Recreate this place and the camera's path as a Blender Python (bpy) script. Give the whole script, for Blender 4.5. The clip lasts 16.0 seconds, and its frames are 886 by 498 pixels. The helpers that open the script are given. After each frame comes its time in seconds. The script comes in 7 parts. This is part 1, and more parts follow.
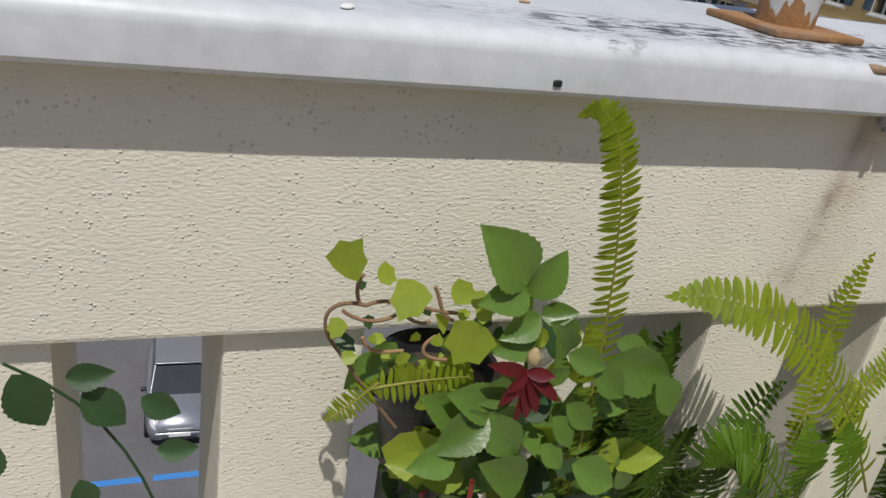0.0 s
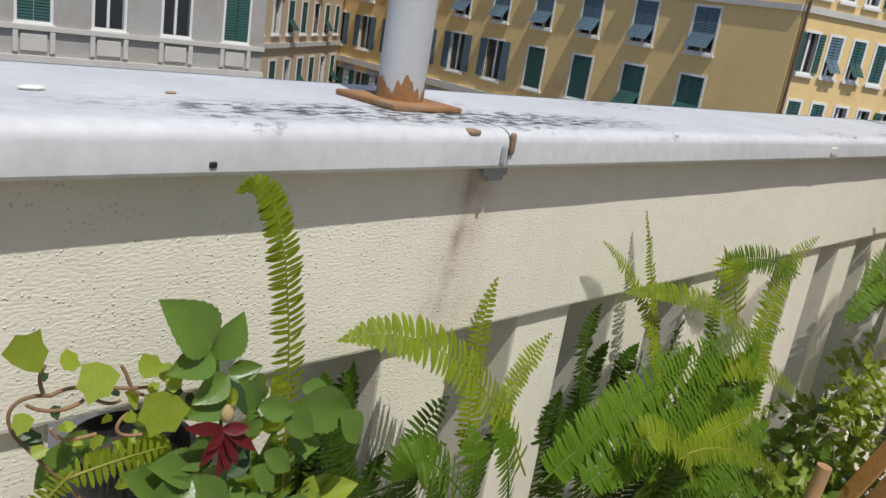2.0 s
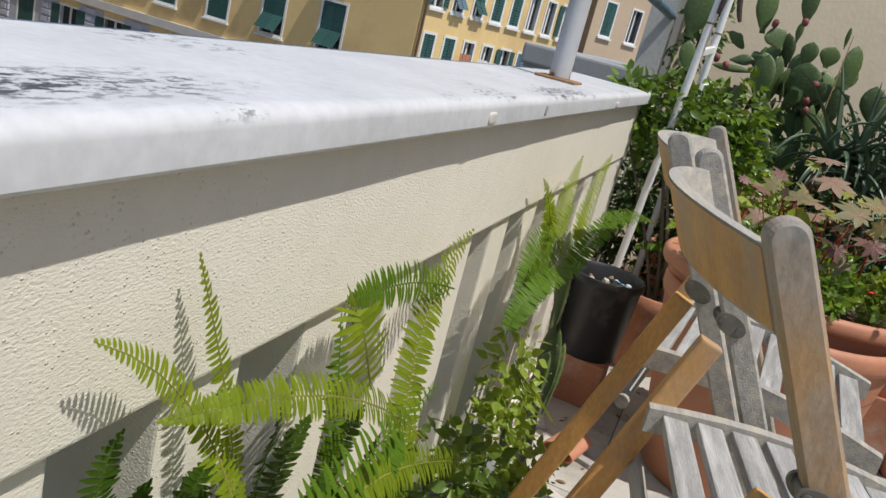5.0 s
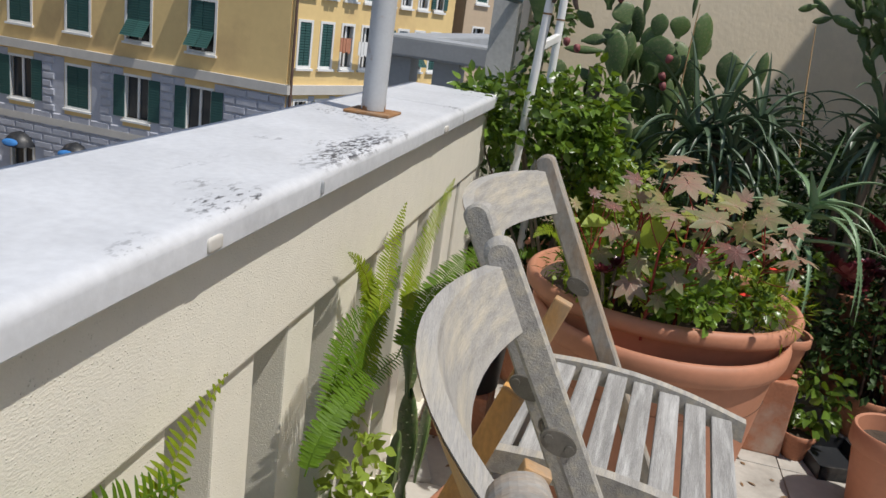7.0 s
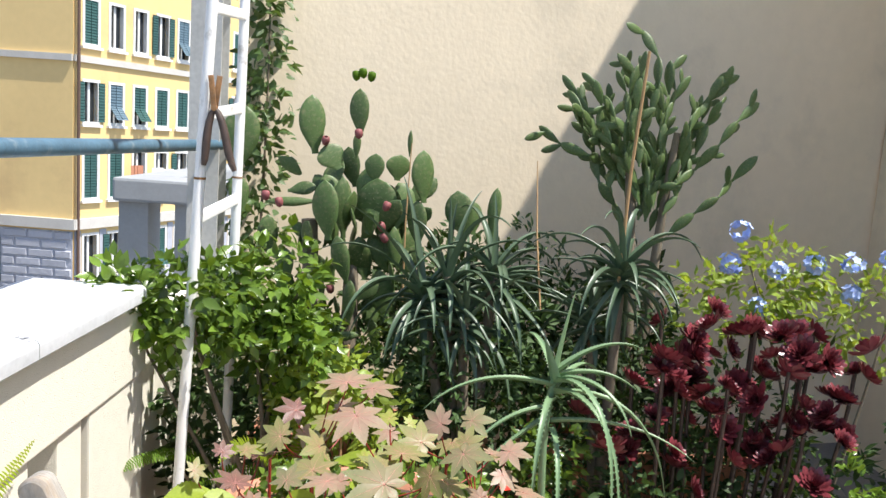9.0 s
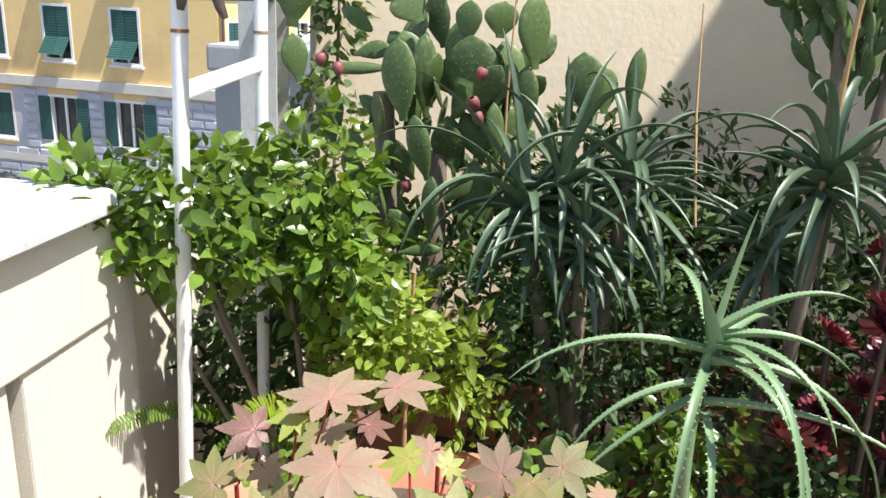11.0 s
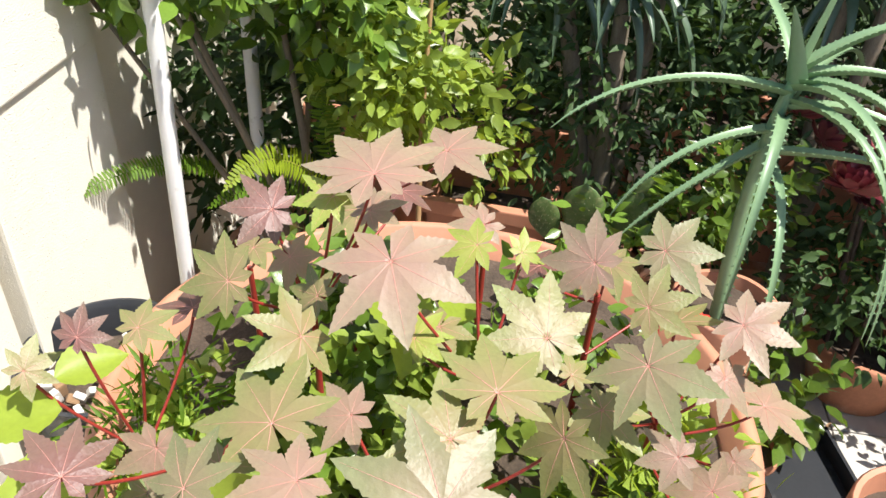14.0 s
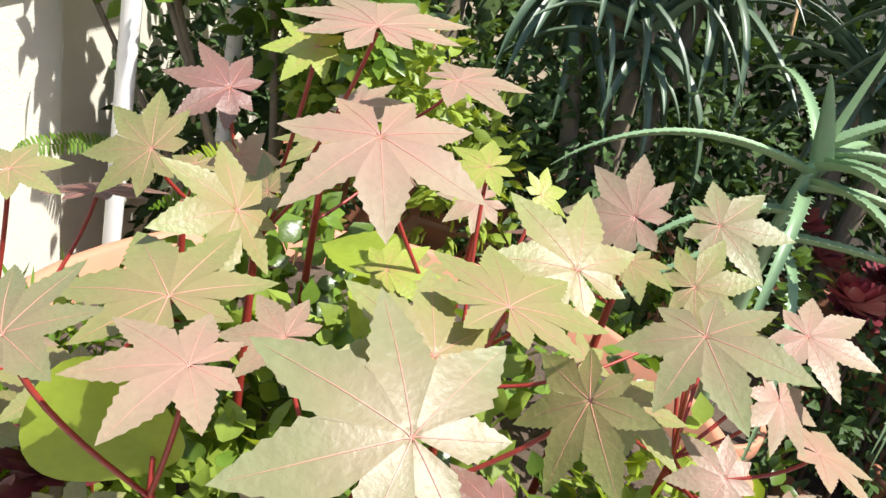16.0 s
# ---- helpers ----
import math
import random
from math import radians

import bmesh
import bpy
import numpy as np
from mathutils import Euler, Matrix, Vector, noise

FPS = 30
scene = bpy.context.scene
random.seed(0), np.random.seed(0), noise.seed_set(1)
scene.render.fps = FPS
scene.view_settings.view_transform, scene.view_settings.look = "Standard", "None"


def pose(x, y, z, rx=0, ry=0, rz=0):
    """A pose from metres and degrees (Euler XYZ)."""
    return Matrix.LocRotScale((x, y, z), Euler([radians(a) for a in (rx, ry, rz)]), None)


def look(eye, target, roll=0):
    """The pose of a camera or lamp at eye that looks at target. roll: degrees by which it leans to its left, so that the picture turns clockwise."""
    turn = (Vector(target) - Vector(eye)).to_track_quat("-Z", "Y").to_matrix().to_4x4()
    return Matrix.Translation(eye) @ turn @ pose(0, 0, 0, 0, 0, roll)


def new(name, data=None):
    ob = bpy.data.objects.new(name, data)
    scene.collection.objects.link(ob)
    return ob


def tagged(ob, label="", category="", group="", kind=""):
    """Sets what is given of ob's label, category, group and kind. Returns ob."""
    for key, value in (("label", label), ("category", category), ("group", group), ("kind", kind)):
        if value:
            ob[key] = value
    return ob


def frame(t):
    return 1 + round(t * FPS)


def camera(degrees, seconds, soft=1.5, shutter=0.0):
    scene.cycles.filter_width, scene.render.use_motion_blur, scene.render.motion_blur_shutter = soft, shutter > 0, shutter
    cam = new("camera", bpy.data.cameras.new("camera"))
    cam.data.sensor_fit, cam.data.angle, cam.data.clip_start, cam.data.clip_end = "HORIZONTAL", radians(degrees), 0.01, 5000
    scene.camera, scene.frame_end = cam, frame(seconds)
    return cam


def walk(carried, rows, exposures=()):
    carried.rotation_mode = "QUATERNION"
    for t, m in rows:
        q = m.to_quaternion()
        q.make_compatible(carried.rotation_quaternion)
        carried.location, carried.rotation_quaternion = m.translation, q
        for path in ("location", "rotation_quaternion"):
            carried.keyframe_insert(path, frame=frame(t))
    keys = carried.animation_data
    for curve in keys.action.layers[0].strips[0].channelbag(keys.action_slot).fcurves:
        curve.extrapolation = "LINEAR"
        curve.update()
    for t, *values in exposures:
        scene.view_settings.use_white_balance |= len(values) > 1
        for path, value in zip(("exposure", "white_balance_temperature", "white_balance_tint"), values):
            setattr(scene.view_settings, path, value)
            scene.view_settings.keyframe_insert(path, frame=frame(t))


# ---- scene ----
cam = camera(58.2, 16.0)
PATH = [
    (0, (1.022, 0.16, 1.088), (1.729, 1.831, 0.246), 9.4),
    (0.5, (1.044, 0.132, 1.09), (1.922, 1.782, 0.377), 7.8),
    (1, (1.003, 0.111, 1.101), (1.941, 1.755, 0.456), 7.1),
    (1.5, (0.964, 0.08, 1.112), (2.126, 1.592, 0.508), 7.9),
    (2, (0.985, 0.096, 1.108), (2.375, 1.421, 0.55), 9.2),
    (2.5, (1.04, 0.169, 1.083), (2.592, 1.317, 0.56), 11.2),
    (3, (1.092, 0.228, 1.083), (2.777, 1.169, 0.56), 13.3),
    (3.5, (1.164, 0.245, 1.084), (2.915, 1.045, 0.542), 13.7),
    (3.7, (1.217, 0.26, 1.073), (2.983, 1.03, 0.536), 13.3),
    (5.8, (1.636, 0.345, 1.117), (3.491, 0.801, 0.523), 14.1),
    (6, (1.663, 0.344, 1.118), (3.52, 0.776, 0.513), 13.3),
    (6.5, (1.742, 0.326, 1.15), (3.596, 0.72, 0.511), 11.1),
    (7, (1.848, 0.254, 1.252), (3.729, 0.618, 0.678), 7.9),
    (7.3, (1.913, 0.184, 1.325), (3.822, 0.52, 0.833), 7.2),
    (7.5, (2.011, 0.133, 1.346), (3.947, 0.412, 0.926), 5.3),
    (8, (2.197, 0.062, 1.402), (4.175, 0.099, 1.107), 4.4),
    (8.2, (2.251, 0.039, 1.43), (4.23, -0.03, 1.152), 4.5),
    (10.3, (3.034, -0.164, 1.394), (4.996, -0.014, 1.035), 2.6),
    (10.5, (3.102, -0.144, 1.388), (5.049, 0.013, 0.96), 3.1),
    (11, (3.257, -0.144, 1.358), (5.139, 0.159, 0.753), 2.9),
    (11.5, (3.361, -0.109, 1.306), (5.172, 0.286, 0.554), 2.5),
    (12, (3.424, -0.076, 1.28), (5.173, 0.243, 0.364), 3.6),
    (12.5, (3.454, -0.065, 1.275), (5.146, 0.193, 0.242), 4.3),
    (13, (3.455, -0.051, 1.272), (5.104, 0.171, 0.161), 4.6),
    (13.5, (3.449, -0.037, 1.27), (5.07, 0.153, 0.114), 4.3),
    (14, (3.447, -0.034, 1.277), (5.046, 0.142, 0.088), 3.6),
    (14.5, (3.449, -0.039, 1.289), (5.022, 0.141, 0.066), 2.9),
    (15, (3.465, -0.036, 1.259), (5.075, 0.147, 0.087), 4.8),
    (15.5, (3.477, -0.025, 1.162), (5.199, 0.133, 0.157), 9.4),
    (16, (3.503, -0.02, 1.065), (5.287, 0.097, 0.169), 14.6),
]
EXPOSURES = [(0.0, -0.39), (1.0, -0.34), (2.5, -0.18), (3.7, -0.14), (6.5, -0.13), (7.0, -0.19), (7.5, 0.02), (8.0, 0.45), (8.2, 0.6), (10.3, 1.0), (11.0, 1.05), (11.5, 0.95), (12.0, 0.93), (12.5, 1.08), (15.0, 1.05), (16.0, 1.15)]
walk(cam, [(t, look(eye, target, roll)) for t, eye, target, roll in PATH], EXPOSURES)

# ---- world, sun and exposure ----
SUN_TO = Vector((-0.34, -1.02, 2.12)).normalized()
world = bpy.data.worlds.new("world")
scene.world = world
world.use_nodes = True
sky = world.node_tree.nodes.new("ShaderNodeTexSky")
sky.sky_type = 'NISHITA'
sky.sun_disc = False
sky.sun_elevation = math.asin(SUN_TO.z)
sky.sun_rotation = math.atan2(SUN_TO.x, SUN_TO.y)
bg = world.node_tree.nodes["Background"]
bg.inputs["Strength"].default_value = 0.115
world.node_tree.links.new(sky.outputs["Color"], bg.inputs["Color"])
sun = new("sun", bpy.data.lights.new("sun", 'SUN'))
sun.data.energy = 4.2
sun.data.angle = radians(0.53)
sun.data.color = (1.0, 0.965, 0.91)
sun.matrix_world = look((0, 0, 30), Vector((0, 0, 30)) - SUN_TO)
scene.view_settings.exposure = 0.0


# ---- materials ----
def surface(name, base, vary=0.12, scale=6.0, rough=0.7, bump=0.0, bump_scale=60.0, metal=0.0, stain=None, stain_amount=0.0,
            stain_scale=3.0, per_piece=0.0, stretch=(1, 1, 1), through_light=0.0, spec=0.5):
    """A plain material: colour varied at two scales, stains of their own colour, and fine relief."""
    m = bpy.data.materials.new(name)
    m.use_nodes = True
    nt = m.node_tree
    n, link = nt.nodes, nt.links.new
    p = n["Principled BSDF"]
    p.inputs["Roughness"].default_value = rough
    p.inputs["Metallic"].default_value = metal
    p.inputs["Specular IOR Level"].default_value = spec
    co = n.new("ShaderNodeTexCoord")
    mp = n.new("ShaderNodeMapping")
    mp.inputs["Scale"].default_value = stretch
    link(co.outputs["Object"], mp.inputs["Vector"])
    big = n.new("ShaderNodeTexNoise")
    big.inputs["Scale"].default_value = scale
    big.inputs["Detail"].default_value = 6.0
    fine = n.new("ShaderNodeTexNoise")
    fine.inputs["Scale"].default_value = scale * 11
    fine.inputs["Detail"].default_value = 3.0
    link(mp.outputs["Vector"], big.inputs["Vector"])
    link(mp.outputs["Vector"], fine.inputs["Vector"])
    add = n.new("ShaderNodeMath")
    add.operation = 'MULTIPLY_ADD'
    add.inputs[1].default_value = 0.6
    link(big.outputs["Fac"], add.inputs[0])
    half = n.new("ShaderNodeMath")
    half.operation = 'MULTIPLY'
    half.inputs[1].default_value = 0.4
    link(fine.outputs["Fac"], half.inputs[0])
    link(half.outputs[0], add.inputs[2])
    ramp = n.new("ShaderNodeMapRange")
    ramp.inputs["From Min"].default_value, ramp.inputs["From Max"].default_value = 0.3, 0.7
    ramp.inputs["To Min"].default_value, ramp.inputs["To Max"].default_value = 1 - vary, 1 + vary
    link(add.outputs[0], ramp.inputs["Value"])
    value = ramp.outputs["Result"]
    if per_piece:
        inf = n.new("ShaderNodeObjectInfo")
        isl = n.new("ShaderNodeNewGeometry")
        s = n.new("ShaderNodeMath")
        s.operation = 'ADD'
        link(inf.outputs["Random"], s.inputs[0])
        link(isl.outputs["Random Per Island"], s.inputs[1])
        r2 = n.new("ShaderNodeMapRange")
        r2.inputs["From Max"].default_value = 2.0
        r2.inputs["To Min"].default_value, r2.inputs["To Max"].default_value = 1 - per_piece, 1 + per_piece
        link(s.outputs[0], r2.inputs["Value"])
        mu = n.new("ShaderNodeMath")
        mu.operation = 'MULTIPLY'
        link(value, mu.inputs[0])
        link(r2.outputs["Result"], mu.inputs[1])
        value = mu.outputs[0]
    col = n.new("ShaderNodeVectorMath")
    col.operation = 'SCALE'
    col.inputs[0].default_value = base
    link(value, col.inputs["Scale"])
    out = col.outputs["Vector"]
    if stain:
        st = n.new("ShaderNodeTexNoise")
        st.inputs["Scale"].default_value = stain_scale
        st.inputs["Detail"].default_value = 8.0
        st.inputs["Roughness"].default_value = 0.65
        link(mp.outputs["Vector"], st.inputs["Vector"])
        sr = n.new("ShaderNodeMapRange")
        sr.inputs["From Min"].default_value, sr.inputs["From Max"].default_value = 0.62 - stain_amount * 0.3, 0.72
        link(st.outputs["Fac"], sr.inputs["Value"])
        mix = n.new("ShaderNodeMix")
        mix.data_type = 'RGBA'
        mix.inputs["B"].default_value = (*stain, 1)
        link(sr.outputs["Result"], mix.inputs["Factor"])
        link(out, mix.inputs["A"])
        out = mix.outputs["Result"]
    link(out, p.inputs["Base Color"])
    if bump:
        bn = n.new("ShaderNodeTexNoise")
        bn.inputs["Scale"].default_value = bump_scale
        bn.inputs["Detail"].default_value = 6.0
        link(mp.outputs["Vector"], bn.inputs["Vector"])
        bp = n.new("ShaderNodeBump")
        bp.inputs["Strength"].default_value = 1.0
        bp.inputs["Distance"].default_value = bump
        link(bn.outputs["Fac"], bp.inputs["Height"])
        link(bp.outputs["Normal"], p.inputs["Normal"])
    if through_light:
        tr = n.new("ShaderNodeBsdfTranslucent")
        br = n.new("ShaderNodeVectorMath")
        br.operation = 'MULTIPLY'
        br.inputs[1].default_value = (1.5, 1.35, 0.55)
        link(out, br.inputs[0])
        link(br.outputs["Vector"], tr.inputs["Color"])
        ms = n.new("ShaderNodeMixShader")
        ms.inputs["Fac"].default_value = through_light
        link(p.outputs[0], ms.inputs[1])
        link(tr.outputs[0], ms.inputs[2])
        link(ms.outputs[0], n["Material Output"].inputs["Surface"])
    return m


def stucco(name, base):
    """Cream masonry paint over a coarse trowelled render: grains, knobs and long trowel strokes along x."""
    m = surface(name, base, vary=0.06, scale=2.5, rough=0.85)
    nt = m.node_tree
    n, link = nt.nodes, nt.links.new
    p = n["Principled BSDF"]
    co = n.new("ShaderNodeTexCoord")
    mp = n.new("ShaderNodeMapping")
    mp.inputs["Scale"].default_value = (0.55, 1, 1.2)
    link(co.outputs["Object"], mp.inputs["Vector"])
    stroke = n.new("ShaderNodeTexNoise")
    stroke.inputs["Scale"].default_value = 330
    stroke.inputs["Detail"].default_value = 5
    link(mp.outputs["Vector"], stroke.inputs["Vector"])
    knob = n.new("ShaderNodeTexVoronoi")
    knob.inputs["Scale"].default_value = 190
    link(co.outputs["Object"], knob.inputs["Vector"])
    kr = n.new("ShaderNodeMapRange")
    kr.inputs["From Min"].default_value, kr.inputs["From Max"].default_value = 0.26, 0.05
    link(knob.outputs["Distance"], kr.inputs["Value"])
    gate = n.new("ShaderNodeTexNoise")
    gate.inputs["Scale"].default_value = 45
    link(co.outputs["Object"], gate.inputs["Vector"])
    gr = n.new("ShaderNodeMapRange")
    gr.inputs["From Min"].default_value, gr.inputs["From Max"].default_value = 0.42, 0.6
    link(gate.outputs["Fac"], gr.inputs["Value"])
    k = n.new("ShaderNodeMath")
    k.operation = 'MULTIPLY'
    kr.inputs["To Max"].default_value = 0.55
    link(kr.outputs["Result"], k.inputs[0])
    link(gr.outputs["Result"], k.inputs[1])
    a = n.new("ShaderNodeMath")
    a.operation = 'MULTIPLY_ADD'
    a.inputs[1].default_value = 0.42
    link(stroke.outputs["Fac"], a.inputs[0])
    link(k.outputs[0], a.inputs[2])
    bp = n.new("ShaderNodeBump")
    bp.inputs["Distance"].default_value = 0.0024
    link(a.outputs[0], bp.inputs["Height"])
    link(bp.outputs["Normal"], p.inputs["Normal"])
    # a rusty run under the coping joint, and dark damp beside it
    old = p.inputs["Base Color"].links[0].from_socket
    xyz = n.new("ShaderNodeSeparateXYZ")
    link(co.outputs["Object"], xyz.inputs[0])
    wob = n.new("ShaderNodeTexNoise")
    wob.inputs["Scale"].default_value = 22
    wob.inputs["Detail"].default_value = 6
    link(co.outputs["Object"], wob.inputs["Vector"])

    def calc(op, a, b):
        q = n.new("ShaderNodeMath")
        q.operation = op
        for i, val in enumerate((a, b)):
            if isinstance(val, (int, float)):
                q.inputs[i].default_value = val
            else:
                link(val, q.inputs[i])
        return q.outputs[0]
    for centre, slope, width, power, colour in ((1.535, 0.12, 0.055, 0.62, (0.40, 0.27, 0.16, 1)), (1.52, 0.125, 0.014, 0.55, (0.14, 0.10, 0.07, 1))):
        mid = calc('ADD', calc('MULTIPLY', xyz.outputs["Z"], slope), centre)
        off = calc('ABSOLUTE', calc('SUBTRACT', xyz.outputs["X"], mid), 0.0)
        near = calc('MAXIMUM', calc('SUBTRACT', 1.0, calc('DIVIDE', off, width)), 0.0)
        amount = calc('MULTIPLY', calc('MULTIPLY', near, power), calc('MULTIPLY', calc('GREATER_THAN', xyz.outputs["Z"], 0.74), calc('POWER', calc('MULTIPLY', wob.outputs["Fac"], 1.5), 2.2)))
        mx = n.new("ShaderNodeMix")
        mx.data_type = 'RGBA'
        mx.inputs["B"].default_value = colour
        link(amount, mx.inputs["Factor"])
        link(old, mx.inputs["A"])
        old = mx.outputs["Result"]
    link(old, p.inputs["Base Color"])
    return m


def marble(name):
    """White marble, grey clouds, and black weathering in streaks across the slab."""
    m = surface(name, (0.62, 0.63, 0.65), vary=0.15, scale=6.0, rough=0.45, bump=0.0004, bump_scale=90)
    nt = m.node_tree
    n, link = nt.nodes, nt.links.new
    p = n["Principled BSDF"]
    old = p.inputs["Base Color"].links[0].from_socket
    co = n.new("ShaderNodeTexCoord")
    mp = n.new("ShaderNodeMapping")
    mp.inputs["Scale"].default_value = (6.5, 16.0, 4.0)
    mp.inputs["Rotation"].default_value = (0, 0, radians(12))
    link(co.outputs["Object"], mp.inputs["Vector"])
    grain = n.new("ShaderNodeTexNoise")
    grain.inputs["Scale"].default_value = 5.5
    grain.inputs["Detail"].default_value = 9
    grain.inputs["Roughness"].default_value = 0.72
    link(mp.outputs["Vector"], grain.inputs["Vector"])
    gate = n.new("ShaderNodeTexNoise")
    gate.inputs["Scale"].default_value = 4.2
    gate.inputs["Detail"].default_value = 2
    link(co.outputs["Object"], gate.inputs["Vector"])
    g = n.new("ShaderNodeMapRange")
    g.inputs["From Min"].default_value, g.inputs["From Max"].default_value = 0.58, 0.66
    link(gate.outputs["Fac"], g.inputs["Value"])
    s = n.new("ShaderNodeMapRange")
    s.inputs["From Min"].default_value, s.inputs["From Max"].default_value = 0.53, 0.59
    more = n.new("ShaderNodeMath")
    more.operation = 'MULTIPLY_ADD'
    more.inputs[1].default_value = 0.055
    link(grain.outputs["Fac"], more.inputs[2])
    link(more.outputs[0], s.inputs["Value"])
    patches = []
    for cx, cy, kx, ky in ((1.66, 0.735, 2.2, 16.0), (3.17, 0.690, 4.2, 22.0)):
        place = n.new("ShaderNodeVectorMath")
        place.operation = 'MULTIPLY_ADD'
        place.inputs[1].default_value = (kx, ky, 0.0)
        place.inputs[2].default_value = (-cx * kx, -cy * ky, 0.0)
        link(co.outputs["Object"], place.inputs[0])
        reach = n.new("ShaderNodeVectorMath")
        reach.operation = 'LENGTH'
        link(place.outputs["Vector"], reach.inputs[0])
        one = n.new("ShaderNodeMapRange")
        one.inputs["From Min"].default_value, one.inputs["From Max"].default_value = 1.15, 0.55
        link(reach.outputs["Value"], one.inputs["Value"])
        patches.append(one.outputs["Result"])
    band = n.new("ShaderNodeMath")
    band.operation = 'MAXIMUM'
    link(patches[0], band.inputs[0])
    link(patches[1], band.inputs[1])
    link(band.outputs[0], more.inputs[0])
    both = n.new("ShaderNodeMath")
    both.operation = 'MAXIMUM'
    link(g.outputs["Result"], both.inputs[0])
    link(band.outputs[0], both.inputs[1])
    mul = n.new("ShaderNodeMath")
    mul.operation = 'MULTIPLY'
    link(both.outputs[0], mul.inputs[0])
    link(s.outputs["Result"], mul.inputs[1])
    xyz = n.new("ShaderNodeSeparateXYZ")
    link(co.outputs["Object"], xyz.inputs[0])
    top = n.new("ShaderNodeMapRange")
    top.inputs["From Min"].default_value, top.inputs["From Max"].default_value = 0.988, 0.9985
    link(xyz.outputs["Z"], top.inputs["Value"])
    lay = n.new("ShaderNodeMath")
    lay.operation = 'MULTIPLY'
    link(mul.outputs[0], lay.inputs[0])
    link(top.outputs["Result"], lay.inputs[1])
    mix = n.new("ShaderNodeMix")
    mix.data_type = 'RGBA'
    mix.inputs["B"].default_value = (0.07, 0.07, 0.075, 1)
    link(lay.outputs[0], mix.inputs["Factor"])
    link(old, mix.inputs["A"])
    link(mix.outputs["Result"], p.inputs["Base Color"])
    return m


STUCCO = stucco("cream_stucco", (0.80, 0.755, 0.64))
ENDWALL = surface("beige_wall_paint", (0.82, 0.69, 0.51), vary=0.06, scale=1.2, rough=0.9, bump=0.0015, bump_scale=40, stain=(0.62, 0.53, 0.4), stain_amount=0.3, stain_scale=1.0)
MARBLE = marble("weathered_marble")
FLOOR = surface("terrace_tile", (0.50, 0.47, 0.42), vary=0.14, scale=2.5, rough=0.8, bump=0.0008, bump_scale=30, stain=(0.24, 0.22, 0.19), stain_amount=0.5, per_piece=0.08)
GROUT = surface("grout", (0.2, 0.18, 0.16), rough=0.95)
STEEL = surface("grey_painted_steel", (0.50, 0.51, 0.52), vary=0.08, scale=14, rough=0.55, bump=0.0003, bump_scale=120, stain=(0.36, 0.17, 0.06), stain_amount=0.12, stain_scale=9)
RUST = surface("rust", (0.30, 0.155, 0.065), vary=0.45, scale=30, rough=0.9, bump=0.0008, bump_scale=200, stain=(0.33, 0.25, 0.18), stain_amount=0.5, stain_scale=18)
BLUE = surface("blue_rail_paint", (0.075, 0.15, 0.215), vary=0.3, scale=12, rough=0.5, bump=0.0003, stain=(0.22, 0.27, 0.30), stain_amount=0.2, stain_scale=20)
WHITEMETAL = surface("white_enamel", (0.86, 0.85, 0.83), vary=0.04, scale=15, rough=0.4, stain=(0.5, 0.47, 0.42), stain_amount=0.04, stain_scale=14)
GREYMETAL = surface("grey_post_paint", (0.36, 0.37, 0.38), vary=0.1, scale=4, rough=0.6, bump=0.0006, bump_scale=50)
WOOD_GREY = surface("weathered_wood", (0.36, 0.34, 0.31), vary=0.28, scale=9, rough=0.85, bump=0.0012, bump_scale=40, stretch=(1, 9, 9), stain=(0.54, 0.48, 0.37), stain_amount=0.5, stain_scale=5, per_piece=0.1)
WOOD_WORN = surface("bare_wood_with_varnish_left", (0.29, 0.27, 0.24), vary=0.4, scale=6, rough=0.8, bump=0.002, bump_scale=40, stretch=(6, 1.8, 1.0), stain=(0.50, 0.27, 0.085), stain_amount=0.55, stain_scale=2.6, per_piece=0.1)
WOOD_SEAT = surface("weathered_slat_wood", (0.31, 0.30, 0.285), vary=0.35, scale=9, rough=0.85, bump=0.0014, bump_scale=40, stretch=(1, 10, 8), stain=(0.56, 0.55, 0.53), stain_amount=0.45, stain_scale=5, per_piece=0.15)
WOOD_WARM = surface("varnished_wood", (0.56, 0.29, 0.09), vary=0.28, scale=6, rough=0.6, bump=0.001, bump_scale=40, stretch=(4, 2.5, 1.2), stain=(0.34, 0.30, 0.25), stain_amount=0.55, stain_scale=2.0, per_piece=0.1)
BRACKET = surface("dull_brass_plate", (0.20, 0.185, 0.16), vary=0.2, scale=40, rough=0.5, metal=0.6)
TERRA = surface("terracotta_plastic", (0.50, 0.22, 0.13), vary=0.1, scale=5, rough=0.6, bump=0.0004, bump_scale=60, stain=(0.42, 0.19, 0.11), stain_amount=0.5, stain_scale=4)
TERRA_OLD = surface("terracotta_clay", (0.42, 0.18, 0.10), vary=0.2, scale=9, rough=0.85, bump=0.0008, bump_scale=60, stain=(0.5, 0.38, 0.3), stain_amount=0.45, stain_scale=6)
BLACKPLASTIC = surface("black_plastic", (0.022, 0.024, 0.028), vary=0.2, scale=10, rough=0.45, stain=(0.12, 0.11, 0.1), stain_amount=0.3, stain_scale=7)
SOIL = surface("soil", (0.07, 0.05, 0.035), vary=0.5, scale=25, rough=1.0, bump=0.006, bump_scale=60)
BARK = surface("bark", (0.19, 0.155, 0.11), vary=0.35, scale=25, rough=0.9, bump=0.002, bump_scale=80, stretch=(2, 2, 0.4))
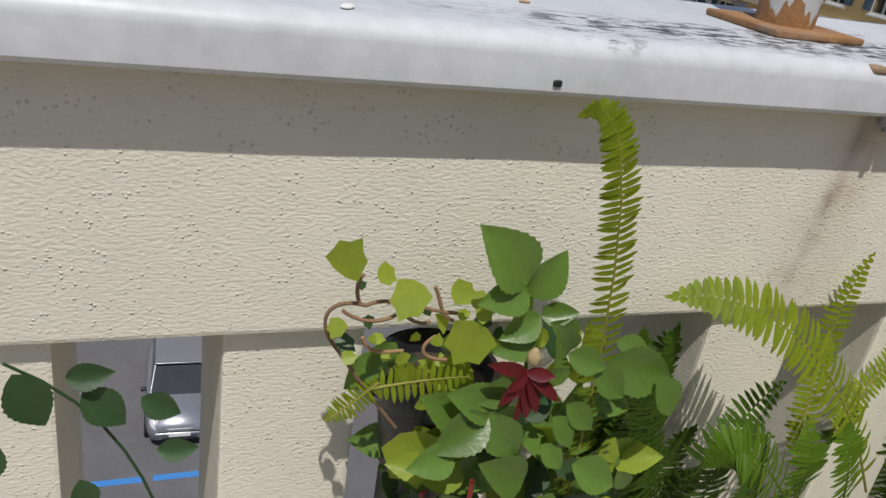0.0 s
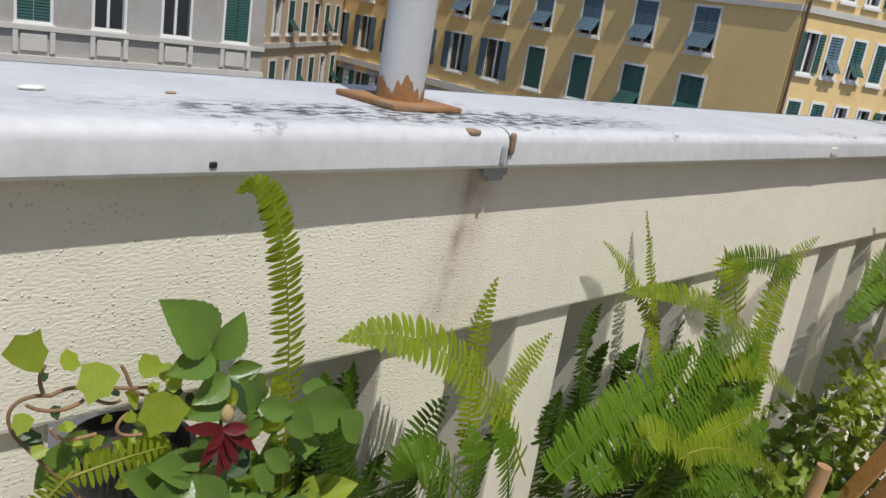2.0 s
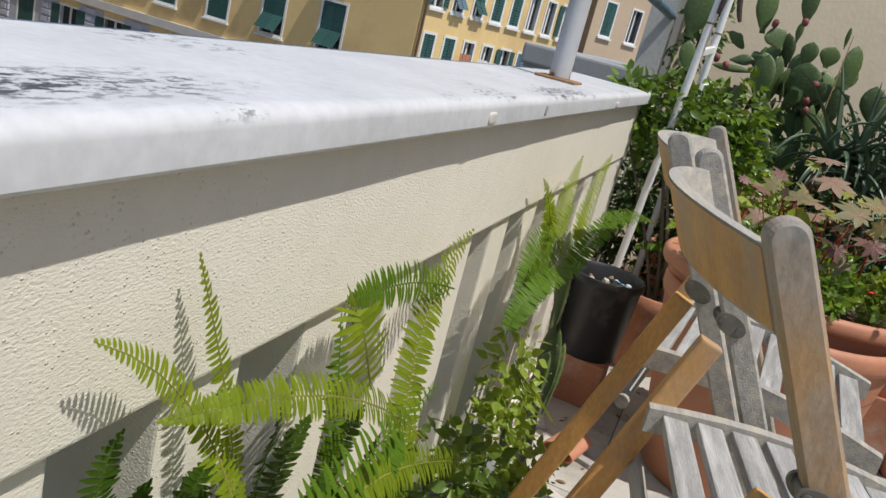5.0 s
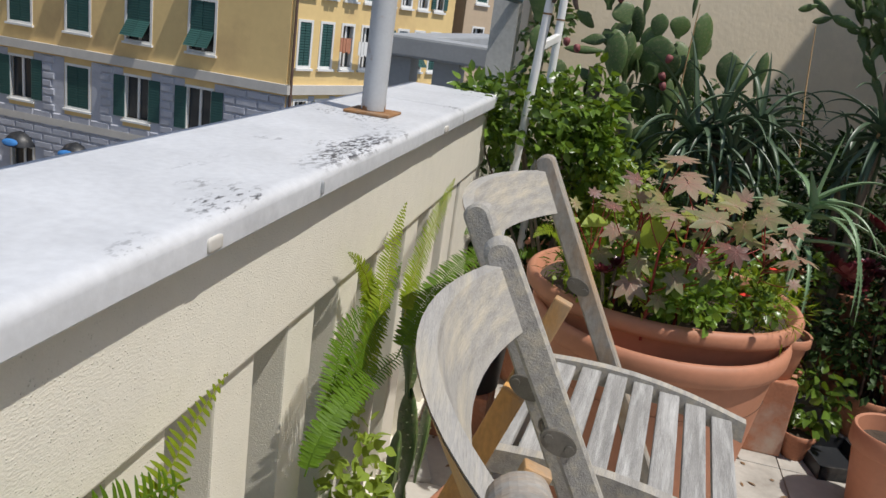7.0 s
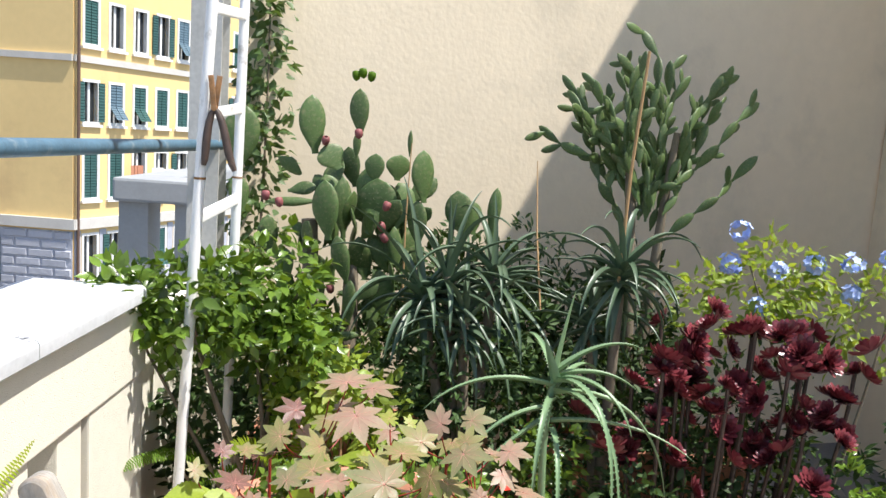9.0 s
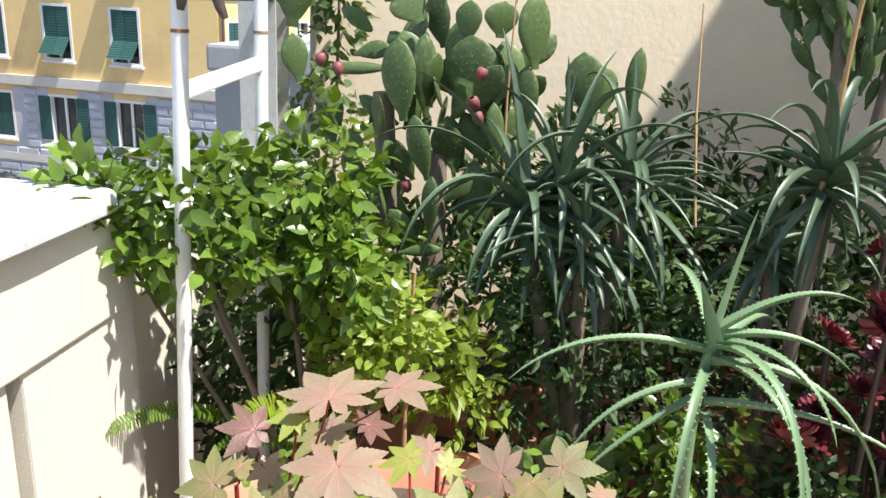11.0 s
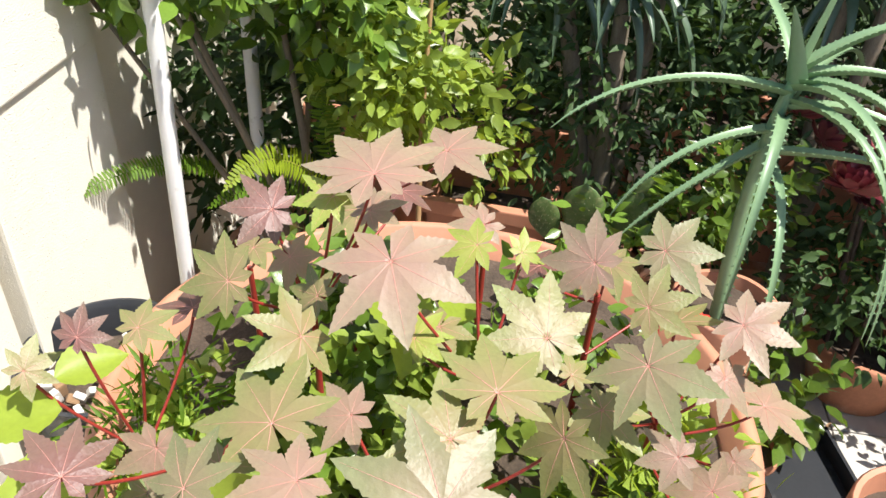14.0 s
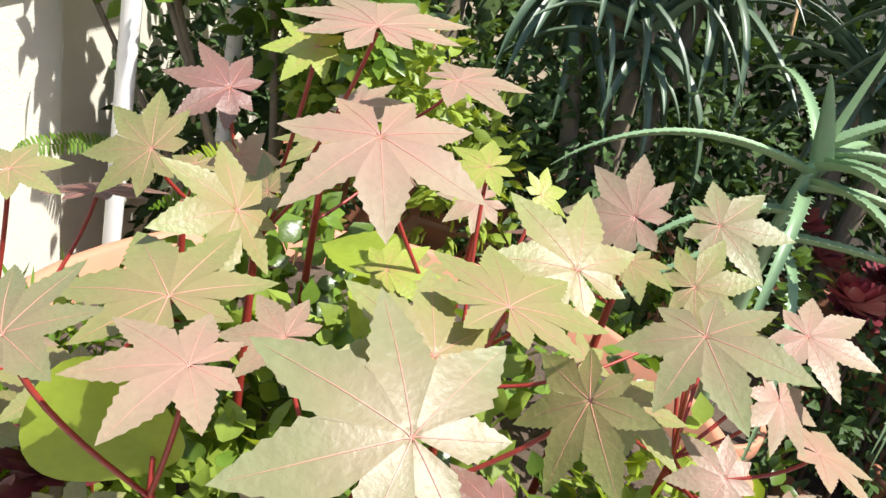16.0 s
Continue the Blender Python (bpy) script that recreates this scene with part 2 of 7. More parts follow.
YELLOW = surface("ochre_facade", (0.80, 0.58, 0.26), vary=0.06, scale=0.35, rough=0.9, stain=(0.62, 0.42, 0.2), stain_amount=0.4, stain_scale=0.25)
RUSTIC = surface("grey_rusticated_stone", (0.45, 0.46, 0.51), vary=0.1, scale=1.5, rough=0.9, bump=0.02, bump_scale=6, per_piece=0.12)
PALE = surface("pale_stone_trim", (0.58, 0.55, 0.50), vary=0.1, scale=2.0, rough=0.9)
GREYSTONE = surface("weathered_grey_render", (0.40, 0.385, 0.36), vary=0.12, scale=0.6, rough=0.9, stain=(0.34, 0.3, 0.26), stain_amount=0.5, stain_scale=0.5)
PINK = surface("sand_facade", (0.55, 0.42, 0.29), vary=0.08, scale=0.4, rough=0.9)
GREEN = surface("green_shutter", (0.025, 0.085, 0.075), vary=0.15, scale=2.0, rough=0.6, bump=0.01, bump_scale=3.0, stretch=(0.01, 0.01, 6), per_piece=0.2)
BLUESHUT = surface("blue_grey_shutter", (0.10, 0.16, 0.20), vary=0.15, scale=2.0, rough=0.6, bump=0.01, bump_scale=3.0, stretch=(0.01, 0.01, 6), per_piece=0.25)
WHITEPAINT = surface("white_window_paint", (0.78, 0.77, 0.74), rough=0.6, vary=0.04)
DARKGLASS = surface("window_glass", (0.03, 0.035, 0.04), rough=0.08, vary=0.2, scale=0.5)
ASPHALT = surface("asphalt", (0.125, 0.122, 0.128), vary=0.18, scale=0.8, rough=0.9, bump=0.004, bump_scale=40)
PAVING = surface("pavement_stone", (0.22, 0.21, 0.2), vary=0.15, scale=0.8, rough=0.9)
BLUELINE = surface("blue_road_paint", (0.05, 0.22, 0.55), rough=0.7)
SILVER = surface("silver_car_paint", (0.40, 0.41, 0.44), rough=0.3, metal=0.7, vary=0.04)
BLACKPAINT = surface("black_car_paint", (0.012, 0.012, 0.014), rough=0.2)
TYRE = surface("tyre_rubber", (0.015, 0.015, 0.015), rough=0.8)
HEADLAMP = surface("headlamp_glass", (0.6, 0.6, 0.62), rough=0.1)

LEAF = lambda name, c, t=0.3, r=0.45, v=0.2, spec=0.4: surface(name, c, vary=0.16, scale=18, rough=r, per_piece=v, through_light=t, bump=0.0004, bump_scale=150, spec=spec)
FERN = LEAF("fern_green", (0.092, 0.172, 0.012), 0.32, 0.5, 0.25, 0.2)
# the same fern green with the shade of gaps and inner fronds in it
FERN_SHADE = LEAF("shaded_fern_green", (0.058, 0.115, 0.012), 0.28, 0.5, 0.25, 0.2)
FERN_LIGHT = LEAF("young_fern_green", (0.19, 0.255, 0.016), 0.33, 0.5, 0.25, 0.2)
FERN_RIB = LEAF("fern_rib", (0.27, 0.26, 0.05), 0.1, 0.5, 0.1, 0.2)
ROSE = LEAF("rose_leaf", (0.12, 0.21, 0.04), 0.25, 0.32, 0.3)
# rose green with the wall's shade put into the colour
ROSE_SHADE = LEAF("shaded_rose_leaf", (0.04, 0.085, 0.03), 0.15)
LIME = LEAF("lime_ivy_leaf", (0.29, 0.375, 0.045), 0.38)
CRIMSON = LEAF("crimson_leaf", (0.13, 0.012, 0.016), 0.25)


def castor_skin(name, heart, edge):
    """A castor leaf: flushed round its stalk, greener to its edge, quilted between its veins."""
    m = LEAF(name, edge, 0.25, 0.42, 0.22, 0.45)
    n, link = m.node_tree.nodes, m.node_tree.links.new
    p = n["Principled BSDF"]
    old = p.inputs["Base Color"].links[0].from_socket
    co = n.new("ShaderNodeTexCoord")
    far = n.new("ShaderNodeVectorMath")
    far.operation = 'LENGTH'
    link(co.outputs["Object"], far.inputs[0])
    blot = n.new("ShaderNodeTexNoise")
    blot.inputs["Scale"].default_value = 3.5
    blot.inputs["Detail"].default_value = 5
    link(co.outputs["Object"], blot.inputs["Vector"])
    sub = n.new("ShaderNodeMath")
    sub.operation = 'SUBTRACT'
    link(blot.outputs["Fac"], sub.inputs[0])
    link(far.outputs["Value"], sub.inputs[1])
    r = n.new("ShaderNodeMapRange")
    r.inputs["From Min"].default_value, r.inputs["From Max"].default_value = -0.5, 0.45
    link(sub.outputs[0], r.inputs["Value"])
    mix = n.new("ShaderNodeMix")
    mix.data_type = 'RGBA'
    mix.inputs["B"].default_value = (*heart, 1)
    link(r.outputs["Result"], mix.inputs["Factor"])
    link(old, mix.inputs["A"])
    link(mix.outputs["Result"], p.inputs["Base Color"])
    for q in [k for k in n if k.bl_idname == "ShaderNodeBump"]:
        q.inputs["Distance"].default_value = 0.0005
        q.inputs["Height"].links[0].from_node.inputs["Scale"].default_value = 16
    return m


CASTOR_PINK = castor_skin("castor_leaf_pink", (0.35, 0.215, 0.165), (0.29, 0.245, 0.155))
CASTOR_PALE = castor_skin("castor_leaf_pale", (0.265, 0.205, 0.12), (0.205, 0.23, 0.105))
CASTOR_GREEN = castor_skin("castor_leaf_green", (0.28, 0.215, 0.105), (0.215, 0.245, 0.082))
CASTOR_LIME = castor_skin("castor_leaf_young_lime", (0.32, 0.32, 0.08), (0.27, 0.35, 0.06))
CASTOR_PURPLE = castor_skin("castor_leaf_purple", (0.20, 0.085, 0.075), (0.17, 0.115, 0.085))
VEIN = surface("castor_vein", (0.58, 0.26, 0.20), rough=0.5)
REDSTEM = surface("castor_red_stem", (0.27, 0.03, 0.022), rough=0.4, vary=0.2, scale=20)
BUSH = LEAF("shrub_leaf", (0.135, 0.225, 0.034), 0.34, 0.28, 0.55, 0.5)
# leaf green darkened to stand for the deep shade under the aloes
UNDER_SHADE = LEAF("shaded_undergrowth_leaf", (0.044, 0.084, 0.022), 0.2, 0.6, 0.5)
BUSH_LIGHT = LEAF("shrub_young_leaf", (0.25, 0.335, 0.055), 0.42, 0.4, 0.3)
IVY = LEAF("creeper_leaf", (0.09, 0.15, 0.05), 0.3)
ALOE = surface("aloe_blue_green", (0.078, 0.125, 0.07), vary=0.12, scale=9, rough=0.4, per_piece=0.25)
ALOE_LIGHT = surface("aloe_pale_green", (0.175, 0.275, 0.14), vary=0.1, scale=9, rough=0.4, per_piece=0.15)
PAD = surface("cactus_pad_green", (0.09, 0.15, 0.042), vary=0.25, scale=10, rough=0.5, per_piece=0.35, stain=(0.19, 0.2, 0.09), stain_amount=0.4, stain_scale=12)
AREOLE = surface("cactus_areole", (0.2, 0.22, 0.12), rough=0.9)
FRUIT = surface("prickly_pear_fruit", (0.24, 0.07, 0.07), rough=0.6, vary=0.4, scale=40)
AEON = surface("aeonium_maroon", (0.165, 0.032, 0.04), vary=0.35, scale=20, rough=0.28, per_piece=0.4)
BLOOM = surface("plumbago_blue", (0.42, 0.52, 0.85), rough=0.7, per_piece=0.15)
RED = surface("red_flower", (0.7, 0.04, 0.02), rough=0.5)
STRAW = surface("dry_straw", (0.45, 0.34, 0.17), rough=0.9, vary=0.3, scale=30)
CANE = surface("bamboo_cane", (0.42, 0.26, 0.12), rough=0.7, vary=0.25, scale=30)
LITTER = surface("dry_leaf_litter", (0.28, 0.17, 0.09), rough=0.9, per_piece=0.5)


# ---- mesh tools ----
def mesh_of(name, verts, faces, material, smooth=True):
    me = bpy.data.meshes.new(name)
    me.from_pydata([tuple(v) for v in verts], [], faces)
    me.materials.append(material)
    if smooth:
        me.polygons.foreach_set("use_smooth", [True] * len(me.polygons))
    me.update()
    if smooth:
        me.set_sharp_from_angle(angle=radians(65))
    return me


def put(name, shape, material, parent=None, label="", smooth=True, m=None):
    """Links one mesh, from (verts, faces), as an object, under a parent where there is one."""
    ob = new(name, mesh_of(name, shape[0], shape[1], material, smooth))
    if parent:
        ob.parent = parent
    if m is not None:
        ob.matrix_basis = m
    return tagged(ob, label)


def base(name, label, category, at=(0, 0, 0), group="", kind="", m=None):
    e = new(name)
    e.empty_display_size = 0.05
    e.matrix_basis = m if m is not None else Matrix.Translation(at)
    return tagged(e, label, category, group, kind)


def join(*shapes):
    v, f = [], []
    for a, b in shapes:
        k = len(v)
        v.extend(a)
        f.extend([tuple(i + k for i in q) for q in b])
    return v, f


def moved(shape, m):
    return [m @ Vector(v) for v in shape[0]], shape[1]


def box(x0, x1, y0, y1, z0, z1, c=0.0):
    """A box with chamfered edges along its top and sides where c > 0."""
    if c <= 0:
        v = [(x, y, z) for x in (x0, x1) for y in (y0, y1) for z in (z0, z1)]
        return v, [(0, 1, 3, 2), (4, 6, 7, 5), (0, 4, 5, 1), (2, 3, 7, 6), (0, 2, 6, 4), (1, 5, 7, 3)]
    bm = bmesh.new()
    bmesh.ops.create_cube(bm, size=1.0)
    for w in bm.verts:
        w.co = Vector(((x0 + x1) / 2 + w.co.x * (x1 - x0), (y0 + y1) / 2 + w.co.y * (y1 - y0), (z0 + z1) / 2 + w.co.z * (z1 - z0)))
    bmesh.ops.bevel(bm, geom=list(bm.edges), offset=c, segments=2, affect='EDGES', profile=0.6)
    bm.verts.index_update()
    s = [w.co.copy() for w in bm.verts], [tuple(w.index for w in q.verts) for q in bm.faces]
    bm.free()
    return s


def tube(points, radii, sides=8, cap=True):
    """A round stem along points, with a radius at each."""
    pts = [Vector(p) for p in points]
    if not hasattr(radii, "__len__"):
        radii = [radii] * len(pts)
    v, f = [], []
    up = Vector((0.31, 0.17, 0.93))
    for i, p in enumerate(pts):
        d = (pts[min(i + 1, len(pts) - 1)] - pts[max(i - 1, 0)]).normalized()
        a = d.cross(up)
        if a.length < 1e-3:
            a = d.cross(Vector((1, 0, 0)))
        a.normalize()
        b = d.cross(a)
        up = a.cross(d) if a.cross(d).length > 1e-3 else up
        for k in range(sides):
            t = math.tau * k / sides
            v.append(p + (a * math.cos(t) + b * math.sin(t)) * radii[i])
    for i in range(len(pts) - 1):
        for k in range(sides):
            q = (k + 1) % sides
            f.append((i * sides + k, i * sides + q, (i + 1) * sides + q, (i + 1) * sides + k))
    if cap:
        f.append(tuple(range(sides - 1, -1, -1)))
        f.append(tuple((len(pts) - 1) * sides + k for k in range(sides)))
    return v, f


def lathe(profile, sides=40, sx=1.0, sy=1.0, power=2.0):
    """Turns (radius, height) pairs round z; sx, sy stretch it to an oval, power squares it off."""
    v, f = [], []
    for r, z in profile:
        for k in range(sides):
            t = math.tau * k / sides
            c, s = math.cos(t), math.sin(t)
            w = (abs(c) ** power + abs(s) ** power) ** (-1 / power)
            v.append(Vector((c * w * r * sx, s * w * r * sy, z)))
    for i in range(len(profile) - 1):
        for k in range(sides):
            q = (k + 1) % sides
            f.append((i * sides + k, i * sides + q, (i + 1) * sides + q, (i + 1) * sides + k))
    return v, f


def bezier(p0, p1, p2, p3, n=10):
    p0, p1, p2, p3 = map(Vector, (p0, p1, p2, p3))
    return [p0 * (1 - t) ** 3 + p1 * 3 * t * (1 - t) ** 2 + p2 * 3 * t * t * (1 - t) + p3 * t ** 3 for t in (i / n for i in range(n + 1))]


def blade(mid, side, normal, widths, fold=0.25):
    """A leaf strip along mid points: side vectors, half widths, and a fold along its middle."""
    v, f = [], []
    for p, s, nn, w in zip(mid, side, normal, widths):
        v += [p - s * w + nn * w * fold, p, p + s * w + nn * w * fold]
    for i in range(len(mid) - 1):
        a, b = i * 3, i * 3 + 3
        f += [(a, a + 1, b + 1, b), (a + 1, a + 2, b + 2, b + 1)]
    return v, f


def leaf(p, d, n, length, width, shape=(0.25, 0.8, 1.0, 0.7, 0.05), fold=0.25, droop=0.2):
    """One pointed leaf from its foot p along d, with its face to n."""
    d, n = Vector(d).normalized(), Vector(n)
    s = d.cross(n)
    if s.length < 1e-4:
        s = d.cross(Vector((0.3, 0.9, 0.2)))
    s.normalize()
    n = s.cross(d).normalized()
    k = len(shape)
    mid = [Vector(p) + d * length * (i / (k - 1)) - n * droop * length * (i / (k - 1)) ** 2 for i in range(k)]
    return blade(mid, [s] * k, [n] * k, [width * 0.5 * q for q in shape], fold)


def rnd(a, b):
    return random.uniform(a, b)


def unit(scatter_z=1.0):
    while True:
        v = Vector((rnd(-1, 1), rnd(-1, 1), rnd(-1, 1)))
        if 0.05 < v.length < 1:
            v.z *= scatter_z
            return v.normalized()


# ---- the terrace ----
FLOOR_Z = -0.10
X_WEST, X_END, Y_HOUSE = -3.0, 5.95, -2.4
SEAM = 1.655

floor = put("floor", box(X_WEST - 0.3, 6.8, Y_HOUSE - 0.3, 0.93, FLOOR_Z - 0.25, FLOOR_Z - 0.008), GROUT, smooth=False)
tagged(floor, "terrace floor of pale square tiles with stained joints", "floor", kind="structure")

wall_parapet = put("wall_parapet", box(X_WEST, 4.62, 0.691, 0.93, 0.748, 0.957, 0.004), STUCCO, smooth=False)
tagged(wall_parapet, "cream rough-plastered parapet beam on slats under marble coping", "parapet", kind="structure")
slat_mesh = mesh_of("slat", *box(-0.0575, 0.0575, 0.703, 0.905, FLOOR_Z + 0.12, 0.752, 0.004), STUCCO, smooth=False)
k = 0
for i in range(-17, 15):
    x = 1.1375 + 0.2355 * i
    if X_WEST < x < 4.25:
        s = new("slat", slat_mesh)
        s.parent = wall_parapet
        s.location = (x, 0, 0)
put("plinth", box(X_WEST, 4.28, 0.69, 0.93, FLOOR_Z - 0.02, FLOOR_Z + 0.125, 0.006), STUCCO, wall_parapet, smooth=False)
put("end_pier", box(4.29, 4.625, 0.699, 0.93, FLOOR_Z - 0.02, 0.751, 0.006), STUCCO, wall_parapet, smooth=False)

put("low_wall", box(4.63, X_END, 0.80, 0.93, FLOOR_Z - 0.02, 0.80, 0.006), STUCCO, wall_parapet, smooth=False)


def coping_slab(x0, x1):
    """A marble slab with a rounded nose along its front and a plain back."""
    prof = [(0.966, 0.957), (0.664, 0.957), (0.660, 0.961), (0.660, 0.985), (0.6608, 0.9896), (0.6633, 0.9938), (0.6672, 0.9971), (0.6725, 0.9992), (0.679, 1.0), (0.683, 1.0), (0.958, 1.0), (0.962, 1.0), (0.966, 0.996)]
    n = 24
    v, f = [], []
    for i in range(n + 1):
        x = x0 + (x1 - x0) * i / n
        for j, (y, z) in enumerate(prof):
            w = 0.0012 * noise.noise(Vector((x * 7, y * 9, z * 9)))
            v.append((x, y + (w if 0 < j < 9 else 0), z))
    p = len(prof)
    for i in range(n):
        for j in range(p):
            q = (j + 1) % p
            f.append((i * p + j, (i + 1) * p + j, (i + 1) * p + q, i * p + q))
    f.append(tuple(range(p)))
    f.append(tuple(n * p + j for j in range(p - 1, -1, -1)))
    return v, f


coping = base("coping", "white marble coping slabs with black weathering streaks", "coping", kind="structure")
for a, b in ((X_WEST, -0.55), (-0.547, SEAM - 0.0015), (SEAM + 0.0015, 3.98), (3.983, 4.532)):
    put("coping_slab", coping_slab(a, b), MARBLE, coping).data.set_sharp_from_angle(angle=radians(32))
put("joint_mortar", box(X_WEST + 0.01, 4.49, 0.672, 0.955, 0.962, 0.992), GROUT, coping, smooth=False)

wall_east = put("wall_east", box(0, 0.3, -4.0, 0.12, FLOOR_Z - 0.3, 5.0), ENDWALL, m=pose(X_END, 0.66, 0, 0, 0, 15), smooth=False)
tagged(wall_east, "tall beige plastered wall closing the terrace behind the plants", "wall", kind="structure")
wall_house = put("wall_house", join(box(X_WEST - 0.3, 5.05, Y_HOUSE - 0.3, Y_HOUSE, FLOOR_Z - 0.3, 2.2), box(5.05, 6.75, Y_HOUSE - 0.3, Y_HOUSE, FLOOR_Z - 0.3, 5.15)), ENDWALL, smooth=False)
tagged(wall_house, "beige plastered house wall, taller at one end", "wall", kind="structure")
wall_west = put("wall_west", box(X_WEST - 0.3, X_WEST, Y_HOUSE, 0.93, FLOOR_Z - 0.3, 1.2), ENDWALL, smooth=False)
tagged(wall_west, "low beige plastered wall closing the terrace", "wall", kind="structure")

# posts and rail over the coping
railing = base("railing", "blue tubular handrail on grey rusted posts over the coping", "railing", (0, 0.806, 1.0))
put("handrail", tube([(-3.0, 0, 0.358), (1.6, 0, 0.357), (3.6, 0, 0.348), (5.72, 0, 0.337)], 0.0205, 14), BLUE, railing, "blue painted round handrail")


def ragged_collar(r, z0, z1, seed):
    """A band of rust with a ragged upper edge, just proud of a tube."""
    v, f, n = [], [], 96
    for k in range(n):
        t = math.tau * k / n
        e = z0 + (z1 - z0) * max(0.04, 0.32 + 0.7 * noise.noise(Vector((math.cos(t) * 1.1 + seed, math.sin(t) * 1.1, seed))) + 0.3 * noise.noise(Vector((math.cos(t) * 6 + seed, math.sin(t) * 6, seed))))
        v += [(math.cos(t) * r, math.sin(t) * r, z0), (math.cos(t) * r, math.sin(t) * r, e)]
    for k in range(n):
        q = (k + 1) % n
        f.append((2 * k, 2 * q, 2 * q + 1, 2 * k + 1))
    return v, f


for x in (-0.38, 1.615, 3.623):
    post = put("post", tube([(x, 0, 0.006), (x + 0.004, 0, 0.334)], 0.028, 20), STEEL, railing)
    put("base_plate", box(x - 0.053, x + 0.053, -0.054, 0.054, 0.0005, 0.007, 0.002), RUST, post, "rusted square base plate", smooth=False)
    put("rust_foot", moved(ragged_collar(0.0284, 0.007, 0.052, x), Matrix.Translation((x, 0, 0))), RUST, post)
    put("rust_head", moved(ragged_collar(0.0285, -0.334, -0.255, x + 3), Matrix.Translation((x + 0.004, 0, 0)) @ Matrix.Diagonal((1, 1, -1, 1))), RUST, post)

# grey column at the end of the terrace and the neighbour's parapet
COLUMN = surface("pale_column_paint", (0.50, 0.49, 0.46), rough=0.6, vary=0.2, scale=5, bump=0.0006, bump_scale=60)
column = base("steel_column", "tall pale grey painted steel column at the wall's end", "column", (5.70, 0.85, FLOOR_Z))
put("web", box(-0.05, 0.05, -0.008, 0.008, 0, 5.0), COLUMN, column, smooth=False)
put("flange", box(-0.058, -0.05, -0.06, 0.06, 0, 5.0), COLUMN, column, smooth=False)
put("flange", box(0.05, 0.058, -0.06, 0.06, 0, 5.0), COLUMN, column, smooth=False)
nb = base("neighbour_parapet", "grey neighbouring balcony parapet with square pillars", "parapet", (8.0, 0, 0), kind="structure")
put("coping_stone", box(-0.15, 0.25, 0.6, 2.1, 0.86, 1.02, 0.02), GREYMETAL, nb, smooth=False)
put("coping_stone", box(0.25, 4.0, 1.8, 2.1, 0.86, 1.02, 0.02), GREYMETAL, nb, smooth=False)
for y in (2.0, 1.62, 1.24, 0.86):
    put("pillar", box(-0.08, 0.16, y - 0.12, y + 0.08, -1.0, 0.86), GREYMETAL, nb, smooth=False)
put("deck", box(-0.2, 4.0, 0.6, 2.1, -1.2, 0.1), GREYMETAL, nb, smooth=False)

# ---- the street and the buildings across it ----
STREET = -13.0
ground = put("ground", box(-1200, 1200, -1200, 1200, STREET - 1, STREET), ASPHALT, smooth=False)
tagged(ground, "grey asphalt street below the terrace", "road", kind="structure")
house = put("own_building", box(X_WEST - 6, 6.2, -9, 0.90, STREET, FLOOR_Z - 0.26), ENDWALL, smooth=False)
tagged(house, "plain beige building under the terrace", "building", kind="structure")
pavement = put("pavement", box(-30, 5.4, 0.9, 3.2, STREET - 0.1, STREET + 0.14), PAVING, smooth=False)
tagged(pavement, "grey stone pavement along the street", "pavement", kind="structure")
far_pavement = put("far_pavement", box(-30, 26, 27.2, 30, STREET - 0.1, STREET + 0.14), PAVING, smooth=False)
tagged(far_pavement, "grey stone pavement across the street", "pavement", kind="structure")
for i in range(5):
    bay = put("parking_line", box(-6 + 2.4 * i, -3.8 + 2.4 * i, 15.9, 16.1, STREET, STREET + 0.006), BLUELINE, smooth=False)
    tagged(bay, "blue painted parking line on asphalt", "road marking", "parking lines")


def facade_wall(length, z0, z1, columns, rows, half, depth=0.35):
    """A wall along +x whose window openings go through: bands between the rows, piers between the columns."""
    out, z = [], z0
    for top, bottom in sorted(rows, key=lambda r: r[1]):
        out.append(box(0, length, 0, depth, z, bottom))
        x = 0
        for c in columns:
            out.append(box(x, c - half, 0, depth, bottom, top))
            x = c + half
        out.append(box(x, length, 0, depth, bottom, top))
        z = top
    out.append(box(0, length, 0, depth, z, z1))
    return join(*out)


def ring(xi, xo, z0, z1, e, y0, y1):
    """A rectangular frame of one piece: inner half width xi, outer xo, opening from z0 to z1, e beyond it."""
    v = []
    for y in (y0, y1):
        v += [(-xo, y, z0 - e), (xo, y, z0 - e), (xo, y, z1 + e), (-xo, y, z1 + e), (-xi, y, z0), (xi, y, z0), (xi, y, z1), (-xi, y, z1)]
    f = []
    for k in range(4):
        q = (k + 1) % 4
        f += [(k, q, 4 + q, 4 + k), (8 + q, 8 + k, 12 + k, 12 + q), (q, k, 8 + k, 8 + q), (4 + k, 4 + q, 12 + q, 12 + k)]
    return v, f


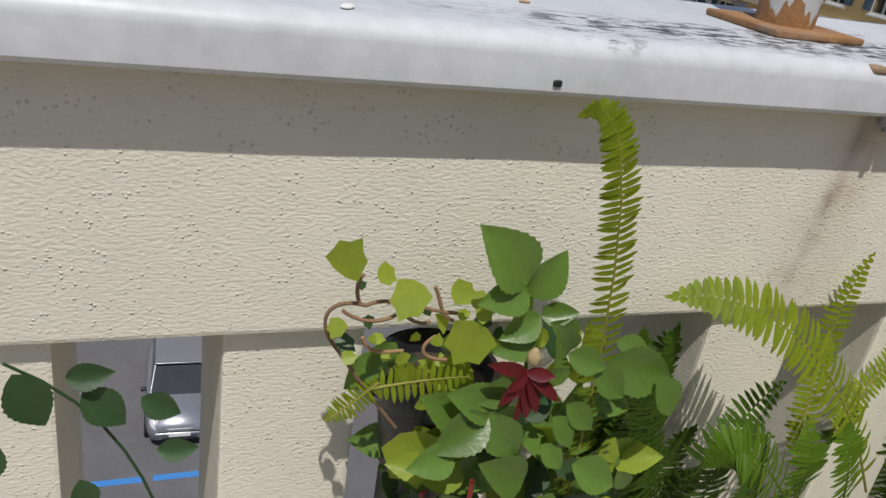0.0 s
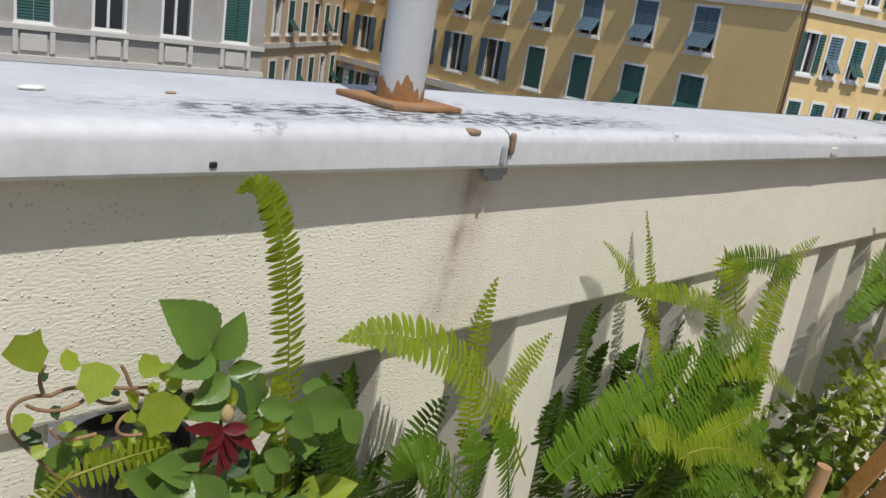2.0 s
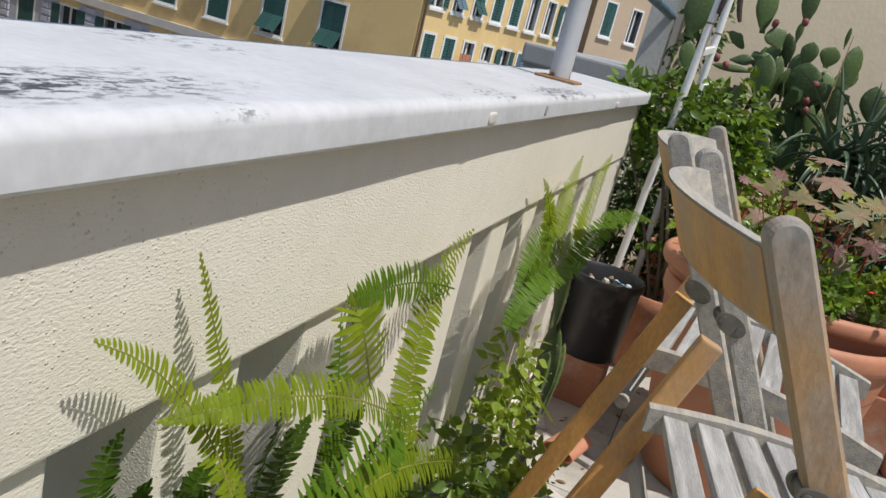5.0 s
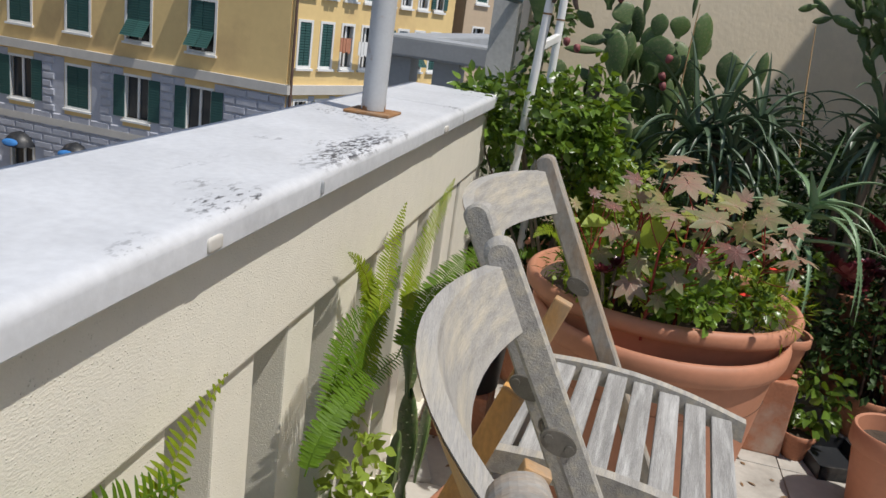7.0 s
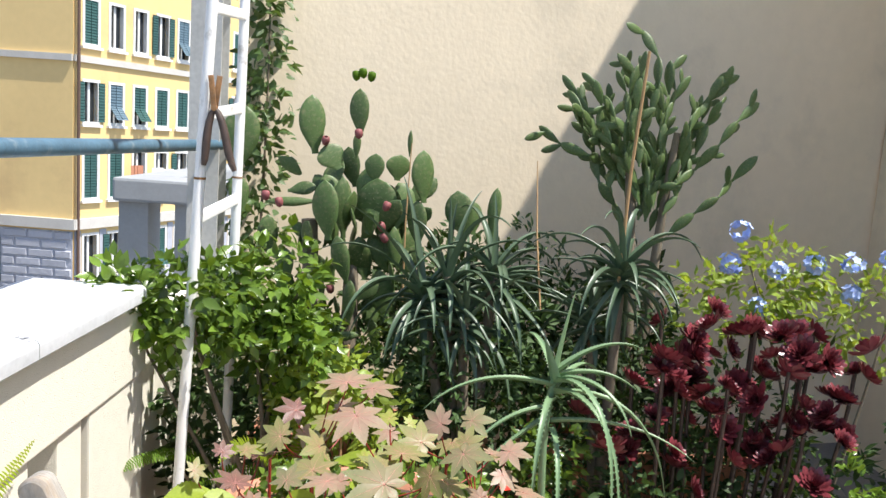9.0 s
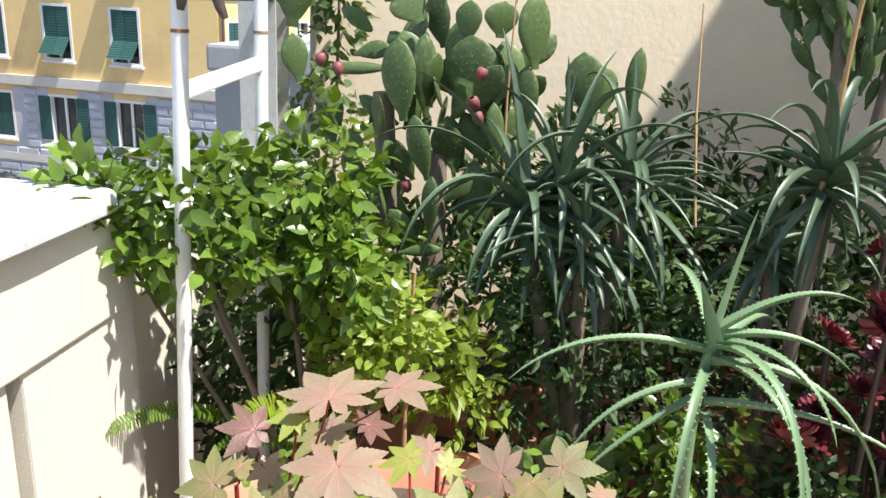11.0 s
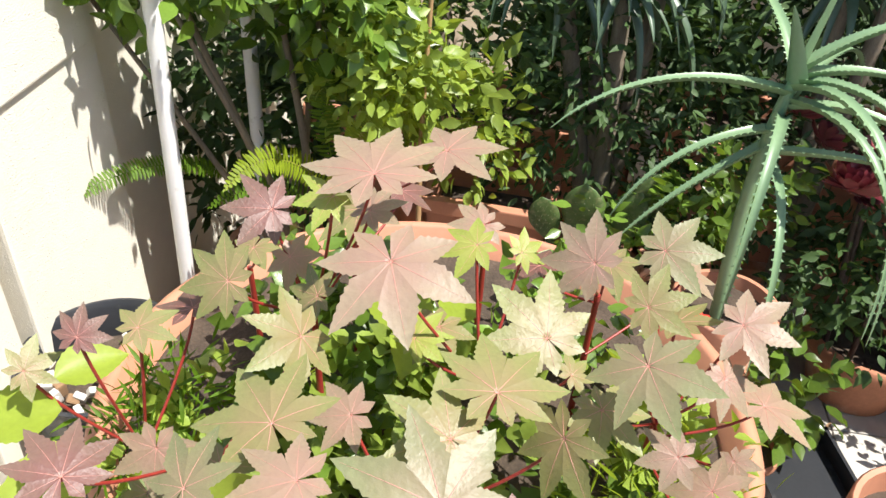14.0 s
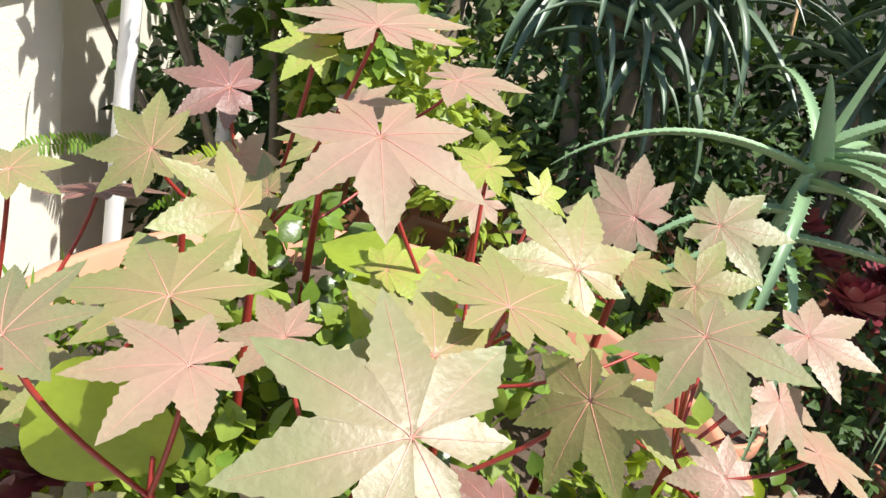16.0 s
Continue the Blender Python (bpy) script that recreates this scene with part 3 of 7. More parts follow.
def shutter(w, h, tilt, mat, name):
    """A louvred shutter leaf of one piece, foot at the origin; its lower half swung out where tilt > 0."""
    n = max(6, int(h / 0.1))
    line = []
    for i in range(n + 1):
        z = h * i / n
        line.append((-0.034, z))
        if i < n:
            line.append((-0.012, z + h / n * 0.85))
    hinge, a = 0.42 * h, radians(tilt)

    def bent(y, z):
        if tilt and z < hinge:
            return y - (hinge - z) * math.sin(a), hinge - (hinge - z) * math.cos(a)
        return y, z
    v, f, m = [], [], len(line)
    for x in (0.012, w - 0.012):
        v += [(x, *bent(y, z)) for y, z in line] + [(x, *bent(0.006, z)) for y, z in line]
    for i in range(m - 1):
        f += [(i, i + 1, 2 * m + i + 1, 2 * m + i), (m + i + 1, m + i, 3 * m + i, 3 * m + i + 1), (i + 1, i, m + i, m + i + 1), (2 * m + i, 2 * m + i + 1, 3 * m + i + 1, 3 * m + i)]
    f += [(0, 2 * m, 3 * m, m), (m - 1, 2 * m - 1, 4 * m - 1, 3 * m - 1)]
    return mesh_of(name, v, f, mat, smooth=False)


def building(name, label, at, turn, length, z0, z1, columns, rows, half, wall_mat, style, depth=9.0):
    """A block whose front runs along its own x; style(column, row) gives 'closed', 'tilted', 'open' or 'bare'."""
    b = base(name, label, "building", m=pose(*at, 0, 0, turn))
    put("wall", facade_wall(length, z0, z1, columns, rows, half), wall_mat, b, smooth=False)
    put("core", box(0.3, length - 0.02, 0.8, depth, z0, z1 - 0.3), wall_mat, b, smooth=False)
    put("side_wall", box(0, 0.3, 0.352, depth, z0, z1), wall_mat, b, smooth=False)
    put("roof", box(-0.5, length + 0.4, -0.6, depth + 0.4, z1, z1 + 0.35), PALE, b, smooth=False)
    meshes = {}

    def get(key, make):
        if key not in meshes:
            meshes[key] = make()
        return meshes[key]
    for r, (top, bottom) in enumerate(rows):
        h = top - bottom
        for c, x in enumerate(columns):
            s = style(c, r)
            fr = get(("frame", r), lambda: mesh_of("window", *ring(half, half + 0.1, 0.0, h, 0.1, -0.03, 0.16), WHITEPAINT, smooth=False))
            w = new("window", fr)
            w.parent, w.location = b, (x, 0, bottom)
            for nm, make in (("window_sill", lambda: box(-half - 0.16, half + 0.16, -0.12, 0.0, -0.19, -0.102)), ("mullion", lambda: box(-0.05, 0.05, 0.1, 0.16, 0.002, h - 0.002))):
                q = new(nm, get((nm, r), lambda: mesh_of(nm, *make(), WHITEPAINT, smooth=False)))
                q.parent = w
            gl = new("pane", get(("pane", r), lambda: mesh_of("pane", *box(-half, half, 0.17, 0.19, 0, h), DARKGLASS, smooth=False)))
            gl.parent, gl.location = w, (0, 0, 0)
            if s == 'bare':
                continue
            blue = s in ('open', 'bluetilt')
            tilt = 38 if s in ('tilted', 'bluetilt') else 0
            me = get(("shutter", r, tilt, blue), lambda: shutter(half, h, tilt, BLUESHUT if blue else GREEN, "shutter"))
            for side in (-1, 1):
                o = new("shutter", me)
                o.parent = w
                if s in ('open', 'greenopen'):
                    o.location = (-2 * half - 0.02 if side < 0 else half + 0.02, -0.04, 0)
                else:
                    o.location = (-half if side < 0 else 0.0, 0.02, 0)
    return b


cols1 = [3.8 + 2.93 * i for i in range(10)]
rows1 = [(6.0, 4.35), (3.0, 1.3), (0.3, -1.6), (-3.1, -4.8), (-7.0, -9.6)]


def style1(c, r):
    if r == 3:
        return ('greenopen', 'greenopen', 'closed', 'greenopen')[c % 4]
    if r == 4:
        return 'bare'
    if c >= 4 and r >= 2:
        return 'open'
    if r <= 1:
        return 'bluetilt'
    return ('tilted', 'tilted', 'closed', 'closed')[c % 4]


# the long front faces the terrace; its x runs away from the corner along +y, so it is mirrored by turning
yellow = building("yellow_apartment_building", "ochre apartment building with green shutters and grey rusticated base", (31.0 + 0.070 * 32, 12.9 + 0.9975 * 32, 0), -94.0, 32,
                  STREET, 10.5, [32 - c for c in cols1][::-1], rows1, 0.55, YELLOW, lambda c, r: style1(9 - c, r))
wing = building("yellow_building_wing", "ochre apartment wing with narrow green shutters beside a drainpipe", (31.05, 12.86, 0), -23, 10.4, STREET, 10.5,
                [0.72 + 1.2 * i for i in range(8)], [(5.4, 3.9), (2.55, 1.15), (0.05, -1.6), (-3.0, -4.6)], 0.3, YELLOW,
                lambda c, r: ('closed', 'tilted', 'greenopen', 'bare', 'closed', 'bluetilt', 'bare')[(c * 3 + r * 2) % 7])


def rustication(length, z0, z1, columns, rows, half):
    """Rounded stone courses in running bond on a grey ground, cut at the windows and their open shutters."""
    out, z, k = [], z0, 0
    hgt = 0.34

    def pieces(a, b, margin, least):
        runs = [(a, b)]
        for c in columns:
            if any(z + hgt > lo - 0.1 and z < hi + 0.1 for hi, lo in rows):
                lo_x, hi_x = c - half - margin, c + half + margin
                runs = [q for p0, p1 in runs for q in ((p0, min(p1, lo_x)), (max(p0, hi_x), p1)) if q[1] - q[0] > least]
        return runs

    while z < z1 - 0.1:
        x = -0.02 if k % 2 else -0.5
        out += [box(p0, p1, -0.02, 0.01, z, z + hgt) for p0, p1 in pieces(0.0, length, 0.14, 0.02)]
        while x < length:
            for a, b2 in pieces(max(x, 0.0), min(x + 0.98, length), 0.14 + half * 0.8, 0.16):
                v, f = box(a + 0.012, b2 - 0.012, -0.09, 0.01, z + 0.012, z + hgt - 0.012)
                v = [(q[0] + (0.05 if q[0] < (a + b2) / 2 else -0.05) * (q[1] < -0.05), q[1], q[2] + (0.05 if q[2] < z + hgt / 2 else -0.05) * (q[1] < -0.05)) for q in v]
                out.append((v, f))
            x += 0.98
        z += hgt
        k += 1
    return join(*out)


put("rusticated_base", rustication(32, STREET, -2.75, [32 - c for c in cols1], rows1[3:], 0.55), RUSTIC, yellow, smooth=False)["kind"] = "stuff"
put("rusticated_base", rustication(10.4, STREET, -2.75, [0.72 + 1.2 * i for i in range(8)], [(-3.0, -4.6)], 0.3), RUSTIC, wing, smooth=False)["kind"] = "stuff"
for b, ln in ((yellow, 32), (wing, 10.4)):
    put("stringcourse", box(-0.1, ln + (0.0 if b is wing else 0.14), -0.16, 0.0, -2.72, -2.35), PALE, b, smooth=False)
    put("stringcourse", box(-0.05, ln + (0.0 if b is wing else 0.08), -0.1, 0.0, -5.75, -5.45), PALE, b, smooth=False)
    put("stringcourse", box(-0.05, ln, -0.1, 0.0, 3.22, 3.45), PALE, b, smooth=False)
put("drainpipe", tube([(0.05, -0.14, STREET), (0.05, -0.14, 10.4)], 0.06, 8), surface("brown_pipe", (0.12, 0.07, 0.05)), wing, "dark brown drainpipe")
for i, (x, z, mt) in enumerate(((2.2, -1.0, TERRA), (3.3, -1.1, WHITEPAINT), (3.9, -1.15, WHITEPAINT))):
    laundry = put("laundry", moved(join(*[box(j * 0.16, j * 0.16 + 0.15, -0.012 * (j % 3), 0.008, -0.55 - 0.05 * (j % 2), 0.0) for j in range(4)]), pose(31.05 + 0.92 * x + 0.39 * -0.5, 12.86 - 0.39 * x - 0.92 * 0.5, z + 0.6, 0, 0, -23)), mt, smooth=False)
    tagged(laundry, "washing hung out under a window", "laundry", "washing on the line")

grey = building("grey_palazzo", "grey stone palazzo with dark windows and carved aprons", (-9.25, 31.0, 0), 0, 29.45, STREET, 8.0, [1.6 + 2.65 * i for i in range(11)],
                [(3.6, 1.6), (0.6, -1.3), (-4.2, -6.4), (-8.6, -11.2)], 0.55, GREYSTONE, lambda c, r: ('bare', 'bare', 'closed')[(c + r) % 3])
for z0, z1, d in ((-1.62, -1.45, 0.14), (-2.72, -2.5, 0.2), (-3.1, -2.98, 0.1), (-7.6, -7.2, 0.2), (7.5, 8.0, 0.5), (0.95, 1.1, 0.1)):
    put("moulding", box(0, 29.45, -d, 0.0, z0, z1), PALE, grey, smooth=False)
for i in range(11):
    x = 1.6 + 2.65 * i
    put("apron", box(x - 0.45, x + 0.45, -0.08, 0.0, -2.35, -1.75, 0.03), PALE, grey, smooth=False)
    for s in (-1, 1):
        put("bracket", box(x + s * 0.62 - 0.09, x + s * 0.62 + 0.09, -0.13, 0.0, -2.4, -1.63, 0.03), PALE, grey, smooth=False)
sand = building("sand_apartment_building", "sand-coloured apartment block with brown shuttered windows", (20.6, 33.0, 0), 38, 24, STREET, 8.0, [1.4 + 2.2 * i for i in range(10)],
                [(3.4, 1.8), (0.6, -1.0), (-2.4, -4.0), (-6.0, -7.6)], 0.45, PINK, lambda c, r: ('bare', 'closed', 'tilted')[(c * 2 + r) % 3])
put("stringcourse", box(0, 24, -0.12, 0.0, -1.75, -1.5), PALE, sand, smooth=False)
building("rose_apartment_building", "dusty rose apartment block far down the street", (42.2, 8.6, 0), -28, 26, STREET, 11.0, [1.2 + 2.2 * i for i in range(11)],
                     [(6.4, 4.8), (3.4, 1.8), (0.5, -1.1), (-2.4, -4.0)], 0.4, PINK, lambda c, r: ('bare', 'closed')[(c + r) % 2])


def parked_car(label, at, turn, paint):
    """A small hatchback: a lofted body with a glasshouse, wheels, lamps and plate; front along -y."""
    car = base("car", label, "car", m=pose(*at, 0, 0, turn), group="parked cars")
    prof = [(-1.90, 0.36, 0.56, 0.50), (-1.88, 0.30, 0.64, 0.60), (-1.82, 0.26, 0.70, 0.70), (-1.70, 0.24, 0.77, 0.77), (-1.50, 0.22, 0.85, 0.81), (-1.2, 0.22, 0.92, 0.83), (-0.85, 0.22, 0.97, 0.84), (0.2, 0.22, 0.98, 0.85), (1.3, 0.22, 0.98, 0.84), (1.7, 0.26, 0.97, 0.80), (1.85, 0.3, 0.92, 0.74), (1.92, 0.4, 0.8, 0.66)]
    v, f = [], []
    for y, zb, zt, hw in prof:
        v += [(-hw * 0.93, y, zb), (-hw, y, zb + 0.2), (-hw, y, zt - 0.15), (-hw * 0.86, y, zt), (hw * 0.86, y, zt), (hw, y, zt - 0.15), (hw, y, zb + 0.2), (hw * 0.93, y, zb)]
    for i in range(len(prof) - 1):
        f += [(i * 8 + k, i * 8 + (k + 1) % 8, (i + 1) * 8 + (k + 1) % 8, (i + 1) * 8 + k) for k in range(8)]
    f += [tuple(range(7, -1, -1)), tuple((len(prof) - 1) * 8 + k for k in range(8))]
    put("body", (v, f), paint, car)
    glass = [(-0.95, 0.93, 0.74), (-0.25, 1.42, 0.60), (1.35, 1.44, 0.60), (1.82, 0.95, 0.70)]
    v = [(s * hw, y, z) for y, z, hw in glass for s in (-1, 1)]
    put("glasshouse", (v, [(0, 1, 3, 2), (4, 5, 7, 6), (0, 2, 4, 6), (1, 7, 5, 3)]), DARKGLASS, car, smooth=False)
    put("roof_panel", join(box(-0.61, 0.61, -0.2, 1.36, 1.425, 1.465, 0.015), *[tube([(s * 0.72, -0.93, 0.95), (s * 0.6, -0.24, 1.44)], 0.03, 6) for s in (-1, 1)]), paint, car)
    for x in (-0.76, 0.76):
        for y in (-1.2, 1.2):
            put("wheel", tube([(x - 0.1, y, 0.3), (x + 0.1, y, 0.3)], 0.3, 20), TYRE, car)
        put("headlight", moved(lathe([(0.01, -1), (0.5, -0.86), (0.86, -0.5), (1, 0), (0.86, 0.5), (0.5, 0.86), (0.01, 1)], 20), pose(x * 0.76, -1.70, 0.69, 38, 0, 22 if x < 0 else -22) @ Matrix.Diagonal((0.15, 0.21, 0.085, 1))), HEADLAMP, car)
        put("mirror", box(x * 1.16 - 0.07, x * 1.16 + 0.07, -0.75, -0.65, 0.98, 1.08, 0.03), BLACKPLASTIC, car)
    put("grille", box(-0.42, 0.42, -1.915, -1.86, 0.30, 0.40, 0.02), BLACKPLASTIC, car)
    put("bumper", box(-0.60, 0.60, -1.925, -1.80, 0.42, 0.52, 0.04), paint, car)
    put("chrome_strip", box(-0.30, 0.30, -1.895, -1.86, 0.60, 0.63, 0.01), HEADLAMP, car)
    put("number_plate", box(-0.26, 0.26, -1.945, -1.924, 0.42, 0.52), WHITEPAINT, car, smooth=False)
    return car


parked_car("silver small hatchback parked on the street", (1.92, 18.9, STREET), -2, SILVER)
parked_car("black small hatchback parked on the street", (8.3, 17.6, STREET), 8, BLACKPAINT)
parked_car("silver small hatchback parked on the street", (-2.6, 19.8, STREET), 8, SILVER)

for i, c in enumerate((cols1[1], cols1[2], cols1[3])):
    hood = put("shop_hood", moved(lathe([(0.02, 0.62), (0.4, 0.5), (0.62, 0.25), (0.7, 0.0)], 20), Matrix.Translation((32 - c, -0.1, -6.9))), BLACKPLASTIC, yellow, "dark half-round shop awning")
    put("sign", moved(lathe([(0.0, 0.03), (0.9, 0.03), (1.0, 0.0)], 24, 0.42, 0.17), pose(32 - c, -0.72, -6.72, 62, 0, 0)), BLUELINE, hood, "plain blue oval sign")


# ---- chairs, pots and other things on the terrace ----
def bar(p0, p1, wide, thick, across=(1, 0, 0), c=0.004):
    """A squared length of wood from p0 to p1: wide along across, thick square to it, with eased edges."""
    p0, p1 = Vector(p0), Vector(p1)
    d = (p1 - p0).normalized()
    a = (Vector(across) - d * Vector(across).dot(d)).normalized()
    b = d.cross(a)
    m = Matrix((a, b, d)).transposed().to_4x4()
    m.translation = p0
    return moved(box(-wide / 2, wide / 2, -thick / 2, thick / 2, 0, (p1 - p0).length, c), m)


def rounded_bar(p0, p1, wide, thick):
    """A squared post from p0 to p1 whose upper end is rounded over its thickness."""
    p0, p1 = Vector(p0), Vector(p1)
    d = (p1 - p0).normalized()
    a = (Vector((1, 0, 0)) - d * d.x).normalized()
    m = Matrix((a, d.cross(a), d)).transposed().to_4x4()
    m.translation = p0
    run, r, e = (p1 - p0).length, thick / 2, 0.004
    rim = [(-r, 0.0), (r, 0.0)] + [(r * math.cos(math.pi * k / 12), run - r * 0.8 + r * 0.8 * math.sin(math.pi * k / 12)) for k in range(13)]
    n, v, f = len(rim), [], []
    for x, inset in ((-wide / 2, e), (-wide / 2 + e, 0), (wide / 2 - e, 0), (wide / 2, e)):
        v += [Vector((x, y * (1 - inset / r), z - (inset if z > 0.1 else 0))) for y, z in rim]
    for k in range(3):
        f += [(k * n + i, k * n + (i + 1) % n, (k + 1) * n + (i + 1) % n, (k + 1) * n + i) for i in range(n)]
    f += [tuple(range(n - 1, -1, -1)), tuple(3 * n + i for i in range(n))]
    return moved((v, f), m)


def folding_chair(label, at, turn):
    """A slatted folding chair that faces -y: two long legs that carry the back, two short ones hinged to them, a slatted seat."""
    chair = base("folding_chair", label, "chair", m=pose(*at, 0, 0, turn), group="folding chairs by the parapet")
    H = 1.105
    for s in (-1, 1):
        x = s * 0.252
        leg = put("back_post", rounded_bar((x, -0.30, 0.0), (x, 0.275, H), 0.029, 0.038), WOOD_GREY if (s > 0) == (turn > 0) else WOOD_WORN, chair, smooth=False)
        put("rear_leg", bar((s * 0.220, 0.46, 0.0), (s * 0.222, 0.180, 0.832), 0.026, 0.038), WOOD_WARM, chair, "orange varnished rear leg", smooth=False)
        plate = put("hinge_plate", join(*[moved(tube([(-0.0025, 0, 0), (0.0025, 0, 0)], 0.025, 24), pose(x + q * 0.0165, 0.160, 0.862, 24, 0, 0) @ Matrix.Diagonal((1, 1, 0.62, 1))) for q in (-1, 1)]), BRACKET, chair, "dull metal hinge plate", smooth=False)
        for yy in (-0.014, 0.014):
            put("rivet", tube([(x - 0.022, 0.160 + yy, 0.862 + yy * 0.44), (x + 0.022, 0.160 + yy, 0.862 + yy * 0.44)], 0.006, 8), BRACKET, plate)
        # the curved seat rail
        pts = [(s * 0.198, 0.24 - 0.44 * q, 0.695 + 0.018 * math.sin(q * math.pi) - 0.03 * q * q) for q in (i / 8 for i in range(9))]
        v, f = [], []
        for i, p in enumerate(pts):
            p = Vector(p)
            v += [p + Vector((-0.011, 0, 0.02)), p + Vector((0.011, 0, 0.02)), p + Vector((0.011, 0, -0.02)), p + Vector((-0.011, 0, -0.02))]
        for i in range(8):
            f += [(i * 4 + k, i * 4 + (k + 1) % 4, i * 4 + 4 + (k + 1) % 4, i * 4 + 4 + k) for k in range(4)]
        f += [(3, 2, 1, 0), (32, 33, 34, 35)]
        put("seat_rail", (v, f), WOOD_GREY, chair, smooth=False)
    for i in range(8):
        q = (i + 0.5) / 8
        y = 0.225 - 0.405 * q
        z = 0.700 + 0.018 * math.sin(q * math.pi) - 0.03 * q * q
        put("seat_slat", box(-0.187, 0.187, y - 0.019, y + 0.019, z - 0.008, z + 0.008, 0.003), WOOD_SEAT, chair, smooth=False)
    # the bowed back board, bare on its front and varnished on its back
    def board(o0, o1, e0=0.0):
        v, f, n = [], [], 14
        for i in range(n + 1):
            a = -1 + 2 * i / n
            x, yb, e = a * 0.240, 0.255 + 0.060 * (1 - a * a), 0.006 * (1 - a * a)
            v += [(x, yb + o + (z - 1.06) * 0.5, z) for z, o in ((1.000 + e0, o0), (1.000 + e0, o1), (1.076 + e - e0, o1), (1.076 + e - e0, o0))]
        for i in range(n):
            f += [(i * 4 + k, i * 4 + (k + 1) % 4, i * 4 + 4 + (k + 1) % 4, i * 4 + 4 + k) for k in range(4)]
        f += [(3, 2, 1, 0), (n * 4, n * 4 + 1, n * 4 + 2, n * 4 + 3)]
        return v, f
    back = put("backrest", board(0.0, 0.018), WOOD_GREY, chair, "bowed back board, bare grey wood", smooth=False)
    put("varnished_face", board(0.0182, 0.0196, 0.003), WOOD_WARM, back, "orange varnished back face", smooth=False)
    put("stretcher", tube([(-0.215, 0.225, 0.60), (-0.1, 0.228, 0.601), (0.1, 0.224, 0.6), (0.215, 0.225, 0.60)], 0.013, 10), WOOD_GREY, chair, "peeling round wooden rod")
    put("stretcher", bar((-0.225, -0.17, 0.26), (0.225, -0.17, 0.26), 0.02, 0.036, (0, 0, 1)), WOOD_WARM, chair, smooth=False)
    return chair


folding_chair("weathered folding chair with bowed back, varnish flaking to grey", (2.540, 0.050, FLOOR_Z), 10.5)
folding_chair("grey weathered slatted folding chair beside the terracotta planter", (3.130, 0.128, FLOOR_Z), -4.6)


def oval_planter(name, label, at, ax, ay, height, rim, taper, soil, mat, power=2.3, cat="planter"):
    """An oval plastic planter: tapered wall, a rolled rim band, an inside and its soil."""
    p = base(name, label, cat, at)
    prof = [(taper * 0.96, 0.0), (taper, 0.012), (taper + (1 - taper) * 0.35, height * 0.38), (taper + (1 - taper) * 0.36, height * 0.40), (0.93, height - rim - 0.012), (0.935, height - rim), (0.985, height - rim + 0.004), (1.0, height - rim * 0.72),
            (1.004, height - rim * 0.3), (0.99, height - 0.006), (0.965, height), (0.94, height - 0.004), (0.92, height - rim), (0.88, soil - 0.02)]
    put("pot_wall", lathe(prof, 64, ax, ay, power), mat, p)
    put("soil", (lambda s: (s[0], s[1] + [tuple(range(64))]))(lathe([(0.9, soil)], 64, ax, ay, power)), SOIL, p)
    return p


oval_planter("planter", "large oval terracotta planter holding another one", (4.08, 0.04, FLOOR_Z), 0.385, 0.36, 0.62, 0.065, 0.72, 0.45, TERRA, 2.05)
oval_planter("planter", "oval terracotta planter nested in a larger one", (4.10, 0.045, 0.28), 0.35, 0.385, 0.31, 0.05, 0.80, 0.27, TERRA, 2.05)


def round_pot(label, at, r, h, mat=TERRA_OLD, tilt=0):
    p = base("flower_pot", label, "flower pot", m=pose(*at, 0, tilt, 0), group="small pots")
    prof = [(r * 0.62, 0.0), (r * 0.66, 0.004), (r * 0.9, h * 0.78), (r * 0.98, h * 0.785), (r, h * 0.8), (r, h * 0.985), (r * 0.97, h), (r * 0.9, h * 0.99), (r * 0.86, h * 0.8)]
    put("pot_wall", lathe(prof, 32), mat, p)
    put("soil", (lambda s: (s[0], s[1] + [tuple(range(32))]))(lathe([(r * 0.87, h * 0.82)], 32)), SOIL, p)
    return p


round_pot("terracotta flower pot standing in the shade", (4.78, -0.42, FLOOR_Z), 0.15, 0.28)
round_pot("small terracotta flower pot on the tiles", (4.62, -0.57, FLOOR_Z), 0.062, 0.10)
round_pot("orange terracotta flower pot on sunny tiles", (4.32, -0.76, FLOOR_Z), 0.13, 0.30, TERRA)
round_pot("terracotta bowl of trailing plants on the tiles", (4.95, -0.88, FLOOR_Z), 0.15, 0.18)
round_pot("clay flower pot behind the planter", (4.62, -0.20, FLOOR_Z), 0.13, 0.42)
round_pot("clay flower pot under the shrub", (4.78, 0.42, FLOOR_Z), 0.17, 0.34)
round_pot("clay flower pot under the aloe", (4.66, -0.44, FLOOR_Z + 0.28), 0.10, 0.16, TERRA)
for (x, y, a, lab) in ((4.62, -0.70, 12, "black plastic saucer tray of a pot"),):
    tray = put("plant_tray", moved(join(box(-0.12, 0.12, -0.1, 0.1, 0, 0.008), box(-0.12, -0.112, -0.1, 0.1, 0, 0.05), box(0.112, 0.12, -0.1, 0.1, 0, 0.05), box(-0.12, 0.12, -0.1, -0.092, 0, 0.05), box(-0.12, 0.12, 0.092, 0.1, 0, 0.05)), pose(x, y, FLOOR_Z, 0, 0, a)), BLACKPLASTIC, smooth=False)
    tagged(tray, lab, "plant tray")


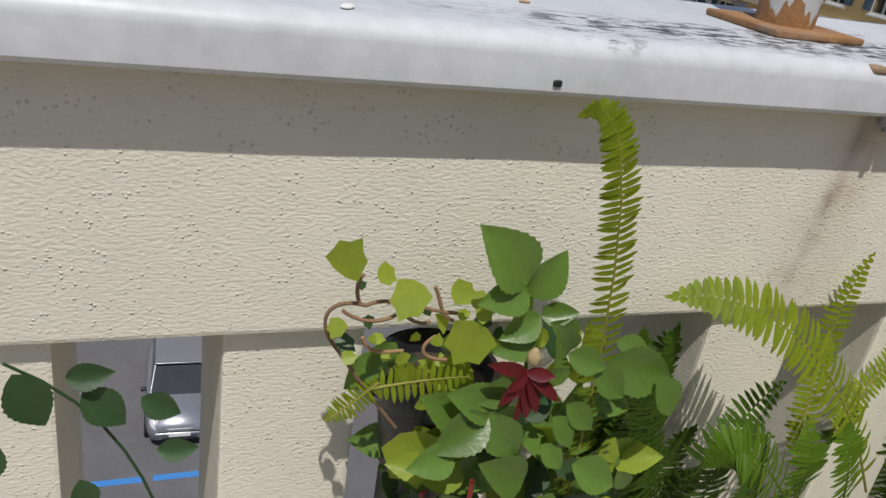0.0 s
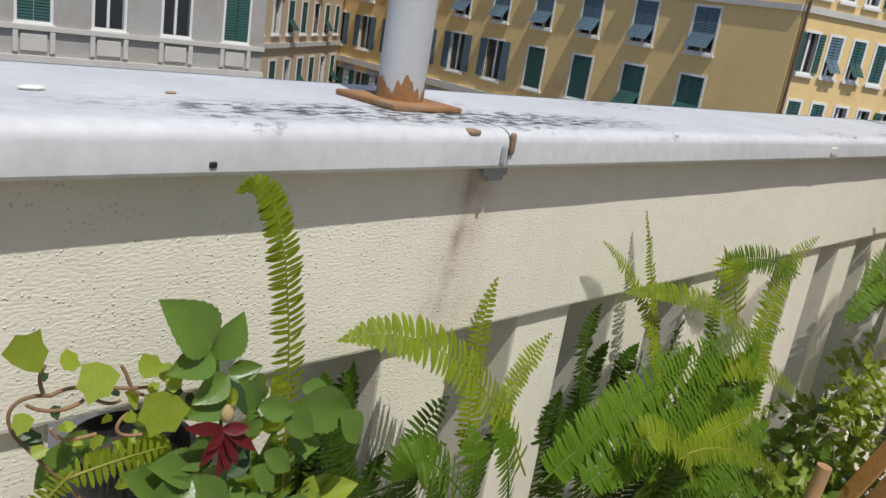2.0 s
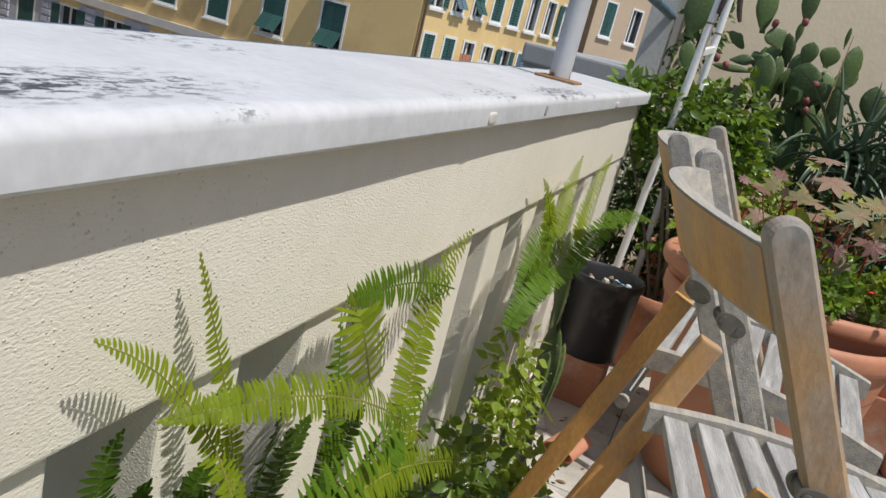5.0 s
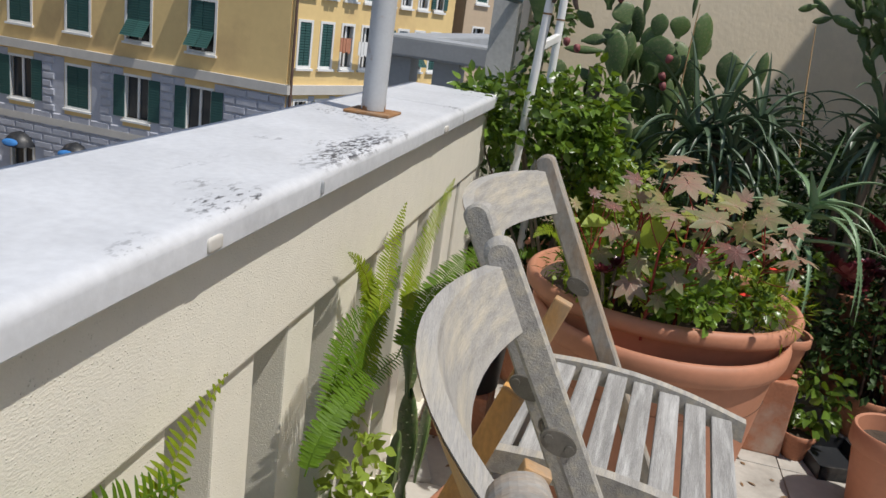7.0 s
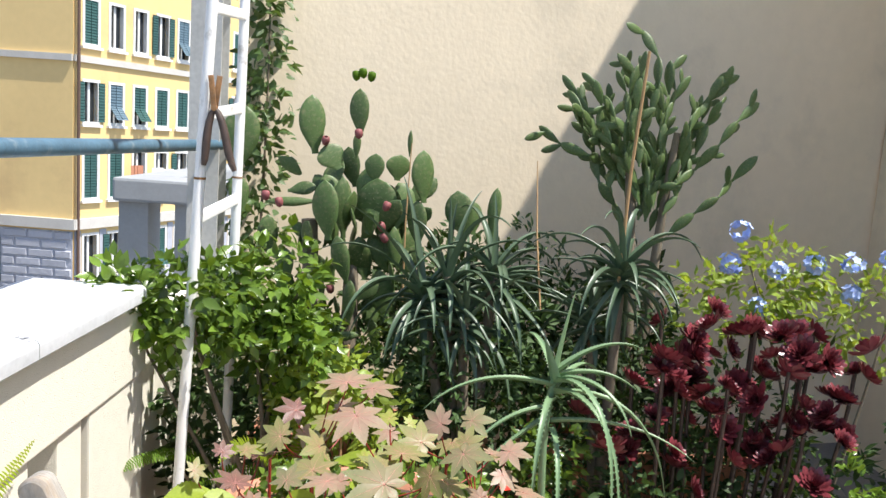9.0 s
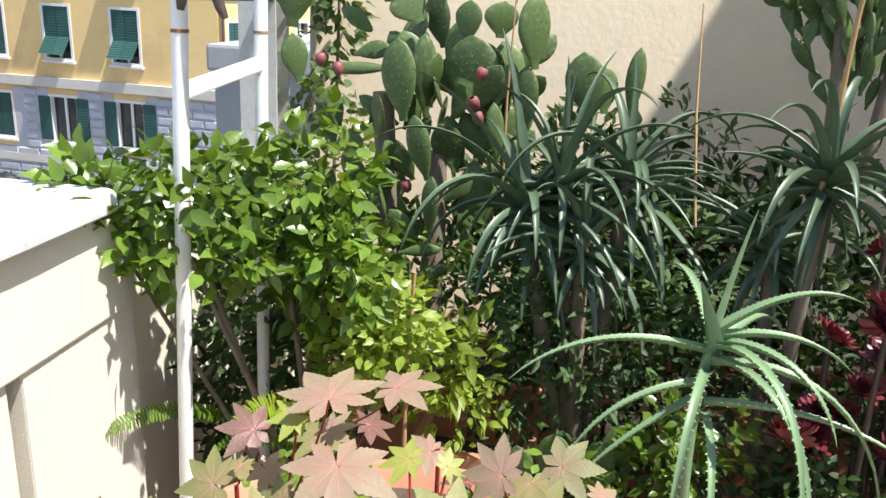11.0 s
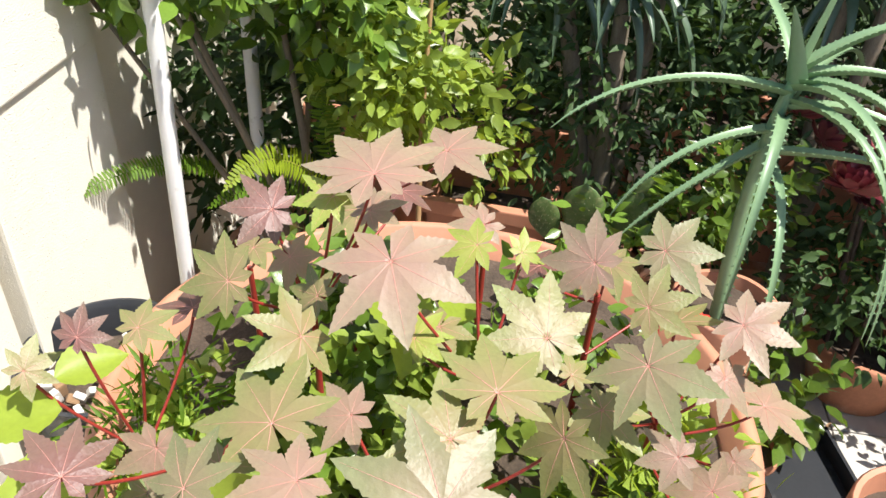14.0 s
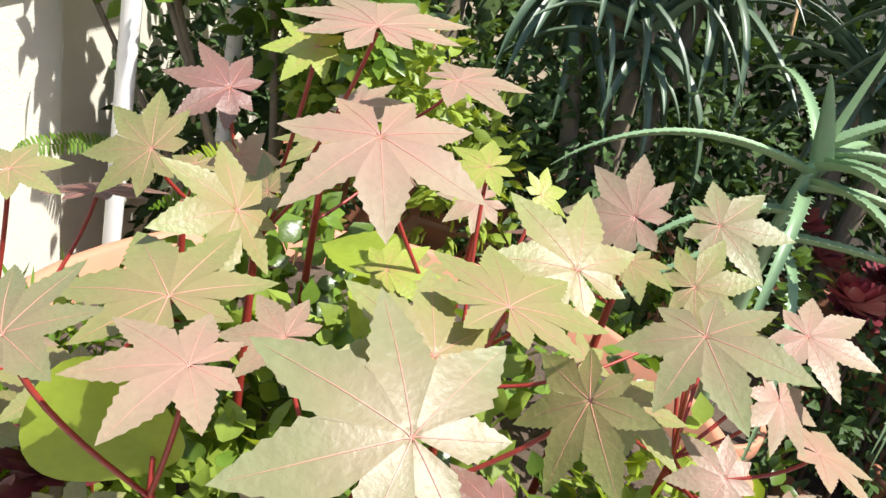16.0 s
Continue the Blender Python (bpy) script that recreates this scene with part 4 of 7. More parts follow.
def trough(label, at, turn, lx, ly, h):
    t = base("trough", label, "planter", m=pose(*at, 0, 0, turn), group="window box troughs")
    for w in (box(-lx, lx, -ly, -ly + 0.012, 0, h - 0.03, 0.003), box(-lx, lx, ly - 0.012, ly, 0, h - 0.03, 0.003), box(-lx, -lx + 0.012, -ly, ly, 0, h - 0.03, 0.003), box(lx - 0.012, lx, -ly, ly, 0, h - 0.03, 0.003)):
        put("pot_wall", w, TERRA, t, smooth=False)
    put("rim", join(box(-lx - 0.012, lx + 0.012, -ly - 0.012, -ly + 0.014, h - 0.035, h, 0.004), box(-lx - 0.012, lx + 0.012, ly - 0.014, ly + 0.012, h - 0.035, h, 0.004), box(-lx - 0.012, -lx + 0.014, -ly, ly, h - 0.035, h, 0.004), box(lx - 0.014, lx + 0.012, -ly, ly, h - 0.035, h, 0.004)), TERRA, t, smooth=False)
    put("soil", box(-lx + 0.01, lx - 0.01, -ly + 0.01, ly - 0.01, 0.01, h - 0.06), SOIL, t, smooth=False)
    return t


trough("terracotta window box full of low plants", (4.98, 0.03, 0.05), 86, 0.135, 0.085, 0.28)
trough("terracotta window box behind the planter", (5.42, 0.12, 0.0), 90, 0.42, 0.16, 0.34)
trough("terracotta window box against the end wall", (5.45, -0.85, 0.0), 90, 0.42, 0.16, 0.34)
for i, (x, y, lx, ly) in enumerate(((4.98, 0.03, 0.10, 0.16), (5.42, 0.12, 0.2, 0.5), (5.45, -0.85, 0.2, 0.5))):
    block = put("block", box(x - lx, x + lx, y - ly, y + ly, FLOOR_Z, 0.05 if i == 0 else 0.0, 0.006), TERRA_OLD, smooth=False)
    tagged(block, "clay block that raises a window box", "block", "blocks under the troughs")
stand = put("block", box(4.58, 4.74, -0.52, -0.36, FLOOR_Z, FLOOR_Z + 0.28, 0.006), TERRA_OLD, smooth=False)
tagged(stand, "clay block that raises a flower pot", "block", "blocks under the troughs")

bucket = base("bucket", "black plastic bucket of pale rubble and rubbish", "bucket", (4.28, 0.585, 0.07))
put("bucket_wall", lathe([(0.001, 0.0), (0.105, 0.0), (0.108, 0.005), (0.126, 0.27), (0.134, 0.275), (0.134, 0.30), (0.128, 0.302), (0.120, 0.29), (0.116, 0.2)], 40), BLACKPLASTIC, bucket)
put("fill", (lambda s: (s[0], s[1] + [tuple(range(40))]))(lathe([(0.118, 0.23)], 40)), SOIL, bucket)
random.seed(11)
for i in range(34):
    a, r = rnd(0, math.tau), 0.10 * math.sqrt(rnd(0, 1))
    put("stone", moved(box(-1, 1, -1, 1, -1, 1, 0.4), pose(r * math.cos(a), r * math.sin(a), 0.245 + rnd(0, 0.02), rnd(0, 90), rnd(0, 90), rnd(0, 90)) @ Matrix.Diagonal((rnd(0.006, 0.018), rnd(0.006, 0.014), rnd(0.004, 0.01), 1))), PALE if i % 4 else LITTER, bucket, smooth=False)
card = put("plastic_card", box(-0.045, 0.045, -0.028, 0.028, 0, 0.002), surface("light_blue_plastic", (0.12, 0.42, 0.75), rough=0.4), m=pose(4.32, 0.545, 0.338, 20, 12, 30), smooth=False)
tagged(card, "light blue plastic card lying on rubble", "card")

bucket_stand = put("block", box(4.17, 4.39, 0.49, 0.685, FLOOR_Z, 0.07, 0.006), TERRA_OLD, smooth=False)
tagged(bucket_stand, "clay block that raises a black bucket", "block", "blocks under the troughs")

# the white ladder and what hangs on it
LAD_A, LAD_B = (Vector((4.617, 0.62, FLOOR_Z)), Vector((4.515, 0.45, 2.95))), (Vector((4.868, 0.537, FLOOR_Z)), Vector((4.907, 0.512, 2.95)))
ladder = base("ladder", "white painted metal ladder standing upright among shrubs", "ladder", (0, 0, 0))
at_z = lambda q, z: q[0].lerp(q[1], (z - q[0].z) / (q[1].z - q[0].z))
put("rail", tube([LAD_A[0], LAD_A[1]], 0.0145, 14), WHITEMETAL, ladder)
put("rail", tube([LAD_B[0], LAD_B[1]], 0.0145, 14), WHITEMETAL, ladder)
for z in (0.945, 1.205, 1.47, 1.735, 2.0, 2.265, 2.53):
    put("rung", bar(at_z(LAD_A, z - 0.03), at_z(LAD_B, z), 0.028, 0.02, (0, 0, 1)), WHITEMETAL, ladder, smooth=False)
for q, z in ((LAD_A, 1.28), (LAD_B, 1.268)):
    c = at_z(q, z)
    put("wire_tie", tube([c - Vector((0, 0, 0.003)), c + Vector((0, 0, 0.003))], 0.0155, 14), RUST, ladder)
shears = base("secateurs", "old secateurs with brown handles hung on a ladder", "secateurs", tuple(at_z(LAD_A, 1.44) + Vector((-0.017, -0.03, 0.0))))
DARKBROWN = surface("worn_brown_grip", (0.07, 0.045, 0.035), rough=0.5, vary=0.4, scale=40)
put("handle", tube(bezier((0.0, 0.0, 0.02), (0.0, 0.022, -0.02), (0.0, 0.016, -0.09), (0.0, 0.024, -0.125), 8), [0.006, 0.008, 0.0095, 0.010, 0.0105, 0.0105, 0.010, 0.009, 0.006], 10), DARKBROWN, shears)
put("handle", tube(bezier((0.0, 0.0, 0.02), (0.0, -0.03, -0.01), (0.0, -0.03, -0.09), (0.0, -0.055, -0.135), 8), [0.006, 0.008, 0.0095, 0.010, 0.0105, 0.0105, 0.010, 0.009, 0.006], 10), DARKBROWN, shears)
for q in (1, -1):
    put("blade", moved(box(-0.002, 0.002, -0.007, 0.007, 0, 0.085, 0.001), pose(q * 0.003, 0, 0.015, 7 * q, 0, 0)), RUST, shears, "rusty steel blade")
put("pivot", tube([(-0.008, 0, 0.02), (0.008, 0, 0.02)], 0.008, 10), RUST, shears)

# odds and ends along the foot of the parapet
sheet = put("glass_sheet", moved(box(-0.36, 0.36, -0.003, 0.003, 0, 0.24), pose(3.05, 0.60, FLOOR_Z + 0.002, -32, 0, -3)), surface("dusty_grey_pane", (0.28, 0.29, 0.28), rough=0.25, vary=0.3, scale=8), smooth=False)
tagged(sheet, "dusty grey pane leaning on the parapet's foot", "pane")
shard = put("roof_tile_shard", moved(lathe([(0.05, 0), (0.056, 0.0), (0.05, 0.12), (0.044, 0.12), (0.05, 0)], 24), pose(3.74, 0.52, FLOOR_Z + 0.03, 80, 0, 70) @ Matrix.Diagonal((1, 0.45, 1, 1))), TERRA)
tagged(shard, "broken terracotta pot piece lying on the floor", "pot shard")
for i, (x, y, a) in enumerate(((3.95, 0.66, 20), (3.5, 0.5, 70), (3.85, 0.44, -20))):
    brick = put("broken_tile", moved(box(-0.07, 0.07, -0.05, 0.05, 0, 0.018, 0.004), pose(x, y, FLOOR_Z, 0, 0, a)), PALE if i % 2 else GREYSTONE, smooth=False)
    tagged(brick, "broken pale floor tile lying loose", "tile", "broken tiles")
cane = put("cane", tube([(2.02, 0.40, FLOOR_Z), (2.05, 0.36, 0.62)], 0.010, 10), CANE)
tagged(cane, "varnished wooden stick leaning by a chair", "stick")

# the chipped mounting hole, seam filler and shells on the coping
chip = put("seam_chip", moved(join(box(-0.02, 0.02, 0, 0.006, -0.016, 0.0, 0.002), box(-0.012, 0.014, 0, 0.006, -0.022, -0.012, 0.002)), Matrix.Translation((1.665, 0.681, 0.959))), GREYMETAL, smooth=False)
tagged(chip, "chipped grey mortar hanging under a coping joint", "mortar chip")
rot = surface("rust_filler", (0.30, 0.21, 0.13), rough=0.95, vary=0.4, scale=60, bump=0.001, bump_scale=150)
for (x, y, z, sx, sy, sz, mt, nm, lb) in ((1.300, 0.6605, 0.967, 0.0035, 0.002, 0.0025, BLACKPLASTIC, "wall_plug", "dark plug stuck in the marble edge"),
                                         (1.60, 0.669, 0.996, 0.009, 0.008, 0.003, rot, "filler_patch", "brown filler patch on the marble edge"),
                                         (1.645, 0.659, 0.972, 0.003, 0.003, 0.012, GREYMETAL, "filler_patch", "grey filler in a coping joint"),
                                         (1.658, 0.659, 0.985, 0.003, 0.003, 0.012, rot, "filler_patch", "grey filler in a coping joint"),
                                         (2.62, 0.659, 0.972, 0.016, 0.003, 0.009, PALE, "filler_patch", "pale filler patch on the marble edge"),
                                         (2.94, 0.659, 0.976, 0.004, 0.003, 0.01, GREYMETAL, "filler_patch", "grey filler on the marble edge"),
                                         (3.77, 0.659, 0.970, 0.018, 0.003, 0.008, PALE, "filler_patch", "pale filler patch on the marble edge")):
    o = put(nm, moved(box(-1, 1, -1, 1, -1, 1, 0.5), Matrix.Translation((x, y, z)) @ Matrix.Diagonal((sx, sy, sz, 1))), mt)
    tagged(o, lb, "plug" if nm == "wall_plug" else "filler")
for (x, y, a, r, mt) in ((1.205, 0.785, 10, 0.012, WHITEPAINT), (1.150, 0.688, 60, 0.009, WHITEPAINT), (1.33, 0.80, 0, 0.006, LITTER), (1.02, 0.72, 40, 0.008, LITTER)):
    o = put("crumb", moved(lathe([(0.2, 0.0), (0.8, 0.1), (1.0, 0.3), (0.7, 0.55), (0.1, 0.6)], 9), pose(x, y, 1.0, 0, 0, a) @ Matrix.Diagonal((r, r * 0.5, r * 0.6, 1))), mt)
    tagged(o, "pale crumb lying on the marble coping", "crumb", "crumbs on the coping")


# ---- plants ----
def frond(p0, c1, c2, p3, half, pairs=26, twist=None, light=False, lift=0.12):
    """A sword fern frond: a rib along a curve with narrow leaflets on both sides, shorter at its tip."""
    pts = bezier(p0, c1, c2, p3, 24)
    run = sum((b - a).length for a, b in zip(pts, pts[1:]))
    pairs = max(14, int(run / max(0.0062, half * 0.31)))
    up = Vector(twist if twist else (0, -0.8, 0.6)).normalized()
    shapes = []
    for i in range(pairs):
        t = 0.06 + 0.93 * i / (pairs - 1)
        q = t * 24
        a = min(int(q), 23)
        p = pts[a].lerp(pts[a + 1], q - a)
        d = (pts[a + 1] - pts[a]).normalized()
        side = d.cross(up).normalized()
        nrm = side.cross(d).normalized()
        w = half * (min(1.0, 0.55 + 2.2 * t) * (1 - 0.93 * max(0, (t - 0.5) / 0.5) ** 2.6)) * rnd(0.9, 1.06)
        gap = run / pairs
        for s in (-1, 1):
            dr = (side * s + d * rnd(0.02, 0.22) + nrm * (lift + rnd(-0.12, 0.1))).normalized()
            shapes.append(leaf(p + d * gap * 0.25 * s, dr, nrm, max(w, 0.003), gap * rnd(0.66, 0.80), (0.7, 1.0, 0.95, 0.8, 0.2), 0.2, rnd(0.05, 0.28)))
    return join(*shapes), tube(pts[::3], [0.0012 * (1.2 - 0.8 * i / 8) for i in range(len(pts[::3]))], 5)


def fern(label, at, fronds, mat=FERN):
    f = base("fern", label, "fern", at, "sword ferns")
    o = Vector(at)
    for p0, c1, c2, p3, half, pairs, tw, lt in fronds:
        bl, rib = frond(*(Vector(p) - o for p in (p0, c1, c2, p3)), half, pairs, tw)
        fr = put("frond", bl, FERN_LIGHT if lt else mat, f)
        put("rib", rib, FERN_RIB if lt else FERN, fr)
    return f


random.seed(3)
N = None
fern("single upright young fern frond against the parapet", (1.40, 0.65, 0.30),
     [((1.372, 0.62, 0.51), (1.367, 0.602, 0.75), (1.338, 0.594, 1.008), (1.290, 0.602, 0.960), 0.0185, 44, (0.1, -1, 0.25), True)])
fern("small bright fern fronds among ivy stems", (1.20, 0.62, 0.55), [
    ((1.171, 0.600, 0.757), (1.195, 0.600, 0.760), (1.219, 0.600, 0.762), (1.246, 0.600, 0.761), 0.014, 26, (0, -1, 0.2), True),
    ((1.176, 0.600, 0.762), (1.163, 0.600, 0.750), (1.154, 0.600, 0.740), (1.141, 0.600, 0.733), 0.012, 26, (0, -1, 0.2), True)])
# shade by the slats is put into the frond colour
fern("shaded ferns pressed against the parapet slats", (1.46, 0.66, 0.30), [
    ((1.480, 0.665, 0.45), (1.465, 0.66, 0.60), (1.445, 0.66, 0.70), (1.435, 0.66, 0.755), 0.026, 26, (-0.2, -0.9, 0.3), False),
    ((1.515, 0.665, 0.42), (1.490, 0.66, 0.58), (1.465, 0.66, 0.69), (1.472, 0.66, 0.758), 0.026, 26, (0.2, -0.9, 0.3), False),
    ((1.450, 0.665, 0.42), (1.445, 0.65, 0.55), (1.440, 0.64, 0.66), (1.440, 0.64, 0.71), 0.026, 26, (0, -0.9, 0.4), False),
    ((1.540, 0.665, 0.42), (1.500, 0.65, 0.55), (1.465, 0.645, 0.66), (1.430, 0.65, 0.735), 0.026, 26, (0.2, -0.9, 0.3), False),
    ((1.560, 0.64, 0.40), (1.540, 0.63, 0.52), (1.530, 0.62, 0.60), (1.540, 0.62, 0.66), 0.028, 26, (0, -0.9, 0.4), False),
    ((1.600, 0.64, 0.40), (1.600, 0.62, 0.50), (1.590, 0.61, 0.58), (1.560, 0.61, 0.62), 0.028, 26, (0, -0.9, 0.4), False)], FERN_SHADE)
fern("arching bright fern at the foot of the parapet", (1.70, 0.60, 0.20), [
    ((1.727, 0.600, 0.576), (1.613, 0.588, 0.753), (1.519, 0.614, 0.825), (1.449, 0.655, 0.788), 0.031, 26, (-0.25, -0.6, 0.75), True),
    ((1.655, 0.640, 0.596), (1.678, 0.667, 0.661), (1.661, 0.671, 0.744), (1.693, 0.675, 0.818), 0.022, 26, N, True),
    ((1.700, 0.640, 0.623), (1.742, 0.667, 0.650), (1.774, 0.671, 0.688), (1.827, 0.675, 0.722), 0.018, 26, N, True),
    ((1.631, 0.600, 0.557), (1.585, 0.570, 0.645), (1.598, 0.570, 0.651), (1.600, 0.600, 0.683), 0.025, 26, N, False),
    ((1.707, 0.600, 0.524), (1.650, 0.570, 0.625), (1.643, 0.570, 0.656), (1.643, 0.600, 0.682), 0.025, 26, N, False),
    ((1.586, 0.560, 0.602), (1.462, 0.527, 0.737), (1.462, 0.538, 0.723), (1.447, 0.550, 0.691), 0.025, 26, N, False)])
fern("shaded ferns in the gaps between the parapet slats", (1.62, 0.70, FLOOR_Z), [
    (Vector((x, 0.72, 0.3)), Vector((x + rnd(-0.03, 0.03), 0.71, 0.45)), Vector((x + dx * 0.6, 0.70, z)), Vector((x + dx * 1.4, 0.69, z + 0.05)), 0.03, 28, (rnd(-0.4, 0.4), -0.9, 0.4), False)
    for x, dx, z in ((1.36, -0.03, 0.62), (1.44, 0.02, 0.64), (1.48, -0.03, 0.60), (1.52, 0.03, 0.56), (1.42, 0.03, 0.58), (1.70, -0.02, 0.52), (1.75, 0.03, 0.56), (1.96, 0.03, 0.62), (2.20, 0.03, 0.62), (1.98, -0.02, 0.54), (1.56, 0.02, 0.50), (1.64, -0.02, 0.44), (2.24, 0.04, 0.56), (2.16, -0.03, 0.58), (2.42, 0.03, 0.50), (2.46, -0.03, 0.44), (1.90, 0.0, 0.56), (2.04, 0.04, 0.60), (1.50, 0.0, 0.50), (2.28, -0.02, 0.44))], FERN_SHADE)
fern("shaded fern growing through the parapet slats", (1.46, 0.70, 0.30), [
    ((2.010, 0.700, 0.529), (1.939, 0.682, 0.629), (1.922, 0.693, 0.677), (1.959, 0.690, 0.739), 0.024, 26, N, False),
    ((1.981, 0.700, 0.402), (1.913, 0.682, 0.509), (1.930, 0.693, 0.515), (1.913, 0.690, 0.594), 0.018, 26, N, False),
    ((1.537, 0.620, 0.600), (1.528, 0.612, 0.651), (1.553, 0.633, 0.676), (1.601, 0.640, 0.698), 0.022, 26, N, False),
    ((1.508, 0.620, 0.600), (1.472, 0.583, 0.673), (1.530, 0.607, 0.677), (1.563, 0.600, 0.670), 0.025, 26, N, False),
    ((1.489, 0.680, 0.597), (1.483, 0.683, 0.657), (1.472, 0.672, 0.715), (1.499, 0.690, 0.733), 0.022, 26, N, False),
    ((1.439, 0.660, 0.630), (1.455, 0.660, 0.658), (1.461, 0.660, 0.693), (1.492, 0.660, 0.693), 0.022, 26, N, False)], FERN_SHADE)
fern("large bushy fern with long arching fronds", (2.02, 0.57, FLOOR_Z + 0.2), [
    ((1.995, 0.580, 0.628), (2.024, 0.622, 0.715), (1.983, 0.663, 0.800), (1.883, 0.660, 0.852), 0.019, 26, N, True),
    ((2.003, 0.600, 0.652), (2.070, 0.654, 0.703), (2.028, 0.660, 0.795), (1.996, 0.672, 0.885), 0.017, 26, N, True),
    ((2.353, 0.560, 0.605), (2.176, 0.587, 0.747), (2.021, 0.583, 0.797), (1.934, 0.640, 0.778), 0.022, 26, N, True),
    ((1.657, 0.530, 0.629), (1.738, 0.510, 0.697), (1.858, 0.520, 0.753), (2.345, 0.560, 0.686), 0.033, 26, N, False),
    ((1.686, 0.500, 0.628), (1.748, 0.480, 0.666), (1.875, 0.490, 0.671), (2.075, 0.530, 0.701), 0.031, 26, N, False),
    ((1.946, 0.500, 0.590), (2.007, 0.503, 0.607), (2.041, 0.492, 0.622), (2.234, 0.510, 0.581), 0.022, 26, N, True),
    ((1.773, 0.480, 0.640), (1.654, 0.452, 0.760), (1.811, 0.453, 0.700), (1.843, 0.440, 0.618), 0.022, 26, N, True),
    ((1.878, 0.480, 0.617), (1.933, 0.473, 0.639), (2.024, 0.452, 0.608), (2.290, 0.460, 0.455), 0.022, 26, N, True),
    ((2.063, 0.550, 0.651), (2.128, 0.543, 0.695), (2.237, 0.522, 0.656), (2.533, 0.530, 0.495), 0.024, 26, N, True),
    ((2.180, 0.600, 0.588), (2.209, 0.618, 0.645), (2.252, 0.644, 0.687), (2.239, 0.655, 0.772), 0.024, 26, N, False),
    ((1.797, 0.520, 0.594), (1.919, 0.503, 0.640), (2.027, 0.547, 0.618), (2.299, 0.560, 0.628), 0.03, 26, N, False),
    ((1.874, 0.500, 0.584), (1.805, 0.490, 0.708), (1.971, 0.510, 0.601), (2.040, 0.560, 0.695), 0.028, 26, N, False),
    *[((1.95 + rnd(-0.1, 0.1), 0.57, 0.25), (2.0 + rnd(-0.1, 0.1), 0.55, 0.42), (2.0 + dx * 0.6, 0.53, z + 0.02), (2.0 + dx, 0.53 + rnd(-0.03, 0.05), z), rnd(0.024, 0.032), 26, (rnd(-0.4, 0.2), -0.7, 0.7), z < 0.4)
      for dx, z in ((-0.22, 0.50), (-0.14, 0.58), (-0.06, 0.64), (0.02, 0.60), (0.10, 0.64), (0.18, 0.58), (0.26, 0.60), (0.34, 0.52), (0.10, 0.48), (0.24, 0.44), (-0.04, 0.46), (0.40, 0.40), (0.32, 0.60), (0.06, 0.70), (-0.12, 0.66), (0.22, 0.68), (-0.18, 0.44), (0.44, 0.48))]])
# shade inside the clump is painted as a darker frond green
fern("shaded inner fronds of a large fern", (2.0, 0.62, FLOOR_Z + 0.2), [
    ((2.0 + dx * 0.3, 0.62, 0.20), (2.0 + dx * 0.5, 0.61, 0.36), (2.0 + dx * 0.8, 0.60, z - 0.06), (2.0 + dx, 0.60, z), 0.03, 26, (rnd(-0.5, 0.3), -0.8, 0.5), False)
    for dx, z in ((-0.42, 0.46), (-0.34, 0.54), (-0.26, 0.50), (-0.16, 0.60), (-0.08, 0.54), (0.0, 0.62), (0.08, 0.56), (0.16, 0.64), (0.24, 0.56), (0.30, 0.62), (0.38, 0.52), (0.46, 0.46), (-0.5, 0.40), (0.12, 0.46), (-0.2, 0.42))], FERN_SHADE)
fern("tall yellow-green fern fronds leaning on the parapet", (2.36, 0.64, 0.10), [
    ((2.321, 0.560, 0.505), (2.372, 0.607, 0.628), (2.387, 0.631, 0.760), (2.663, 0.655, 0.797), 0.03, 26, (-0.4, -0.85, 0.35), True),
    ((2.518, 0.620, 0.744), (2.359, 0.630, 0.801), (2.302, 0.640, 0.790), (2.236, 0.650, 0.788), 0.027, 26, (-0.4, -0.85, 0.35), False),
    ((2.235, 0.600, 0.705), (2.187, 0.602, 0.778), (2.138, 0.588, 0.839), (2.227, 0.650, 0.784), 0.034, 26, (-0.4, -0.85, 0.35), True)])
fern("fern with narrow upright fronds beside cactus pads", (3.20, 0.60, FLOOR_Z + 0.2), [
    ((2.832, 0.580, 0.657), (3.272, 0.623, 0.601), (3.288, 0.659, 0.750), (3.111, 0.665, 0.826), 0.024, 26, (-0.6, -0.7, 0.4), True),
    ((2.957, 0.580, 0.610), (3.123, 0.590, 0.695), (3.228, 0.638, 0.732), (3.445, 0.655, 0.852), 0.028, 26, (-0.6, -0.7, 0.4), True),
    ((3.240, 0.580, 0.677), (3.280, 0.590, 0.768), (3.675, 0.638, 0.741), (3.951, 0.655, 0.816), 0.026, 26, (-0.6, -0.7, 0.4), True),
    ((2.806, 0.570, 0.623), (2.946, 0.605, 0.628), (2.918, 0.625, 0.779), (3.204, 0.630, 0.709), 0.026, 26, (-0.6, -0.7, 0.4), False),
    ((2.761, 0.580, 0.611), (2.803, 0.578, 0.681), (2.822, 0.547, 0.727), (3.154, 0.530, 0.668), 0.024, 26, (-0.5, -0.3, 0.8), False),
    ((2.849, 0.570, 0.625), (2.881, 0.575, 0.730), (3.050, 0.595, 0.657), (3.367, 0.630, 0.745), 0.026, 26, (-0.6, -0.7, 0.4), False),
    ((2.740, 0.550, 0.556), (2.688, 0.518, 0.593), (2.983, 0.532, 0.426), (3.251, 0.500, 0.244), 0.03, 26, (-0.3, -0.3, 0.8), True),
    ((3.22, 0.58, 0.60), (3.30, 0.56, 0.74), (3.55, 0.52, 0.76), (3.90, 0.47, 0.66), 0.03, 26, (-0.5, -0.3, 0.8), False)])
